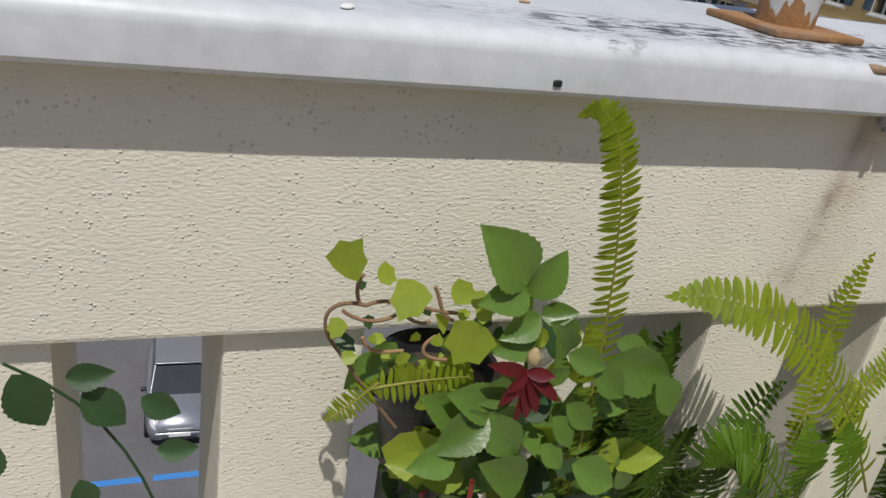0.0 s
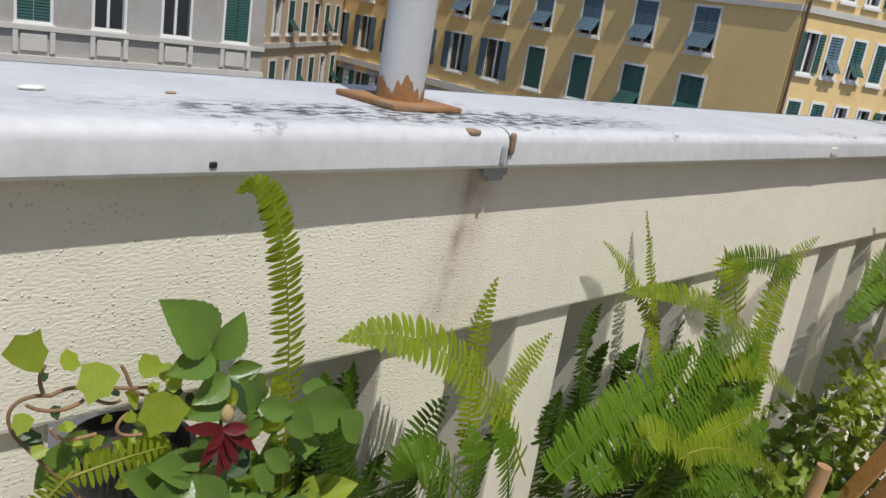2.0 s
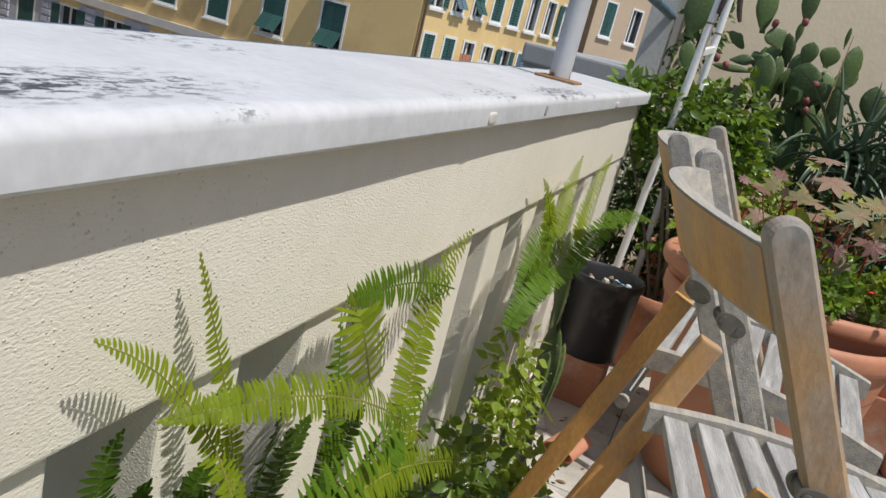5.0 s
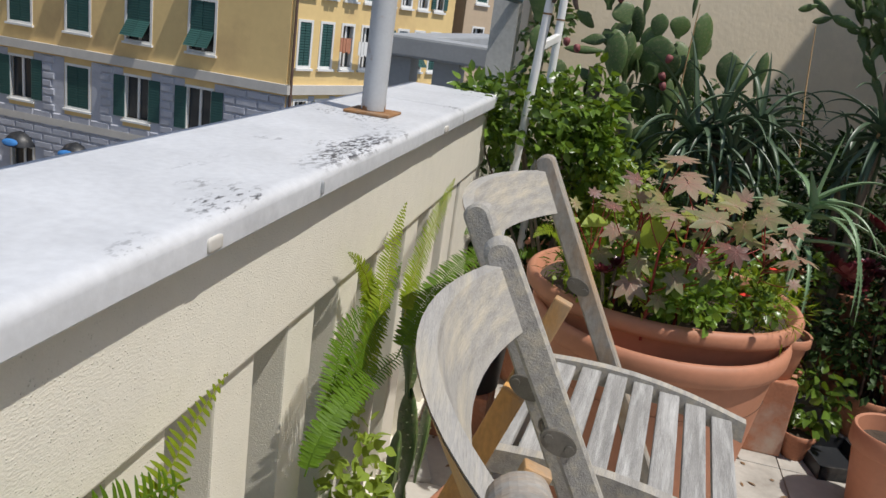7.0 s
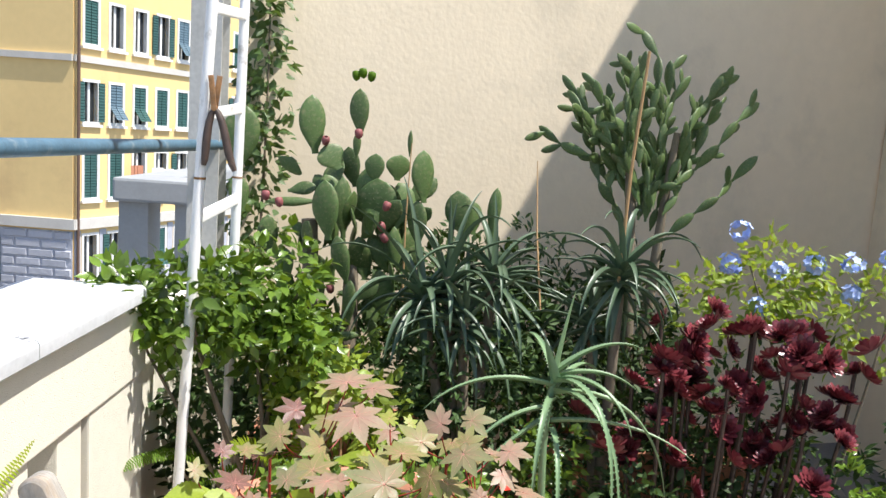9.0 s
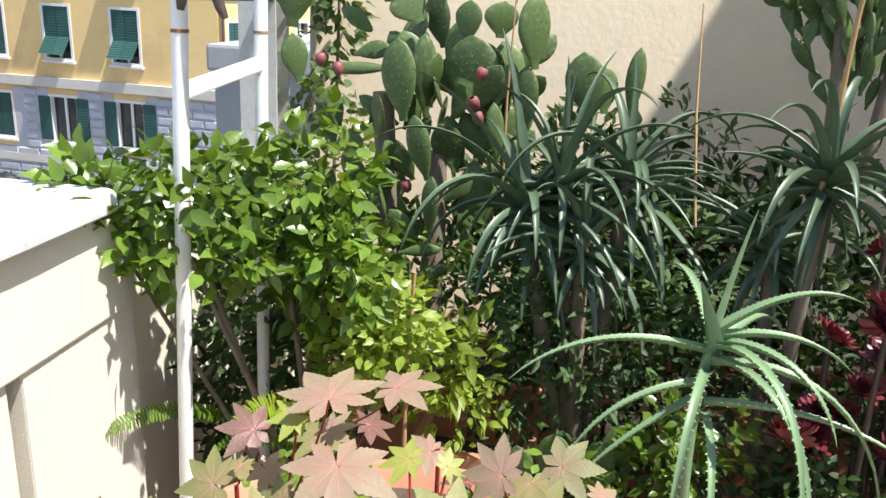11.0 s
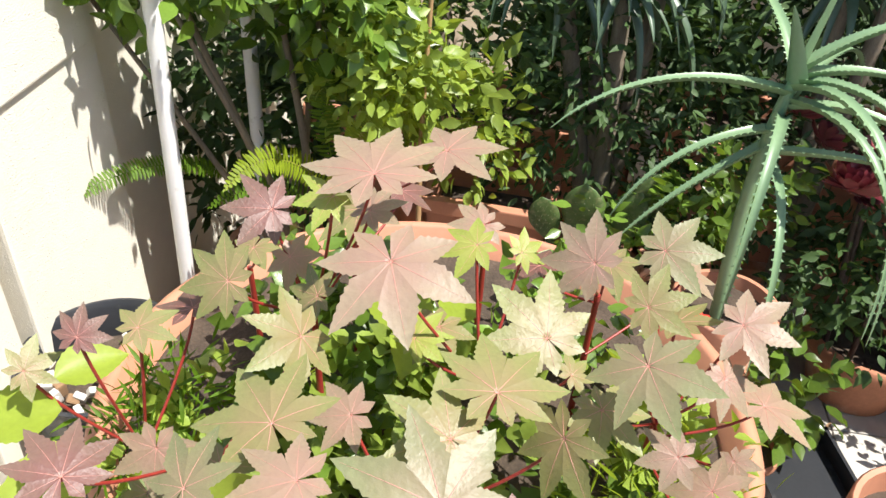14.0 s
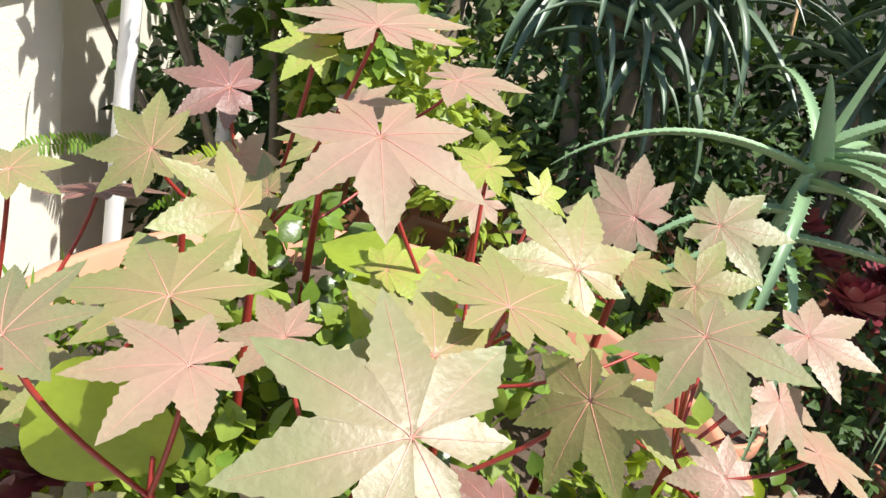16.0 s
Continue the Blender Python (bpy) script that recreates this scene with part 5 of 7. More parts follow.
fern("lone fern frond reaching past the parapet's end", (4.62, 0.70, 0.30), [((4.72, 0.54, 0.44), (4.66, 0.58, 0.52), (4.56, 0.66, 0.55), (4.45, 0.735, 0.505), 0.022, 26, (-0.5, -0.4, 0.75), False)])
fern("bright fern under the shrub", (4.72, 0.30, 0.30), [
    ((4.74, 0.30, 0.36), (4.70, 0.36, 0.52), (4.62, 0.42, 0.60), (4.52, 0.46, 0.54), 0.03, 28, (-0.6, -0.3, 0.7), True),
    ((4.74, 0.30, 0.36), (4.70, 0.28, 0.56), (4.66, 0.26, 0.66), (4.66, 0.18, 0.66), 0.03, 28, (-0.7, -0.1, 0.7), True),
    ((4.74, 0.30, 0.36), (4.72, 0.40, 0.44), (4.70, 0.48, 0.46), (4.66, 0.56, 0.40), 0.03, 26, (-0.7, 0, 0.7), False),
    ((4.76, 0.32, 0.36), (4.76, 0.36, 0.60), (4.74, 0.36, 0.68), (4.70, 0.32, 0.72), 0.028, 26, (-0.8, 0, 0.5), False)])

def shrub_leaves(centre, radii, count, length, width, sun=0.5, shape=(0.2, 0.9, 1.0, 0.55, 0.04), hollow=0.45, seed=1, clump=0):
    """Leaves that fill the outer part of an ellipsoid, in tufts, tilted up and outwards."""
    rr = random.Random(seed)
    out = []
    c = Vector(centre)
    tufts = []
    for i in range(count):
        if clump and i % clump:
            p = tufts[-1] + Vector((rr.gauss(0, 1), rr.gauss(0, 1), rr.gauss(0, 1))) * length * 0.45
        else:
            while True:
                u = Vector((rr.uniform(-1, 1), rr.uniform(-1, 1), rr.uniform(-1, 1)))
                if hollow < u.length < 1.0 + 0.25 * noise.noise(u * 2.5 + c * 3):
                    break
            p = c + Vector((u.x * radii[0], u.y * radii[1], u.z * radii[2]))
            tufts.append(p)
        o = Vector(((p.x - c.x) / radii[0], (p.y - c.y) / radii[1], (p.z - c.z) / radii[2]))
        d = (o + Vector((rr.uniform(-1, 1), rr.uniform(-1, 1), rr.uniform(-0.9, 0.7)))).normalized()
        nn = (Vector((-0.3, -0.5, 1.0)) * sun + Vector((rr.uniform(-1, 1), rr.uniform(-1, 1), rr.uniform(-0.4, 1)))).normalized()
        k = rr.uniform(0.65, 1.2)
        out.append(leaf(p, d, nn, length * k, width * k, shape, 0.25, rr.uniform(0.0, 0.35)))
    return join(*out)


def shrub(name, label, foot, clouds, stems, mat=BUSH, cat="shrub"):
    """A shrub: bent stems from the foot, and leaf clouds (centre, radii, count, length, width, material)."""
    s = base(name, label, cat, foot)
    o = Vector(foot)
    for pts, r in stems:
        pts = [Vector(p) - o for p in pts]
        put("stem", tube(bezier(pts[0], pts[1], pts[2], pts[3], 8), [r * (1 - 0.07 * i) for i in range(9)], 7), BARK, s)
    for i, (c, rad, n, ln, wd, mt, *rest) in enumerate(clouds):
        put("foliage", shrub_leaves(Vector(c) - o, rad, n, ln, wd, seed=i + int(1000 * abs(foot[0])), hollow=rest[0] if rest else 0.3, clump=rest[1] if len(rest) > 1 else 5), mt or mat, s)["kind"] = "stuff"
    return s


shrub("laurel_shrub", "glossy green shrub leaning over the parapet's end", (4.78, 0.42, FLOOR_Z + 0.26), [
    ((4.66, 0.58, 0.98), (0.14, 0.20, 0.10), 360, 0.046, 0.025, None, 0.2), ((4.60, 0.74, 0.95), (0.12, 0.13, 0.09), 230, 0.046, 0.025, None, 0.2), ((4.78, 0.40, 0.98), (0.13, 0.17, 0.14), 430, 0.045, 0.025, None, 0.2),
    ((4.81, 0.34, 0.78), (0.10, 0.15, 0.18), 560, 0.042, 0.024, None, 0.2), ((4.50, 0.80, 0.86), (0.06, 0.08, 0.06), 70, 0.044, 0.024, None, 0.2), ((4.80, 0.26, 0.66), (0.10, 0.12, 0.16), 620, 0.030, 0.018, BUSH_LIGHT, 0.2), ((4.64, 0.60, 0.86), (0.12, 0.2, 0.07), 300, 0.044, 0.024, None, 0.2), ((4.70, 0.20, 0.72), (0.06, 0.11, 0.12), 330, 0.030, 0.018, BUSH_LIGHT, 0.1), ((4.70, 0.30, 0.86), (0.07, 0.12, 0.10), 220, 0.040, 0.023, None, 0.1)],
    [(((4.78, 0.42, 0.16), (4.74, 0.44, 0.4), (4.70, 0.52, 0.6), (4.66, 0.60, 0.95)), 0.011), (((4.80, 0.40, 0.16), (4.80, 0.38, 0.45), (4.76, 0.42, 0.7), (4.72, 0.44, 1.0)), 0.010),
     (((4.77, 0.38, 0.16), (4.72, 0.42, 0.4), (4.66, 0.50, 0.62), (4.60, 0.56, 0.86)), 0.009), (((4.80, 0.44, 0.16), (4.84, 0.42, 0.5), (4.80, 0.36, 0.8), (4.76, 0.30, 1.02)), 0.009), (((4.76, 0.44, 0.16), (4.70, 0.48, 0.4), (4.68, 0.62, 0.6), (4.62, 0.74, 0.9)), 0.008)])
shrub("creeper", "green creeper hanging down the end of the wall", (5.86, 0.66, FLOOR_Z), [
    ((5.84, 0.66, 1.9), (0.08, 0.12, 0.7), 420, 0.05, 0.032, IVY, 0.1, 6), ((5.78, 0.68, 1.25), (0.10, 0.12, 0.35), 260, 0.045, 0.03, IVY, 0.1, 6), ((5.76, 0.70, 0.7), (0.12, 0.16, 0.5), 260, 0.05, 0.03, IVY, 0.1, 6)],
    [(((5.88, 0.66, FLOOR_Z), (5.88, 0.72, 0.6), (5.89, 0.62, 1.4), (5.88, 0.68, 2.4)), 0.008)], cat="creeper")
shrub("plumbago", "plumbago shrub with pale blue flowers in the sun", (5.15, -1.40, FLOOR_Z), [
    ((5.25, -1.22, 1.00), (0.20, 0.22, 0.17), 420, 0.040, 0.018, BUSH_LIGHT, 0.2), ((5.15, -1.55, 0.90), (0.25, 0.3, 0.25), 520, 0.042, 0.018, BUSH_LIGHT, 0.2), ((5.30, -1.06, 0.9), (0.12, 0.12, 0.2), 160, 0.04, 0.018, BUSH_LIGHT, 0.2)],
    [(((5.15, -1.40, FLOOR_Z), (5.15, -1.4, 0.4), (5.2, -1.3, 0.7), (5.25, -1.15, 1.1)), 0.007), (((5.15, -1.42, FLOOR_Z), (5.1, -1.5, 0.4), (5.1, -1.55, 0.7), (5.1, -1.6, 1.0)), 0.007)])


def flower_head(label, at, r, mat, n=16, petal=0.018):
    h = base("flower_cluster", label, "flower", at, "plumbago flowers")
    random.seed(int(1000 * abs(at[1])))
    for i in range(n):
        u = unit()
        c = u * r * rnd(0.5, 1)
        a = u.orthogonal().normalized()
        ps = []
        for k in range(5):
            d = Matrix.Rotation(math.tau * k / 5, 3, u) @ a
            ps.append(leaf(c, (d + u * 0.3), u, petal, petal * 0.8, (0.3, 1.0, 0.9, 0.2), 0.05, 0.05))
        put("flower", join(*ps), mat, h)
    return h


for y, z in ((-1.06, 1.19), (-1.33, 1.09), (-1.20, 1.07), (-1.47, 1.10), (-1.46, 1.00), (-1.18, 0.93), (-1.04, 1.08), (-1.60, 1.12)):
    flower_head("pale blue plumbago flower cluster", (5.12 + rnd(-0.06, 0.06), y, z), 0.035, BLOOM)

# dark mixed greenery filling the back of the bed; deep shade is in most leaf colours
for i, (c, rad, n, ln, wd, mt) in enumerate((((5.50, 0.30, 0.45), (0.25, 0.4, 0.35), 900, 0.05, 0.022, UNDER_SHADE), ((5.40, -0.35, 0.40), (0.25, 0.4, 0.32), 900, 0.045, 0.018, UNDER_SHADE), ((5.30, -0.95, 0.35), (0.3, 0.4, 0.35), 800, 0.05, 0.02, UNDER_SHADE),
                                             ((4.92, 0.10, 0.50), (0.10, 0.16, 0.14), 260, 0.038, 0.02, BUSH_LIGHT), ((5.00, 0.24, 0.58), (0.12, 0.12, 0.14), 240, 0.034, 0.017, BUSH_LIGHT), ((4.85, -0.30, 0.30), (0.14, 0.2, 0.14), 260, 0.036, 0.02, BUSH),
                                             ((4.72, -0.62, 0.12), (0.10, 0.14, 0.16), 160, 0.05, 0.03, BUSH), ((5.10, -1.35, 0.30), (0.3, 0.35, 0.30), 700, 0.05, 0.02, UNDER_SHADE), ((4.95, -0.80, 0.25), (0.16, 0.2, 0.16), 260, 0.04, 0.02, UNDER_SHADE), ((5.05, -0.10, 0.45), (0.14, 0.2, 0.28), 620, 0.034, 0.012, UNDER_SHADE), ((5.00, -0.42, 0.42), (0.14, 0.18, 0.3), 620, 0.034, 0.012, UNDER_SHADE), ((5.58, -0.30, 0.80), (0.12, 0.5, 0.32), 900, 0.04, 0.016, UNDER_SHADE), ((5.40, -0.75, 0.70), (0.12, 0.3, 0.3), 500, 0.04, 0.016, UNDER_SHADE), ((4.97, -0.20, 0.62), (0.08, 0.26, 0.2), 520, 0.034, 0.012, UNDER_SHADE), ((4.90, 0.46, 0.42), (0.07, 0.14, 0.28), 420, 0.034, 0.018, UNDER_SHADE), ((5.14, -0.75, 0.62), (0.12, 0.2, 0.3), 560, 0.036, 0.014, UNDER_SHADE), ((5.12, -1.15, 0.55), (0.12, 0.35, 0.3), 620, 0.04, 0.016, UNDER_SHADE), ((5.25, 0.18, 0.55), (0.12, 0.2, 0.3), 500, 0.03, 0.01, BUSH), ((5.02, 0.42, 0.55), (0.14, 0.2, 0.3), 560, 0.034, 0.018, UNDER_SHADE), ((4.80, -0.45, 0.45), (0.08, 0.14, 0.16), 200, 0.034, 0.02, BUSH), ((4.95, 0.62, 0.40), (0.12, 0.14, 0.35), 380, 0.04, 0.02, UNDER_SHADE), ((5.2, 0.68, 0.55), (0.3, 0.12, 0.45), 900, 0.045, 0.02, UNDER_SHADE), ((4.98, -0.95, 0.36), (0.06, 0.3, 0.24), 420, 0.036, 0.016, UNDER_SHADE), ((4.92, -1.35, 0.3), (0.08, 0.25, 0.22), 260, 0.04, 0.018, BUSH), ((4.78, -0.72, 0.28), (0.07, 0.16, 0.22), 300, 0.032, 0.018, UNDER_SHADE), ((4.74, -1.1, 0.16), (0.10, 0.25, 0.18), 300, 0.034, 0.018, BUSH), ((5.80, -0.15, 0.62), (0.10, 0.42, 0.40), 1500, 0.055, 0.03, UNDER_SHADE), ((5.70, -0.75, 0.58), (0.10, 0.40, 0.38), 1300, 0.055, 0.03, UNDER_SHADE), ((5.30, -0.28, 0.62), (0.08, 0.36, 0.26), 900, 0.045, 0.022, UNDER_SHADE), ((4.86, 0.12, 0.60), (0.07, 0.12, 0.10), 90, 0.048, 0.024, BUSH_LIGHT), ((4.84, -0.40, 0.42), (0.07, 0.12, 0.10), 110, 0.040, 0.028, BUSH))):
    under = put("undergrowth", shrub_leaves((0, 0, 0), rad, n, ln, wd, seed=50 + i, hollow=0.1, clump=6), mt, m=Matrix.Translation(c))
    tagged(under, "dense undergrowth in the planted bed, its green mostly darkened for shade", "undergrowth", kind="stuff")
for i, (x, y, z) in enumerate(((2.66, 0.60, 0.02), (2.85, 0.58, 0.06), (3.06, 0.56, 0.04), (2.45, 0.54, 0.05), (3.2, 0.52, 0.1), (2.55, 0.62, 0.20), (2.70, 0.56, 0.16), (2.95, 0.60, 0.18), (3.10, 0.60, 0.24), (2.80, 0.62, 0.28), (3.0, 0.54, 0.06), (2.60, 0.52, 0.10), (3.16, 0.62, 0.36))):
    weed = put("weed", shrub_leaves((0, 0, 0), (0.10, 0.07, 0.13), 150, 0.034, 0.02, seed=80 + i, hollow=0.1), BUSH if i % 2 else BUSH_LIGHT, m=Matrix.Translation((x, y, z)))
    tagged(weed, "low green weeds along the parapet's foot", "weeds", kind="stuff")


# rose and ivy at the start of the walk
def rose_leaf(size, mat, parent, m, name="leaf"):
    """A broad, toothed leaf with a point, folded a little along its middle."""
    v, f = [], []
    n = 21
    for i in range(n):
        t = i / (n - 1)
        w = 0.32 * math.sin(math.pi * t ** 0.78) ** 0.95 + 0.002
        w *= 1 + 0.035 * (-1 if i % 2 else 1)
        z = -0.12 * t * t
        v += [(-w, t, z + 0.42 * w), (-w * 0.5, t, z + 0.18 * w), (0, t, z), (w * 0.5, t, z + 0.18 * w), (w, t, z + 0.42 * w)]
    for i in range(n - 1):
        for k in range(4):
            a = i * 5 + k
            f.append((a, a + 1, a + 6, a + 5))
    return put(name, ([Vector(p) * size for p in v], f), mat, parent, m=m)


def facing(p, tip, n):
    """A pose at p whose y runs towards tip and whose z looks along n."""
    y = (Vector(tip) - Vector(p)).normalized()
    x = y.cross(Vector(n)).normalized()
    m = Matrix((x, y, x.cross(y))).transposed().to_4x4()
    m.translation = Vector(p)
    return m


def ivy_leaf(size, mat, parent, m):
    pts = []
    for a, r in ((-150, 0.45), (-105, 0.66), (-72, 0.60), (-42, 0.80), (-20, 0.76), (0, 1.05), (20, 0.76), (42, 0.80), (72, 0.60), (105, 0.66), (150, 0.45)):
        pts.append((math.sin(radians(a)) * r * 0.62, 0.3 + math.cos(radians(a)) * r * 0.62, 0.16 * abs(math.sin(radians(a))) * r))
    v = [(0, 0.25, -0.02), *pts]
    return put("leaf", ([Vector(p) * size for p in v], [(0, i, i + 1) for i in range(1, len(pts))] + [(0, len(pts), 1)]), mat, parent, m=m)


rose = base("rose_plant", "rose plant with broad toothed leaves beside the parapet", "rose", (1.28, 0.60, FLOOR_Z + 0.25))
ro = Vector((1.28, 0.60, FLOOR_Z + 0.25))
random.seed(21)
hub = Vector((1.285, 0.605, 0.825))


def rose_leaf_at(foot, tip):
    """A leaf from its foot to its tip, facing the light."""
    a, b = Vector(foot) - ro, Vector(tip) - ro
    rose_leaf((b - a).length * 1.04, ROSE, rose, facing(a, b, (rnd(-0.3, 0.1), -0.85, rnd(0.3, 0.7))))


rose_leaf_at((1.280, 0.605, 0.836), (1.237, 0.595, 0.882))
rose_leaf_at((1.287, 0.610, 0.821), (1.303, 0.600, 0.860))
rose_leaf_at((1.280, 0.600, 0.829), (1.240, 0.590, 0.829))
rose_leaf_at((1.296, 0.605, 0.808), (1.321, 0.595, 0.815))
rose_leaf_at((1.293, 0.600, 0.810), (1.261, 0.590, 0.799))
rose_leaf_at((1.314, 0.585, 0.786), (1.344, 0.575, 0.778))
rose_leaf_at((1.317, 0.590, 0.784), (1.300, 0.580, 0.812))
rose_leaf_at((1.339, 0.585, 0.773), (1.368, 0.575, 0.749))
rose_leaf_at((1.362, 0.600, 0.766), (1.422, 0.590, 0.750))
rose_leaf_at((1.263, 0.585, 0.742), (1.224, 0.575, 0.764))
rose_leaf_at((1.254, 0.575, 0.744), (1.213, 0.565, 0.722))
rose_leaf_at((1.254, 0.575, 0.746), (1.279, 0.565, 0.708))
rose_leaf_at((1.304, 0.590, 0.761), (1.316, 0.580, 0.775))
rose_leaf_at((1.293, 0.600, 0.792), (1.256, 0.590, 0.788))
rose_leaf_at((1.324, 0.585, 0.740), (1.347, 0.575, 0.721))
rose_leaf_at((1.243, 0.590, 0.730), (1.206, 0.580, 0.759))
rose_leaf_at((1.304, 0.575, 0.712), (1.321, 0.565, 0.694))
rose_leaf_at((1.293, 0.570, 0.683), (1.252, 0.560, 0.709))
rose_leaf_at((1.278, 0.590, 0.757), (1.245, 0.580, 0.753))
rose_leaf_at((1.328, 0.600, 0.788), (1.301, 0.590, 0.809))
rose_leaf_at((1.358, 0.600, 0.733), (1.389, 0.590, 0.725))
rose_leaf_at((1.311, 0.580, 0.733), (1.329, 0.570, 0.710))
rose_leaf_at((1.231, 0.570, 0.715), (1.194, 0.560, 0.715))
rose_leaf_at((1.336, 0.575, 0.688), (1.376, 0.565, 0.668))
put("stem", tube(bezier(Vector((1.29, 0.60, 0.20)) - ro, Vector((1.30, 0.59, 0.5)) - ro, Vector((1.305, 0.60, 0.7)) - ro, hub - ro, 10), 0.0016, 6), FERN, rose)
for i in range(130):
    p = Vector((1.28 + rnd(-0.09, 0.14), 0.61 + rnd(-0.03, 0.06), rnd(0.52, 0.765))) - ro
    rose_leaf(rnd(0.026, 0.05), (ROSE, ROSE, ROSE, LIME, ROSE_SHADE)[i % 5], rose, facing(p, p + Vector((rnd(-1, 1), rnd(-0.5, 0.2), rnd(-0.9, 0.6))), (rnd(-0.4, 0.4), -0.8, rnd(0.1, 0.9))))
for i in range(6):
    p = Vector((1.27 + rnd(-0.09, 0.09), 0.58, 0.6 + rnd(0, 0.12))) - ro
    put("stem", tube(bezier(Vector((1.28, 0.60, 0.15)) - ro, Vector((1.28, 0.59, 0.35)) - ro, p - Vector((0, 0, 0.12)), p, 8), 0.0022, 5), REDSTEM if i % 2 else FERN, rose)
for tip in ((1.245, 0.565, 0.794), (1.257, 0.565, 0.759), (1.274, 0.565, 0.741), (1.289, 0.565, 0.750), (1.304, 0.565, 0.760), (1.294, 0.565, 0.781), (1.262, 0.565, 0.771), (1.281, 0.565, 0.746)):
    p = Vector((1.277, 0.575, 0.780))
    put("crimson_leaf", leaf(p - ro, Vector(tip) - p, (rnd(-0.4, 0.4), -0.9, 0.4), (Vector(tip) - p).length * 1.05, 0.011, (0.3, 0.85, 1, 0.75, 0.05), 0.3, 0.12), CRIMSON, rose, "young dark crimson leaf")
put("bud", lathe([(0.001, 0), (0.005, 0.004), (0.005, 0.010), (0.001, 0.016)], 10), STRAW, rose, m=Matrix.Translation(Vector((1.280, 0.575, 0.785)) - ro))
ivy = base("ivy", "trailing ivy with lime green leaves and dry brown stems", "ivy", (1.20, 0.62, FLOOR_Z + 0.25))
io = Vector((1.20, 0.62, FLOOR_Z + 0.25))
for at, sz, a in (
    ((1.144, 0.600, 0.857), 0.026, 20),
    ((1.169, 0.600, 0.849), 0.015, 120),
    ((1.192, 0.600, 0.833), 0.026, -150),
    ((1.225, 0.600, 0.833), 0.018, 100),
    ((1.242, 0.600, 0.797), 0.034, 200),
    ((1.210, 0.600, 0.700), 0.045, 170),
    ((1.384, 0.600, 0.673), 0.029, 150),
    ((1.143, 0.600, 0.811), 0.013, 210),
    ((1.151, 0.600, 0.784), 0.010, 80),
    ((1.167, 0.600, 0.798), 0.006, 30),
    ((1.211, 0.600, 0.739), 0.012, 20),
    ((1.229, 0.600, 0.731), 0.008, 60),
    ((1.324, 0.600, 0.788), 0.014, 30),
    ((1.246, 0.600, 0.813), 0.012, 60),
    ((1.191, 0.600, 0.783), 0.011, 190),
    ((1.215, 0.600, 0.793), 0.009, 10),
):
    d = Vector((math.sin(radians(a)), rnd(-0.4, 0.1), math.cos(radians(a)))).normalized()
    p = Vector(at) - io - d * sz * 0.4
    ivy_leaf(sz * 1.3, LIME, ivy, facing(p, p + d, (rnd(-0.4, 0.3), -0.7, rnd(0.5, 0.9))))
for i in range(16):
    p = Vector((1.20 + rnd(-0.05, 0.07), 0.62 + rnd(-0.02, 0.02), 0.80 + rnd(-0.04, 0.03))) - io
    ivy_leaf(rnd(0.008, 0.020), LIME if i % 2 else ROSE_SHADE, ivy, facing(p, p + Vector((rnd(-1, 1), -0.2, rnd(-1, 1))), (rnd(-0.4, 0.3), -0.7, rnd(0.5, 0.9))))
for pts in (
    ((1.162, 0.605, 0.822), (1.140, 0.605, 0.830), (1.125, 0.605, 0.818), (1.143, 0.605, 0.791)),
    ((1.143, 0.605, 0.791), (1.150, 0.605, 0.782), (1.164, 0.605, 0.758), (1.196, 0.605, 0.716)),
    ((1.162, 0.605, 0.797), (1.166, 0.605, 0.782), (1.179, 0.605, 0.784), (1.193, 0.605, 0.784)),
    ((1.227, 0.605, 0.774), (1.202, 0.605, 0.776), (1.205, 0.605, 0.789), (1.216, 0.605, 0.795)),
    ((1.209, 0.605, 0.835), (1.216, 0.605, 0.825), (1.215, 0.605, 0.811), (1.227, 0.605, 0.807)),
    ((1.157, 0.605, 0.824), (1.153, 0.605, 0.835), (1.154, 0.605, 0.842), (1.158, 0.605, 0.846)),
    ((1.161, 0.605, 0.822), (1.179, 0.605, 0.831), (1.200, 0.605, 0.816), (1.229, 0.605, 0.813)),
    ((1.146, 0.605, 0.819), (1.159, 0.605, 0.807), (1.177, 0.605, 0.808), (1.184, 0.605, 0.814)),
    ((1.183, 0.605, 0.829), (1.180, 0.605, 0.818), (1.201, 0.605, 0.801), (1.210, 0.605, 0.807)),
):
    put("vine", tube(bezier(*[Vector(p) - io for p in pts], 12), 0.0014, 6), LITTER, ivy)
round_pot("black plastic pot of the rose plant", (1.28, 0.56, FLOOR_Z), 0.11, 0.26, BLACKPLASTIC)
round_pot("black plastic pot raised behind ivy stems", (1.245, 0.66, 0.615), 0.052, 0.12, BLACKPLASTIC)
prop = put("block", box(1.215, 1.275, 0.63, 0.685, FLOOR_Z, 0.615, 0.005), BLACKPLASTIC, smooth=False)
tagged(prop, "narrow black stand that raises a pot", "stand")
# branch in the shaded gap; leaf and stem colours carry that shade
dark = base("shaded_rose_branch", "shaded rose branch with grey-green leaves darkened for shade", "rose", (0.98, 0.63, FLOOR_Z + 0.25))
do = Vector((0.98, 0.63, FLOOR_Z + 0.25))
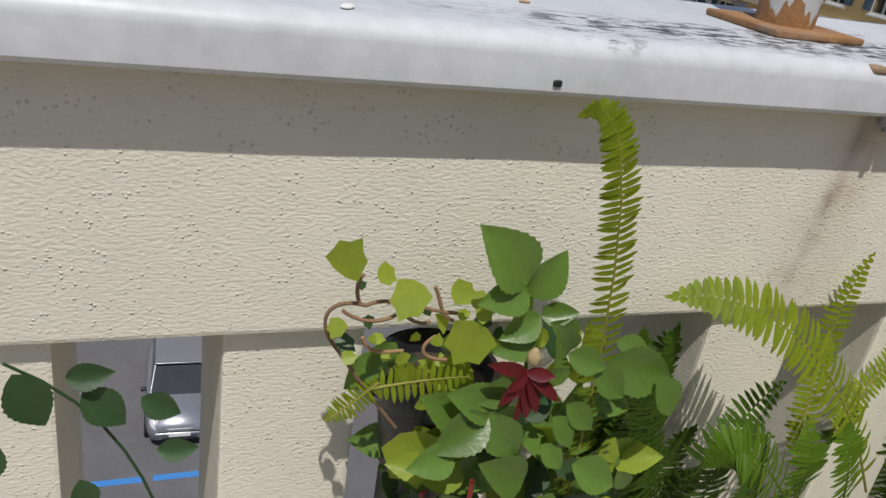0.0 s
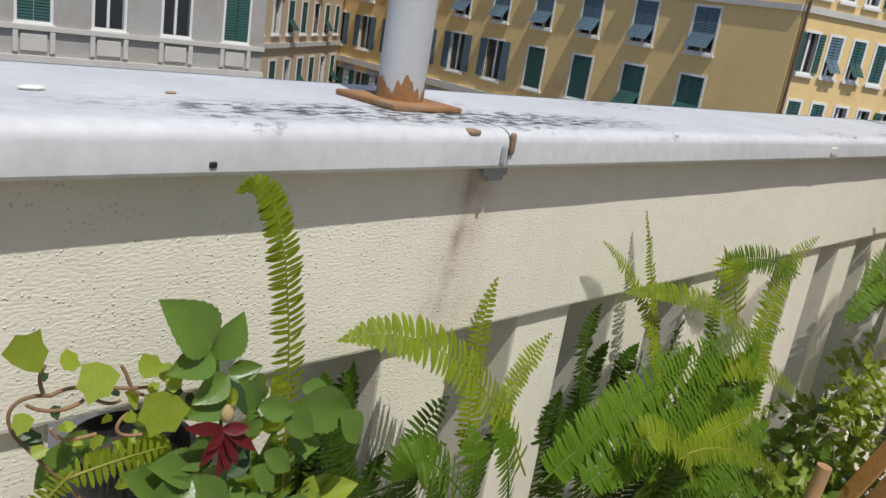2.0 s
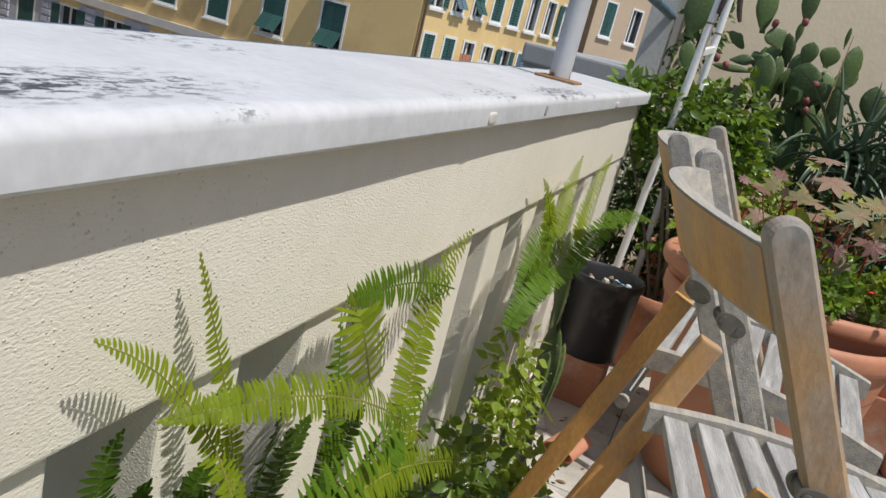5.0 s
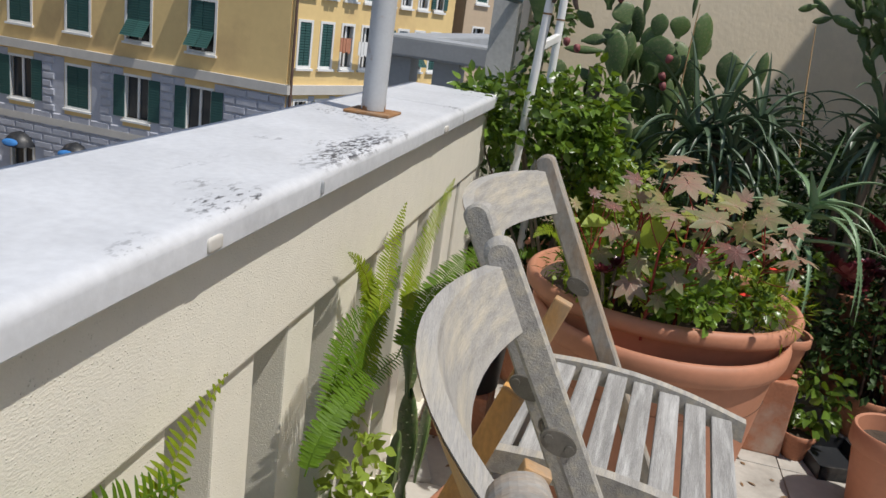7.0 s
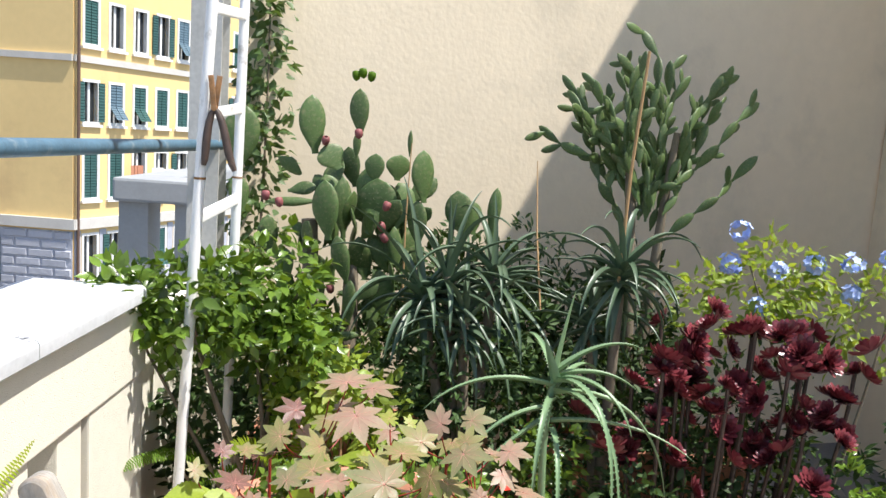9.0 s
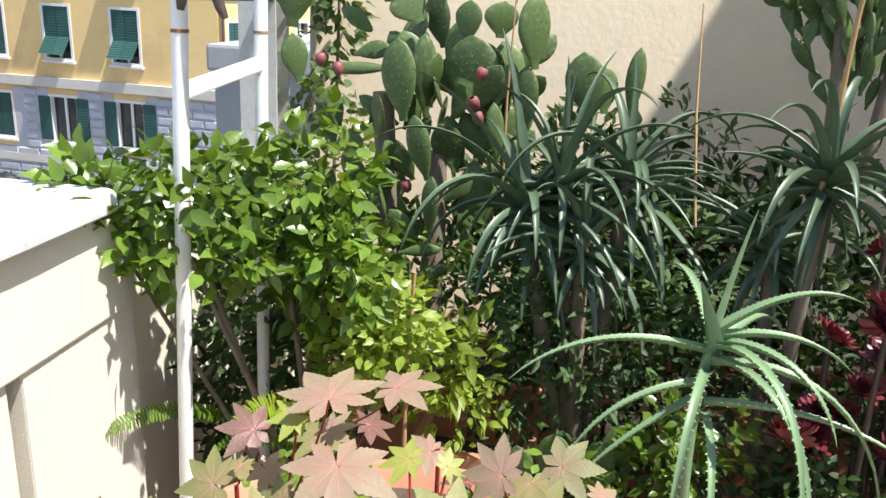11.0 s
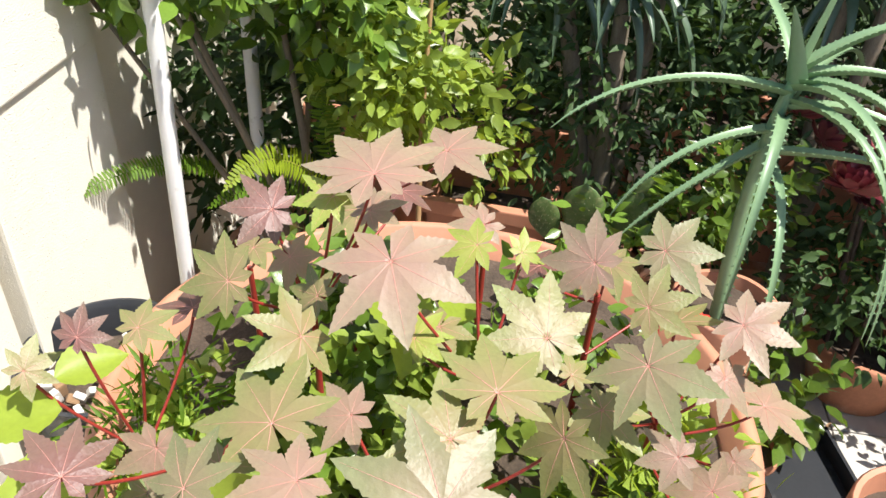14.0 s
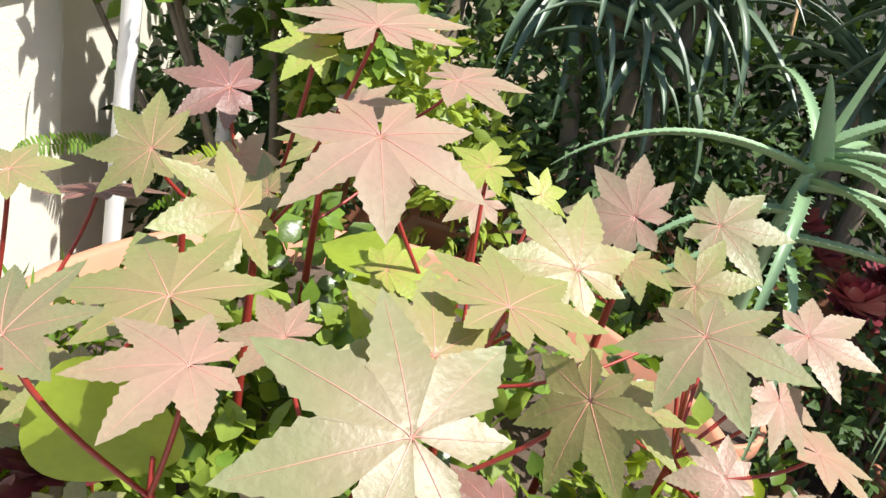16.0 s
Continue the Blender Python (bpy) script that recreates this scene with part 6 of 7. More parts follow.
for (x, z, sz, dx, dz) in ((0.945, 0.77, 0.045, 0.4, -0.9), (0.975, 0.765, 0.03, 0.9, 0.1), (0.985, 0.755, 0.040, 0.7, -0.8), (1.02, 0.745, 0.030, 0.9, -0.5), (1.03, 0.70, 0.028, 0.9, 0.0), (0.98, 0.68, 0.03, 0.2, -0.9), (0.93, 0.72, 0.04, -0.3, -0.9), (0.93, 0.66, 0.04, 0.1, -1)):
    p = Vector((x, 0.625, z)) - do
    rose_leaf(sz, ROSE_SHADE, dark, facing(p, p + Vector((dx, -0.1, dz)), (0.2, -0.9, 0.3)))
put("stem", tube(bezier(Vector((1.06, 0.63, 0.40)) - do, Vector((1.05, 0.63, 0.6)) - do, Vector((1.03, 0.63, 0.72)) - do, Vector((0.94, 0.63, 0.775)) - do, 12), 0.0012, 6), ROSE_SHADE, dark)
put("stem", tube([Vector((1.06, 0.63, 0.15)) - do, Vector((1.06, 0.63, 0.40)) - do], 0.0016, 6), ROSE_SHADE, dark)
round_pot("black plastic pot of a shaded rose", (1.04, 0.56, FLOOR_Z), 0.10, 0.26, BLACKPLASTIC)


# castor plant in the planter
def castor_leaf(lobes=7, seed=0):
    """A palmate leaf 1 across its longest lobe: pointed, toothed lobes round a centre, with a pale rib in each."""
    rr = random.Random(seed)
    v, f, ribs = [(0, 0, 0)], [], []
    spread = 296
    for i in range(lobes):
        q = i / (lobes - 1) - 0.5
        a = radians(q * spread)
        ln = (1.0 - 0.5 * abs(2 * q) ** 1.6) * rr.uniform(0.92, 1.06)
        w = 0.20 * rr.uniform(0.9, 1.12) * (0.45 + 0.55 * ln)
        step = radians(spread / (lobes - 1))
        d, s = Vector((math.sin(a), math.cos(a), 0)), Vector((math.cos(a), -math.sin(a), 0))
        k0, n = len(v), 21
        bend = rr.uniform(-0.05, 0.05)
        for j in range(1, n + 1):
            t = j / n
            fan = 1.02 * t * ln * math.tan(step / 2)
            lobe = w * (1.0 if t < 0.42 else max(0.0, 1 - ((t - 0.42) / 0.58) ** 1.5)) * min(1.0, 0.7 + 0.75 * t)
            hw = min(fan, lobe) if t < 1 else 0.0
            if hw < fan:
                hw *= 1 + (0.09 if j % 2 else -0.07)
            z = -0.12 * (t * ln) ** 2 + 0.03 + 0.012 * t * t * math.sin(7 * t)
            p = d * (t * ln) + s * bend * t * t
            v += [(p - s * hw + Vector((0, 0, z + 0.13 * hw))), (p + Vector((0, 0, z))), (p + s * hw + Vector((0, 0, z + 0.13 * hw)))]
        f += [(0, k0, k0 + 1), (0, k0 + 1, k0 + 2)]
        for j in range(n - 1):
            b0 = k0 + 3 * j
            f += [(b0, b0 + 3, b0 + 4, b0 + 1), (b0 + 1, b0 + 4, b0 + 5, b0 + 2)]
        rib = [Vector((0, 0, 0.006))] + [Vector(v[k0 + 3 * j + 1]) + Vector((0, 0, 0.003)) for j in range(0, n - 1, 2)]
        ribs.append(tube(rib, [0.0045 * (1 - 0.85 * m / (len(rib) - 1)) for m in range(len(rib))], 5))
    return (v, f), join(*ribs)


castor_shapes = [castor_leaf(7, 1), castor_leaf(8, 2), castor_leaf(7, 3), castor_leaf(7, 4)]
castor_meshes = {}
castor = base("castor_plant", "castor plant with pinkish green palmate leaves and red stems", "castor plant", (4.10, 0.04, 0.55))
co = Vector((4.10, 0.04, 0.55))


def castor_leaf_at(at, along, normal, r, kind, mat):
    """One leaf with its stalk's end at a place: its longest lobe runs along, its upper face looks to normal."""
    x, y, z = at
    key = (kind, mat.name)
    if key not in castor_meshes:
        castor_meshes[key] = (mesh_of("leaf", *castor_shapes[kind][0], mat), mesh_of("vein", *castor_shapes[kind][1], VEIN))
    me, ve = castor_meshes[key]
    lf = new("leaf", me)
    lf.parent = castor
    p = Vector(at) - co
    m = facing(p, p + Vector(along), normal) @ Matrix.Diagonal((r, r, r, 1))
    lf.matrix_basis = m
    vn = new("vein", ve)
    vn.parent = lf
    tip = Vector((x, y, z)) - co
    st = min(castor_stems, key=lambda q: (q.xy - tip.xy).length)
    root = Vector((st.x, st.y, min(st.z, tip.z - 0.05)))
    put("stalk", tube(bezier(root, root.lerp(tip, 0.5) + Vector((0, 0, -0.012)), root.lerp(tip, 0.85) + Vector((0, 0, -0.02)), tip - Vector((0, 0, 0.002)), 8), 0.0014, 7), REDSTEM, castor)


castor_stems = [Vector((-0.24, 0.22, 0.16)), Vector((-0.14, -0.22, 0.18)), Vector((-0.34, 0.06, 0.22)), Vector((0.03, 0.10, 0.26)), Vector((-0.12, 0.10, 0.24)), Vector((-0.16, -0.06, 0.22)), Vector((-0.04, -0.16, 0.24)), Vector((0.10, -0.04, 0.22)), Vector((-0.26, 0.14, 0.20)), Vector((-0.02, 0.2, 0.2)), Vector((-0.28, -0.02, 0.18))]
for q in castor_stems:
    put("stem", tube([(q.x * 0.96, q.y * 0.96, -0.02), (q.x + 0.006, q.y, q.z * 0.5), tuple(q)], [0.0042, 0.0036, 0.003], 8), REDSTEM, castor)
P, G, U, S, Y = CASTOR_PINK, CASTOR_GREEN, CASTOR_PURPLE, CASTOR_PALE, CASTOR_LIME
castor_leaf_at((3.909, 0.055, 0.915), (-0.86, -0.34, -0.39), (-0.41, 0.01, 0.91), 0.076, 0, P)
castor_leaf_at((3.952, 0.077, 0.962), (0.94, 0.30, 0.14), (-0.17, 0.06, 0.98), 0.071, 1, P)
castor_leaf_at((4.100, 0.040, 0.905), (0.20, -0.97, 0.15), (-0.15, 0.12, 0.98), 0.062, 2, P)
castor_leaf_at((3.862, 0.113, 0.872), (-0.86, 0.50, 0.09), (-0.28, -0.62, 0.74), 0.054, 3, G)
castor_leaf_at((3.788, 0.111, 0.860), (0.73, 0.67, 0.09), (-0.24, 0.13, 0.96), 0.065, 0, G)
castor_leaf_at((3.821, -0.035, 0.885), (0.99, -0.12, 0.08), (-0.09, -0.10, 0.99), 0.059, 1, G)
castor_leaf_at((3.884, -0.066, 0.883), (0.45, 0.77, 0.45), (-0.50, -0.20, 0.84), 0.060, 2, G)
castor_leaf_at((3.891, -0.144, 0.863), (-0.90, -0.34, -0.27), (-0.39, 0.34, 0.85), 0.063, 3, S)
castor_leaf_at((3.990, -0.236, 0.833), (-0.34, -0.94, 0.01), (-0.39, 0.15, 0.91), 0.053, 0, P)
castor_leaf_at((3.984, -0.102, 0.883), (0.44, 0.89, 0.09), (-0.73, 0.30, 0.62), 0.050, 1, P)
castor_leaf_at((4.017, -0.162, 0.881), (-0.11, -0.98, 0.16), (-0.56, 0.19, 0.80), 0.052, 2, S)
castor_leaf_at((3.824, -0.086, 0.848), (-0.50, 0.26, -0.82), (-0.56, 0.63, 0.54), 0.053, 3, G)
castor_leaf_at((3.995, 0.177, 0.888), (-0.28, 0.95, 0.14), (-0.47, -0.26, 0.84), 0.048, 0, U)
castor_leaf_at((3.922, 0.191, 0.864), (0.19, 0.98, 0.01), (-0.71, 0.13, 0.70), 0.048, 1, G)
castor_leaf_at((3.789, -0.009, 0.870), (0.32, 0.89, 0.33), (-0.31, -0.23, 0.92), 0.056, 2, G)
castor_leaf_at((3.740, -0.011, 0.865), (0.17, 0.95, 0.25), (-0.46, -0.15, 0.88), 0.079, 3, S)
castor_leaf_at((3.745, 0.081, 0.862), (-0.41, 0.91, -0.04), (-0.06, 0.02, 1.00), 0.052, 0, P)
castor_leaf_at((3.723, 0.224, 0.860), (0.79, 0.52, 0.33), (-0.20, -0.29, 0.93), 0.044, 1, U)
castor_leaf_at((3.869, -0.179, 0.794), (-0.15, 0.96, -0.24), (-0.63, 0.09, 0.77), 0.036, 2, P)
castor_leaf_at((3.977, -0.004, 0.891), (-0.23, 0.95, -0.23), (-0.37, 0.14, 0.92), 0.038, 3, Y)
castor_leaf_at((3.997, -0.041, 0.875), (0.67, -0.73, 0.11), (-0.56, -0.40, 0.73), 0.026, 0, Y)
castor_leaf_at((3.840, 0.277, 0.861), (0.79, -0.29, 0.54), (-0.60, -0.20, 0.78), 0.028, 1, U)
castor_leaf_at((3.862, 0.241, 0.857), (0.66, -0.73, 0.17), (-0.26, -0.01, 0.97), 0.035, 2, G)
castor_leaf_at((3.827, 0.320, 0.830), (0.74, -0.67, 0.09), (-0.51, -0.46, 0.73), 0.032, 3, G)
castor_leaf_at((3.974, -0.151, 0.852), (0.11, -0.92, 0.38), (-0.61, 0.24, 0.75), 0.046, 0, G)
castor_leaf_at((3.957, -0.224, 0.800), (-0.70, -0.34, -0.63), (-0.53, -0.34, 0.78), 0.040, 1, P)
castor_leaf_at((3.903, -0.235, 0.760), (-0.93, -0.32, -0.16), (-0.30, 0.44, 0.85), 0.028, 2, P)
castor_leaf_at((3.722, 0.143, 0.870), (0.85, -0.23, 0.48), (-0.39, 0.33, 0.86), 0.045, 3, S)
castor_leaf_at((3.942, 0.107, 0.945), (-0.31, 0.94, -0.13), (-0.49, -0.04, 0.87), 0.035, 0, Y)
castor_leaf_at((3.994, 0.090, 0.900), (0.48, -0.76, 0.45), (-0.34, 0.31, 0.89), 0.036, 1, P)
castor_leaf_at((3.981, 0.159, 0.850), (-0.20, -0.77, -0.61), (-0.56, -0.42, 0.72), 0.035, 2, P)
castor_leaf_at((3.935, -0.095, 0.800), (0.83, -0.55, -0.01), (-0.23, -0.36, 0.90), 0.028, 3, G)
castor_leaf_at((3.929, 0.119, 0.855), (0.34, 0.94, -0.10), (-0.66, 0.31, 0.69), 0.034, 0, G)
castor_leaf_at((3.921, 0.037, 0.830), (0.43, -0.84, 0.32), (-0.41, 0.14, 0.90), 0.035, 1, Y)
castor_leaf_at((3.759, 0.154, 0.677), (-0.45, -0.56, -0.75), (-0.80, -0.10, 0.55), 0.062, 1, P)
castor_leaf_at((3.747, 0.055, 0.712), (-0.45, -0.67, -0.75), (-0.80, -0.03, 0.55), 0.050, 2, S)
castor_leaf_at((3.804, -0.028, 0.722), (-0.45, 0.37, -0.75), (-0.80, -0.19, 0.55), 0.045, 2, S)
castor_leaf_at((3.762, 0.143, 0.733), (-0.45, -0.46, -0.75), (-0.80, -0.25, 0.55), 0.047, 1, G)
castor_leaf_at((3.815, 0.234, 0.721), (-0.45, -0.66, -0.75), (-0.80, 0.02, 0.55), 0.045, 2, G)
castor_leaf_at((3.804, -0.223, 0.739), (-0.45, -0.43, -0.75), (-0.80, -0.15, 0.55), 0.027, 2, P)
castor_leaf_at((3.747, 0.007, 0.769), (-0.45, 0.15, -0.75), (-0.80, 0.04, 0.55), 0.040, 1, U)
castor_leaf_at((3.754, 0.080, 0.649), (-0.45, -0.04, -0.75), (-0.80, -0.26, 0.55), 0.038, 2, G)
castor_leaf_at((3.741, -0.070, 0.803), (-0.45, -0.29, -0.75), (-0.80, 0.05, 0.55), 0.045, 2, U)
castor_leaf_at((3.808, 0.213, 0.789), (-0.45, 0.01, -0.75), (-0.80, -0.09, 0.55), 0.045, 2, P)
random.seed(61)
for x, y, z in ((3.84, 0.00, 0.81), (3.80, 0.16, 0.79), (3.90, -0.12, 0.80), (3.95, 0.02, 0.82), (3.78, -0.06, 0.80), (3.84, 0.07, 0.82), (4.02, -0.19, 0.80), (4.04, -0.06, 0.83), (4.08, 0.12, 0.84), (3.86, -0.21, 0.77), (3.93, 0.23, 0.82), (4.10, -0.13, 0.80), (3.76, 0.04, 0.78), (4.14, 0.0, 0.80), (4.05, 0.22, 0.80), (4.15, -0.22, 0.76), (4.20, 0.10, 0.79), (3.97, -0.27, 0.76)):
    a = rnd(0, math.tau)
    castor_leaf_at((x, y, z), (math.cos(a), math.sin(a), -0.2), (rnd(-0.6, 0.1), rnd(-0.3, 0.3), 0.9), rnd(0.040, 0.056), random.randint(0, 3), random.choice((G, G, G, P, U)))
for at in ((3.765, 0.278, 0.692), (3.760, 0.123, 0.805)):
    put("round_leaf", ([Vector((0, 0, 0))] + [Vector((math.cos(q) * 0.034 * (1 + 0.12 * math.sin(q)), math.sin(q) * 0.036, 0.006 * math.cos(2 * q) + 0.003)) for q in (math.tau * k / 28 for k in range(28))], [(0, 1 + k, 1 + (k + 1) % 28) for k in range(28)]), LIME, castor, "round lime green leaf", m=facing(Vector(at) - co, Vector(at) - co + Vector((0.1, -0.3, -0.8)), (-0.8, 0.0, 0.6)))
    put("stalk", tube([Vector(at) - co, Vector(at) - co + Vector((0.05, 0.0, -0.10))], 0.0016, 6), FERN, castor)
for (x, y, z, r, a) in ((3.829, 0.300, 0.79, 0.055, 80), (3.775, 0.235, 0.81, 0.058, 70), (3.985, 0.030, 0.79, 0.06, 100), (4.00, 0.045, 0.775, 0.05, 40), (4.10, 0.05, 0.70, 0.055, 40), (4.05, 0.02, 0.73, 0.05, 150), (3.90, 0.36, 0.74, 0.05, 200)):
    p = Vector((x, y, z)) - co
    rose_leaf(r * 1.35, LIME, castor, facing(p, p + Vector((-math.cos(radians(a)), math.sin(radians(a)) - 0.6, 0.0)), (-0.35, -0.15, 0.9)), "lime_leaf")
for i, (x, y, n, mt, ln, wd, sp) in enumerate(((4.02, 0.13, 90, BUSH_LIGHT, 0.022, 0.02, 0.09), (3.97, 0.28, 140, FERN, 0.03, 0.004, 0.05), (3.92, -0.20, 380, FERN_LIGHT, 0.035, 0.003, 0.10), (3.90, 0.05, 80, BUSH_LIGHT, 0.03, 0.014, 0.1), (4.2, -0.1, 120, BUSH, 0.03, 0.02, 0.12), (4.25, 0.2, 120, BUSH, 0.03, 0.02, 0.12), (4.08, 0.02, 160, BUSH, 0.026, 0.018, 0.18), (3.95, 0.18, 200, BUSH_LIGHT, 0.028, 0.02, 0.14), (3.86, 0.24, 150, BUSH_LIGHT, 0.026, 0.02, 0.08), (4.0, 0.02, 160, BUSH_LIGHT, 0.03, 0.024, 0.14), (3.84, 0.10, 140, BUSH_LIGHT, 0.024, 0.02, 0.08), (4.02, -0.22, 140, BUSH_LIGHT, 0.026, 0.02, 0.10), (3.80, 0.0, 240, BUSH, 0.026, 0.02, 0.10), (3.92, 0.30, 260, FERN, 0.03, 0.004, 0.07), (3.90, -0.12, 240, BUSH, 0.026, 0.02, 0.12), (4.12, 0.14, 260, BUSH, 0.028, 0.022, 0.14), (3.98, 0.10, 260, BUSH, 0.028, 0.022, 0.16))):
    low = put("low_plants", shrub_leaves((0, 0, 0), (sp, sp, 0.055), n, ln, wd, seed=300 + i, hollow=0.05, clump=8), mt, m=Matrix.Translation((x, y, 0.64)))
    tagged(low, "small green plants carpeting the planter's soil", "low plants", kind="stuff")


def rosette(parent, at, r, mat, n=34, seed=0, tilt=(0, 0), name="rosette", label=""):
    """A succulent rosette: spoon-shaped leaves spiralling out of a centre."""
    rr = random.Random(seed)
    out = []
    for i in range(n):
        t = i / n
        a = i * 2.39996
        el = 1.4 - 1.25 * t ** 0.8
        d = Vector((math.cos(a) * math.cos(el), math.sin(a) * math.cos(el), math.sin(el)))
        nn = Vector((-math.cos(a) * math.sin(el), -math.sin(a) * math.sin(el), math.cos(el)))
        ln = r * (0.35 + 0.65 * t) * rr.uniform(0.9, 1.1)
        out.append(leaf(d * r * 0.06, d, nn, ln, ln * 0.42, (0.4, 0.62, 0.9, 1.0, 0.3), -0.2, -0.16))
    v, f = [Vector((0, 0, 0))], []
    for lv, lf in out:
        k = len(v) - 3
        v += lv[3:]
        for q in lf:
            ids = []
            for i in q:
                j = 0 if i < 3 else i + k
                if j not in ids:
                    ids.append(j)
            f.append(tuple(ids))
    return put(name, (v, f), mat, parent, label, m=pose(*at, tilt[0], tilt[1], rr.uniform(0, 360)))


echev = base("aeonium", "dark maroon and green succulent rosettes in the planter", "succulent", (3.83, 0.19, 0.62))
for i, (x, y, z, r) in enumerate(((0.0, 0.0, 0.07, 0.045), (0.03, 0.05, 0.05, 0.035), (-0.04, 0.03, 0.06, 0.04), (0.05, -0.01, 0.04, 0.03))):
    rosette(echev, (x, y, z), r, AEON if i % 2 == 0 else PAD, 26, 400 + i)
    put("stem", tube([(x * 0.6, y * 0.6, -0.02), (x, y, z)], 0.005, 6), BARK, echev)
for i, (x, y, z) in enumerate(((3.90, -0.14, 0.655), (4.2, -0.26, 0.66))):
    rf = put("red_flower", join(*[leaf((0, 0, 0), (math.cos(k), math.sin(k), 0.5), (0, 0, 1), 0.016, 0.011, (0.3, 1, 0.9, 0.3), 0.1, 0.1) for k in range(7)]), RED, m=Matrix.Translation((x, y, z)))
    tagged(rf, "small bright red flower in the planter", "flower", "red flowers")


# aloes
def aloe_leaf(p, d, length, width, sag, teeth=True, mat_seed=0, thick=0.35):
    """A fleshy, channelled leaf that bends under its weight, toothed along both edges."""
    rr = random.Random(mat_seed)
    d = Vector(d).normalized()
    pts, n = [], 14
    pos, dirn = Vector(p), d.copy()
    for i in range(n + 1):
        pts.append(pos.copy())
        dirn = (dirn + Vector((0, 0, -sag / n * (0.4 + 1.2 * i / n)))).normalized()
        pos = pos + dirn * length / n
    v, f = [], []
    for i, q in enumerate(pts):
        t = i / n
        dd = (pts[min(i + 1, n)] - pts[max(i - 1, 0)]).normalized()
        s = dd.cross(Vector((0, 0, 1)))
        s = s.normalized() if s.length > 1e-3 else Vector((0, 1, 0))
        up = s.cross(dd).normalized()
        w = width / 2 * (1 - t) ** 0.72 + 0.0006
        v += [q - s * w + up * w * 0.5, q - s * w * 0.45 + up * w * 0.05, q + s * w * 0.45 + up * w * 0.05, q + s * w + up * w * 0.5, q + s * w * 0.5 - up * w * thick * 1.4, q - s * w * 0.5 - up * w * thick * 1.4]
    for i in range(n):
        f += [(i * 6 + k, i * 6 + (k + 1) % 6, i * 6 + 6 + (k + 1) % 6, i * 6 + 6 + k) for k in range(6)]
    f.append(tuple(n * 6 + k for k in range(6)))
    if teeth:
        for i in range(1, n - 1):
            for off, far in ((0, -1), (3, 1)):
                for h in (0.0, 0.5):
                    a = v[i * 6 + off].lerp(v[i * 6 + 6 + off], h)
                    b = v[i * 6 + off].lerp(v[i * 6 + 6 + off], h + 0.16)
                    s = (v[i * 6 + 3] - v[i * 6]).normalized() * far
                    k = len(v)
                    v += [a, b, a.lerp(b, 0.8) + s * 0.0045]
                    f.append((k, k + 1, k + 2))
    return v, f


def aloe(label, foot, heads, mat, trunk_r=0.018):
    """An aloe: trunks from the foot to each head, and a spiral of leaves there: (centre, count, length, width, sag)."""
    a = base("aloe", label, "aloe", foot)
    o = Vector(foot)
    for h, (c, n, ln, wd, sag, low) in enumerate(heads):
        c = Vector(c) - o
        put("trunk", tube(bezier((0, 0, 0), (c.x * 0.2, c.y * 0.2, c.z * 0.4), (c.x * 0.8, c.y * 0.8, c.z * 0.7), c, 8), [trunk_r * (1.1 - 0.05 * i) for i in range(9)], 10), BARK, a)
        rr = random.Random(int(1000 * (abs(c.x) + abs(c.y))) + h)
        for i in range(n):
            t = i / n
            an = i * 2.39996 + rr.uniform(-0.5, 0.5)
            el = 1.2 - (1.2 - low) * t + rr.uniform(-0.4, 0.4)
            d = (math.cos(an) * math.cos(el), math.sin(an) * math.cos(el), math.sin(el))
            lv = aloe_leaf(c - Vector((0, 0, 0.07 * t)), d, ln * rr.uniform(0.6, 1.2) * (0.7 + 0.3 * math.sin(math.pi * min(1, t + 0.3))), wd * rr.uniform(0.8, 1.2), sag * rr.uniform(0.3, 1.4), False, i)
            put("leaf", lv, mat, a)
    return a


random.seed(31)
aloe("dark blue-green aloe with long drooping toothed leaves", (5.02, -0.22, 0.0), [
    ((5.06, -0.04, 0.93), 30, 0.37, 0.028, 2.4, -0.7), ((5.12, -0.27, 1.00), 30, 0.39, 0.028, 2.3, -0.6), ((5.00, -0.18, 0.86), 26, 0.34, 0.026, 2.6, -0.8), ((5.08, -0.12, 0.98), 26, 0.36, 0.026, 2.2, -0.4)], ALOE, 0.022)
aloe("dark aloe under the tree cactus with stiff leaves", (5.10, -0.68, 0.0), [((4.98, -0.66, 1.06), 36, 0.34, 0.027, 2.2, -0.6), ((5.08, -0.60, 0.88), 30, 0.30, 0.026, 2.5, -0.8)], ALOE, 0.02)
pale = base("aloe", "pale green aloe with long curling spiny leaves in the sun", "aloe", (4.66, -0.44, 0.16))
po, head = Vector((4.66, -0.44, 0.16)), Vector((4.63, -0.42, 0.815))
put("trunk", tube(bezier((0, 0, 0), (-0.02, 0.03, 0.3), (-0.04, 0.05, 0.5), head - po - Vector((0, 0, 0.02)), 10), [0.0125 - 0.0003 * i for i in range(11)], 10), ALOE_LIGHT, pale)
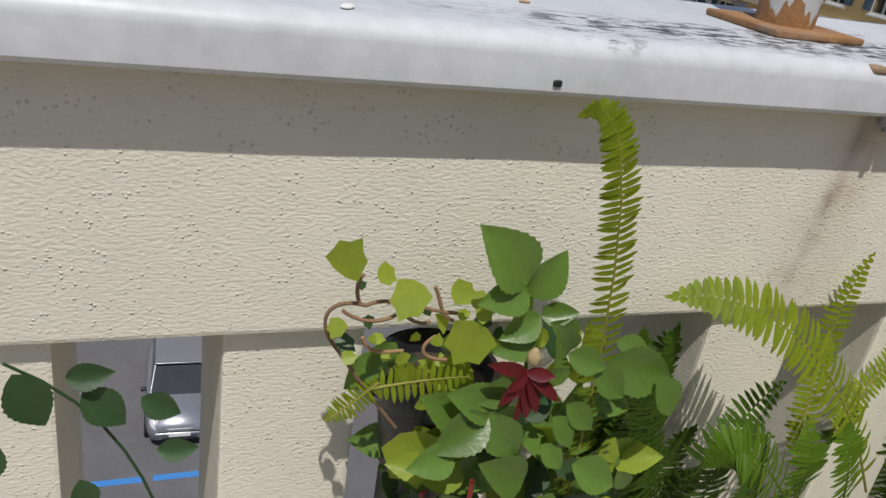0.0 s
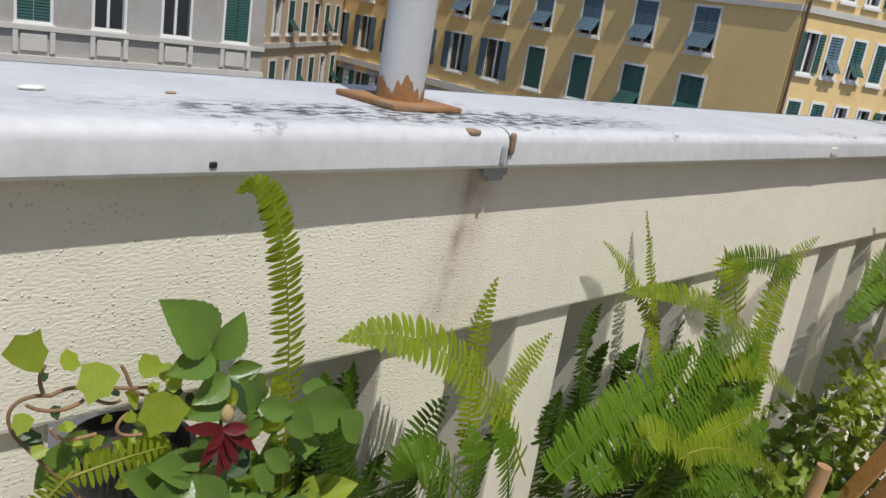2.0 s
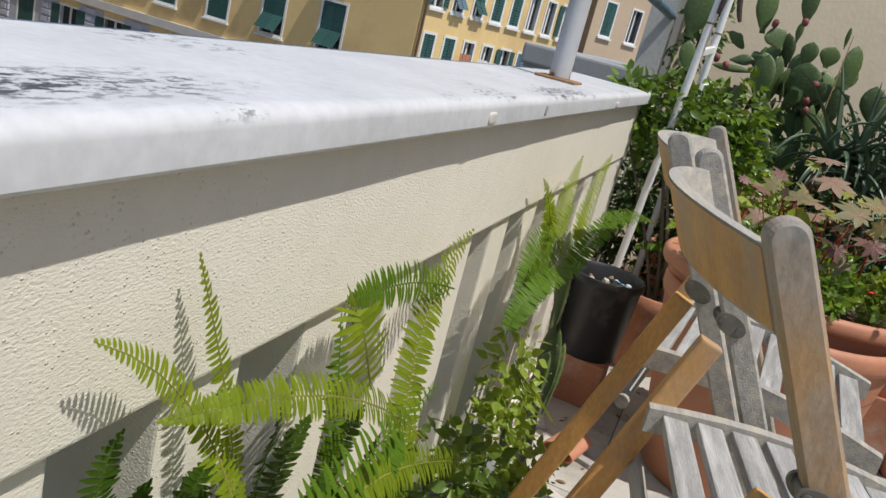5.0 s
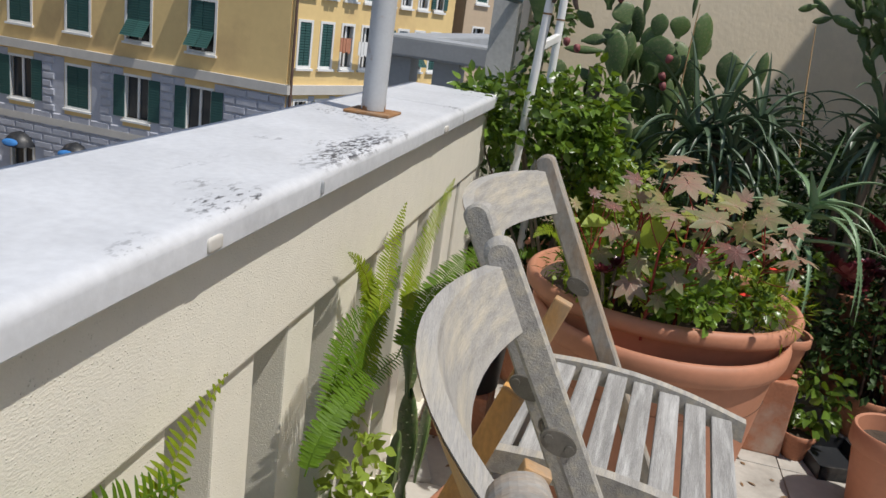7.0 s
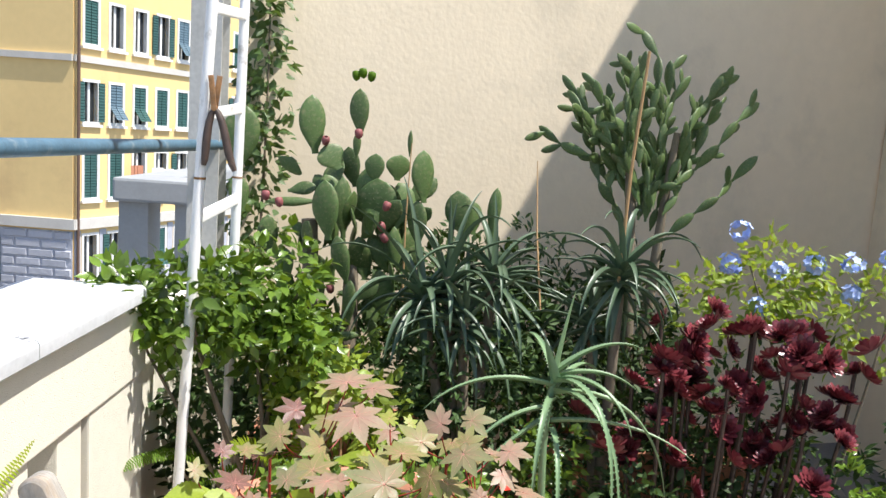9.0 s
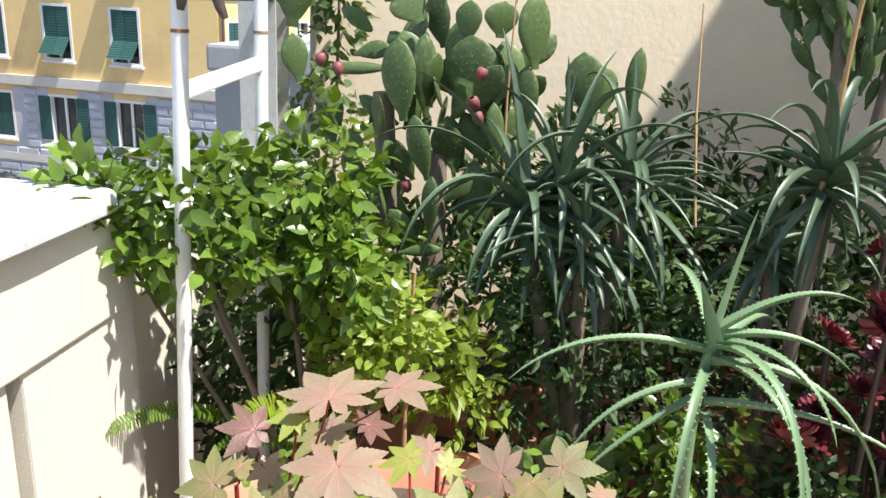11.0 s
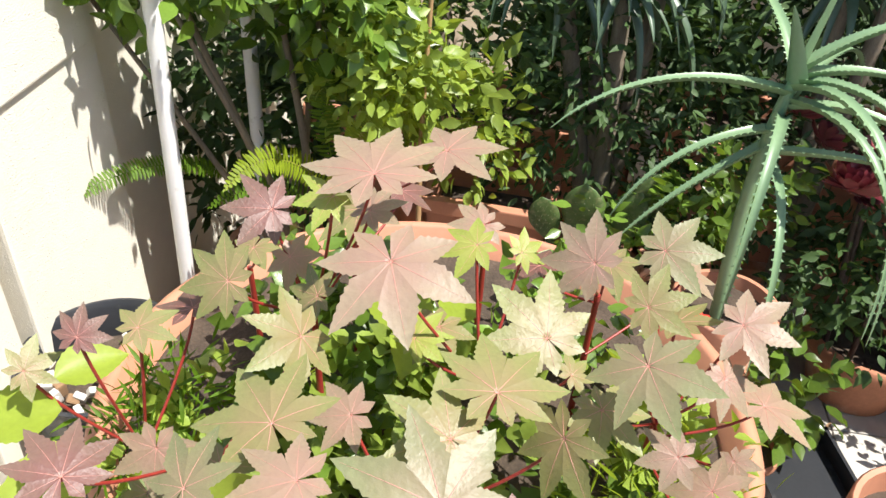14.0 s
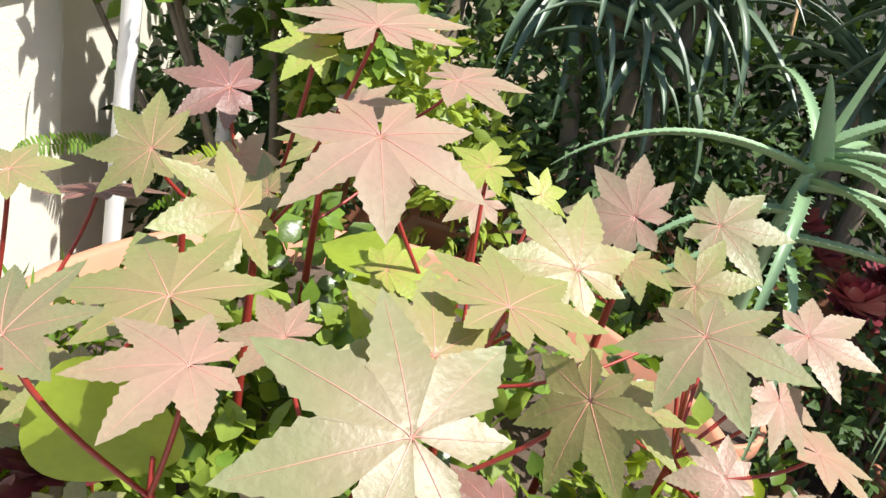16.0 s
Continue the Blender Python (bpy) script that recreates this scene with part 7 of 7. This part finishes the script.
for i, (drop, d, ln, wd, sag) in enumerate(((0.0, (-0.05, -0.12, 1), 0.24, 0.030, 0.5), (0.0, (0.1, -0.8, 0.7), 0.28, 0.030, 1.2), (0.01, (0, -1, 0.3), 0.27, 0.029, 1.2), (0.02, (-0.6, -0.8, 0.4), 0.30, 0.028, 2.2), (0.04, (-0.2, 1, 0.30), 0.40, 0.028, 1.2),
                                       (0.10, (-0.3, 0.9, 0.0), 0.32, 0.024, 1.5), (0.02, (-0.15, 0.30, 0.95), 0.13, 0.046, 0.2), (0.03, (-0.6, -0.3, 0.4), 0.50, 0.026, 4.6), (0.05, (-0.7, -0.5, 0.3), 0.48, 0.024, 4.2), (0.08, (-0.5, 0.15, 0.3), 0.44, 0.024, 4.6),
                                       (0.06, (-0.2, -0.9, 0.3), 0.52, 0.026, 3.4), (0.14, (-0.2, -1, 0.2), 0.42, 0.024, 0.9), (0.12, (-0.2, 0.75, -0.45), 0.30, 0.024, 0.5), (0.16, (-0.6, 0.0, 0.2), 0.42, 0.02, 4.4), (0.02, (0.7, 0.2, 0.7), 0.30, 0.028, 1.6), (0.05, (0.6, -0.5, 0.5), 0.34, 0.028, 2.0))):
    put("leaf", aloe_leaf(head - po - Vector((0, 0, drop)), d, ln * 0.97, wd * 0.8, sag, True, i), ALOE_LIGHT, pale)
for (p0, p1, lab) in (((5.02, -0.42, 0.9), (5.16, -0.39, 1.37), "dry brown aloe flower stalk"), ((5.25, 0.03, 0.85), (5.26, 0.03, 1.40), "dry brown aloe flower stalk"), ((4.97, -0.65, 1.0), (4.95, -0.67, 1.72), "brown cane tied upright among aloes"), ((4.80, 0.17, 0.25), (4.815, 0.165, 0.80), "brown bamboo cane in a window box")):
    st = put("dry_stalk", tube([p0, Vector(p0).lerp(Vector(p1), 0.5) + Vector((0.004, 0.006, 0)), p1], [0.0035, 0.003, 0.0018] if "dry" in lab else [0.006, 0.005, 0.0045], 7), CANE)
    tagged(st, lab, "stalk", "stalks and canes")


# prickly pears
def pad_shape(seed=0):
    """A flat, egg-shaped cactus joint, 1 long, with its foot at the origin, in the xz plane."""
    rr = random.Random(seed)
    v, f, n, m = [], [], 12, 16
    for i in range(n + 1):
        t = i / n
        w = (math.sin(math.pi * t ** 1.3) ** 0.66) * 0.28 if 0 < t < 1 else 0.004
        w = max(w, 0.07 * (1 - t)) + 0.002
        for k in range(m):
            a = math.tau * k / m
            v.append((math.cos(a) * w + 0.03 * math.sin(3 * t) * rr.uniform(0.8, 1.2), math.sin(a) * w * 0.20, t))
    for i in range(n):
        f += [(i * m + k, i * m + (k + 1) % m, i * m + m + (k + 1) % m, i * m + m + k) for k in range(m)]
    f += [tuple(range(m - 1, -1, -1)), tuple(n * m + k for k in range(m))]
    dots = []
    for s in (-1, 1):
        for r in range(2, 10):
            t = r / 11
            w = (math.sin(math.pi * t ** 1.3) ** 0.66) * 0.28
            for c in range(-2, 3):
                x = (c + 0.5 * (r % 2)) * 0.115
                if abs(x) < w * 0.88:
                    y = s * 0.20 * math.sqrt(max(0, w * w - x * x))
                    dots.append(([(x - 0.007, y, t), (x + 0.007, y, t), (x, y, t + 0.009), (x, y + s * 0.02, t + 0.004)], [(0, 1, 3), (1, 2, 3), (2, 0, 3)]))
    return (v, f), join(*dots)


pad_meshes = []
for q in range(4):
    s, d = pad_shape(q)
    pad_meshes.append((mesh_of("pad", *s, PAD), mesh_of("spines", *d, AREOLE, smooth=False)))


def add_pad(cactus, p, length, lean, yaw, face, kind, widen=1.0):
    """A joint with its foot at p: lean from upright in its own plane, yaw of the plane, face tilt out of it."""
    a, b = pad_meshes[kind % 4]
    o = new("pad", a)
    o.parent = cactus
    o.matrix_basis = pose(*p, 0, 0, yaw) @ pose(0, 0, 0, face, lean, 0) @ Matrix.Diagonal((length * widen, length, length, 1))
    s = tagged(new("spines", b), kind="stuff")
    s.parent = o
    return o.matrix_basis @ Vector((0, 0, 0.98))


def pad_at(cactus, foot, tip, width):
    """A joint from its foot to its tip, with a given width, its face turned a little from the sun's side."""
    a, b = pad_meshes[int(foot[2] * 100) % 4]
    o, z = new("pad", a), (Vector(tip) - Vector(foot)) * 1.04
    o.parent = cactus
    n = Vector((-1, rnd(-0.5, 0.5), rnd(-0.2, 0.4)))
    x = n.cross(z).normalized()
    m = Matrix((x * width / 0.55, z.normalized().cross(x) * max(z.length, 0.1), z)).transposed().to_4x4()
    m.translation = Vector(foot) - z * 0.11 - cactus.location
    o.matrix_basis = m
    s = tagged(new("spines", b), kind="stuff")
    s.parent = o


opuntia = base("prickly_pear", "tall prickly pear cactus with flat green pads and fruit", "cactus", (5.36, 0.25, 0.0))
oo = Vector((5.36, 0.25, 0.0))
random.seed(41)
pad_at(opuntia, (5.50, 0.68, 1.28), (5.50, 0.65, 1.51), 0.136)
pad_at(opuntia, (5.40, 0.38, 1.36), (5.40, 0.40, 1.56), 0.095)
pad_at(opuntia, (5.40, 0.22, 1.43), (5.40, 0.23, 1.59), 0.069)
pad_at(opuntia, (5.40, 0.23, 1.34), (5.40, 0.23, 1.43), 0.029)
pad_at(opuntia, (5.26, 0.30, 1.07), (5.26, 0.32, 1.27), 0.095)
pad_at(opuntia, (5.24, 0.23, 0.92), (5.24, 0.27, 1.08), 0.067)
pad_at(opuntia, (5.22, 0.21, 0.78), (5.22, 0.21, 0.93), 0.051)
pad_at(opuntia, (5.20, 0.28, 0.58), (5.20, 0.27, 0.72), 0.051)
pad_at(opuntia, (5.38, 0.13, 1.09), (5.38, 0.15, 1.28), 0.149)
pad_at(opuntia, (5.40, 0.16, 1.26), (5.40, 0.16, 1.36), 0.072)
pad_at(opuntia, (5.42, 0.08, 1.27), (5.42, 0.07, 1.36), 0.092)
pad_at(opuntia, (5.36, -0.02, 1.21), (5.36, -0.01, 1.39), 0.087)
pad_at(opuntia, (5.38, 0.04, 1.36), (5.38, 0.04, 1.45), 0.019)
pad_at(opuntia, (5.36, -0.01, 1.05), (5.36, -0.00, 1.21), 0.071)
pad_at(opuntia, (5.36, 0.29, 1.30), (5.36, 0.34, 1.38), 0.100)
pad_at(opuntia, (5.40, 0.46, 1.20), (5.40, 0.36, 1.22), 0.049)
pad_at(opuntia, (5.36, 0.37, 1.17), (5.36, 0.55, 1.16), 0.035)
pad_at(opuntia, (5.40, 0.53, 0.97), (5.40, 0.54, 1.12), 0.075)
pad_at(opuntia, (5.42, 0.36, 1.02), (5.42, 0.47, 1.09), 0.049)
pad_at(opuntia, (5.36, 0.26, 1.07), (5.36, 0.27, 1.28), 0.071)
pad_at(opuntia, (5.42, 0.19, 1.11), (5.42, 0.22, 1.21), 0.115)
pad_at(opuntia, (5.36, 0.06, 0.96), (5.36, 0.08, 1.11), 0.051)
pad_at(opuntia, (5.42, 0.11, 0.94), (5.42, 0.17, 1.07), 0.066)
pad_at(opuntia, (5.42, -0.17, 1.09), (5.42, -0.14, 1.25), 0.102)
pad_at(opuntia, (5.46, -0.21, 1.09), (5.46, -0.20, 1.21), 0.084)
pad_at(opuntia, (5.46, -0.28, 1.09), (5.46, -0.29, 1.27), 0.050)
pad_at(opuntia, (5.18, 0.27, 0.72), (5.18, 0.16, 0.74), 0.032)
pad_at(opuntia, (5.20, 0.24, 0.64), (5.20, 0.14, 0.69), 0.033)
pad_at(opuntia, (5.10, -0.02, 0.48), (5.10, -0.01, 0.62), 0.045)
pad_at(opuntia, (5.46, 0.65, 1.12), (5.46, 0.67, 1.25), 0.074)
pad_at(opuntia, (5.42, 0.46, 1.31), (5.42, 0.49, 1.27), 0.099)
pad_at(opuntia, (5.46, 0.24, 1.24), (5.46, 0.27, 1.38), 0.077)
pad_at(opuntia, (5.40, 0.18, 0.91), (5.40, 0.21, 1.06), 0.082)
pad_at(opuntia, (5.36, 0.41, 0.81), (5.36, 0.36, 0.94), 0.064)
pad_at(opuntia, (5.42, 0.46, 0.89), (5.42, 0.49, 1.00), 0.066)
pad_at(opuntia, (5.36, 0.19, 0.83), (5.36, 0.11, 0.89), 0.055)
pad_at(opuntia, (5.42, 0.11, 0.82), (5.42, 0.13, 0.94), 0.059)
pad_at(opuntia, (5.30, 0.33, 0.89), (5.30, 0.40, 0.90), 0.047)
pad_at(opuntia, (5.32, 0.27, 0.71), (5.32, 0.35, 0.80), 0.063)
pad_at(opuntia, (5.36, 0.41, 0.66), (5.36, 0.45, 0.80), 0.071)
for i in range(44):
    add_pad(opuntia, (rnd(-0.04, 0.14), rnd(-0.26, 0.20), rnd(0.60, 1.10)), rnd(0.10, 0.16), rnd(-45, 45), random.choice((20, 45, 80, 90, 100, 150)), rnd(-25, 25), i, rnd(0.85, 1.05))
for i in range(26):
    add_pad(opuntia, (rnd(0.02, 0.12), rnd(-0.24, 0.10), rnd(0.98, 1.20)), rnd(0.10, 0.15), rnd(-50, 50), random.choice((15, 40, 70, 90, 110, 150)), rnd(-25, 25), i, rnd(0.85, 1.1))
put("trunk", tube(bezier((0.04, 0.0, 0.0), (0.04, 0.02, 0.3), (0.02, -0.04, 0.5), (0.04, -0.02, 0.95), 8), [0.045, 0.045, 0.042, 0.04, 0.04, 0.036, 0.034, 0.03, 0.026], 12), BARK, opuntia)
put("trunk", tube(bezier((0.05, 0.05, 0.2), (0.05, 0.12, 0.5), (0.05, 0.12, 0.8), (0.05, 0.14, 1.1), 8), [0.036] * 4 + [0.03] * 5, 12), BARK, opuntia)
for i, (y, z) in enumerate(((0.11, 1.16), (0.11, 1.09), (0.10, 1.05), (0.28, 0.86), (0.36, 0.64), (0.22, 1.40), (0.47, 1.15), (0.52, 1.17), (0.24, 1.6), (0.19, 1.6), (0.215, 1.61), (0.34, 1.37))):
    put("fruit", moved(lathe([(0.002, 0), (0.011, 0.006), (0.015, 0.02), (0.013, 0.033), (0.006, 0.036)], 12), pose(-0.10 if z < 1.3 else 0.0, y - oo.y, z, rnd(-20, 20), rnd(-30, 10), 0)), FRUIT if z < 1.5 else FERN, opuntia)
small_pads = base("prickly_pear", "young prickly pear pads among fern fronds", "cactus", (3.46, 0.60, FLOOR_Z + 0.2), "small prickly pears")
for i, (x, y, z, ln, lean, yaw) in enumerate(((0.0, 0, 0.30, 0.26, 8, 20), (0.08, 0.02, 0.22, 0.24, 25, 0), (-0.12, 0.0, 0.08, 0.24, -20, 15), (-0.02, -0.02, 0.06, 0.26, 6, 30), (-0.2, 0.0, 0.0, 0.2, -30, 10), (0.12, -0.02, 0.0, 0.22, 30, 20), (0.0, -0.01, -0.18, 0.26, 0, 20), (-0.2, -0.02, -0.2, 0.24, -10, 10))):
    add_pad(small_pads, (x, y, z), ln, lean, yaw, rnd(-10, 10), i)
low_pads = base("prickly_pear", "low prickly pear pads behind the planter", "cactus", (4.86, -0.20, 0.28), "small prickly pears")
for i, (x, y, z, ln, lean, yaw) in enumerate(((0, 0.02, 0, 0.16, 6, 80), (0.02, -0.05, 0.0, 0.14, -10, 60), (0.03, -0.12, 0.03, 0.15, 5, 90), (0.0, 0.09, 0.0, 0.12, 15, 85))):
    add_pad(low_pads, (x, y, z), ln, lean, yaw, rnd(-10, 10), i)

tree_cactus = base("tree_cactus", "tall branching cactus with many small dark joints", "cactus", (5.50, -0.88, 0.0))
to = Vector((5.50, -0.88, 0.0))
for pts, r in ((((0, 0, 0), (0.02, 0.04, 0.5), (-0.02, 0.06, 0.9), (0.0, 0.10, 1.35)), 0.032), (((0, 0, 0.6), (0.0, -0.03, 0.9), (0.0, -0.02, 1.1), (0.0, -0.06, 1.5)), 0.024)):
    put("trunk", tube(bezier(*pts, 10), [r * (1.05 - 0.05 * i) for i in range(11)], 10), BARK, tree_cactus)
random.seed(43)


def chain(start, lean, steps, length, spread):
    p = Vector(start)
    for k in range(steps):
        lean += rnd(-spread, spread)
        p2 = add_pad(tree_cactus, tuple(p), length * rnd(0.8, 1.15), lean, 90 + rnd(-50, 50), rnd(-16, 16), k, 0.56)
        if rnd(0, 1) < 0.75:
            add_pad(tree_cactus, tuple(p.lerp(p2, rnd(0.5, 0.95))), length * rnd(0.55, 0.9), lean + random.choice((-1, 1)) * rnd(30, 60), 90 + rnd(-60, 60), rnd(-20, 20), k + 1, 0.6)
        p = p2


# a lean to plus runs towards -y
for i in range(30):
    side = -1 + 2 * (i + 0.5) / 30
    start = (rnd(-0.06, 0.06), 0.04 - 0.10 * -side, rnd(1.10, 1.40))
    chain(start, side * 44 + 4, 4 if abs(side) > 0.55 else 5, 0.112, 24)


# maroon aeonium bush
aeo = base("aeonium", "bush of dark maroon aeonium rosettes on bare stems", "succulent", (4.95, -1.00, 0.05))
ao = Vector((4.95, -1.00, 0.05))
random.seed(47)
spots = [(-0.76, 0.83), (-0.89, 0.86), (-1.04, 0.90), (-1.16, 0.87), (-1.30, 0.88), (-1.37, 0.77), (-0.81, 0.72), (-0.97, 0.74), (-1.14, 0.74), (-1.28, 0.67), (-0.62, 0.56), (-0.78, 0.52), (-0.99, 0.60), (-1.14, 0.51), (-1.22, 0.59), (-1.20, 0.34), (-0.88, 0.68)]
for y, z in list(spots):
    for _ in range(5):
        spots.append((y + rnd(-0.10, 0.10), z + rnd(-0.09, 0.05)))
for i, (y, z) in enumerate(spots):
    x = 4.86 + rnd(-0.10, 0.16) - 0.10 * max(0, 0.8 - z)
    c = Vector((x, y, z)) - ao
    rosette(aeo, tuple(c), rnd(0.040, 0.062), AEON, 56, 500 + i, (rnd(-25, 25), rnd(-65, -10)))
    if i % 4 == 0:
        put("stem", tube(bezier((c.x * 0.4, c.y * 0.75, -0.1), (c.x * 0.4, c.y * 0.8, c.z * 0.4), (c.x, c.y, c.z * 0.6), c, 7), 0.0065, 7), DARKBROWN, aeo)
round_pot("wide clay pot of the maroon aeonium bush", (4.95, -1.08, FLOOR_Z), 0.20, 0.26)

# dry litter on the tiles
random.seed(53)
litter = put("leaf_litter", join(*[leaf((rnd(3.4, 5.4), rnd(-1.2, 0.68), FLOOR_Z + 0.002), (rnd(-1, 1), rnd(-1, 1), 0.05), (rnd(-0.2, 0.2), rnd(-0.2, 0.2), 1), rnd(0.01, 0.035), rnd(0.006, 0.016), (0.2, 1, 0.8, 0.05), 0.2, 0.1) for _ in range(260)]), LITTER)
tagged(litter, "dry brown leaves scattered on the tiles", "leaf litter", kind="stuff")

# ---- floor tiles ----
tile_mesh = mesh_of("tile", *box(-0.148, 0.148, -0.148, 0.148, -0.012, 0.0, 0.002), FLOOR, smooth=False)
for i in range(30):
    for j in range(11):
        x, y = X_WEST + 0.15 + 0.30 * i, 0.54 - 0.30 * j
        if 0.3 < x < 6.2:
            t = new("tile", tile_mesh)
            t.parent = floor
            t.location = (x, y, FLOOR_Z)
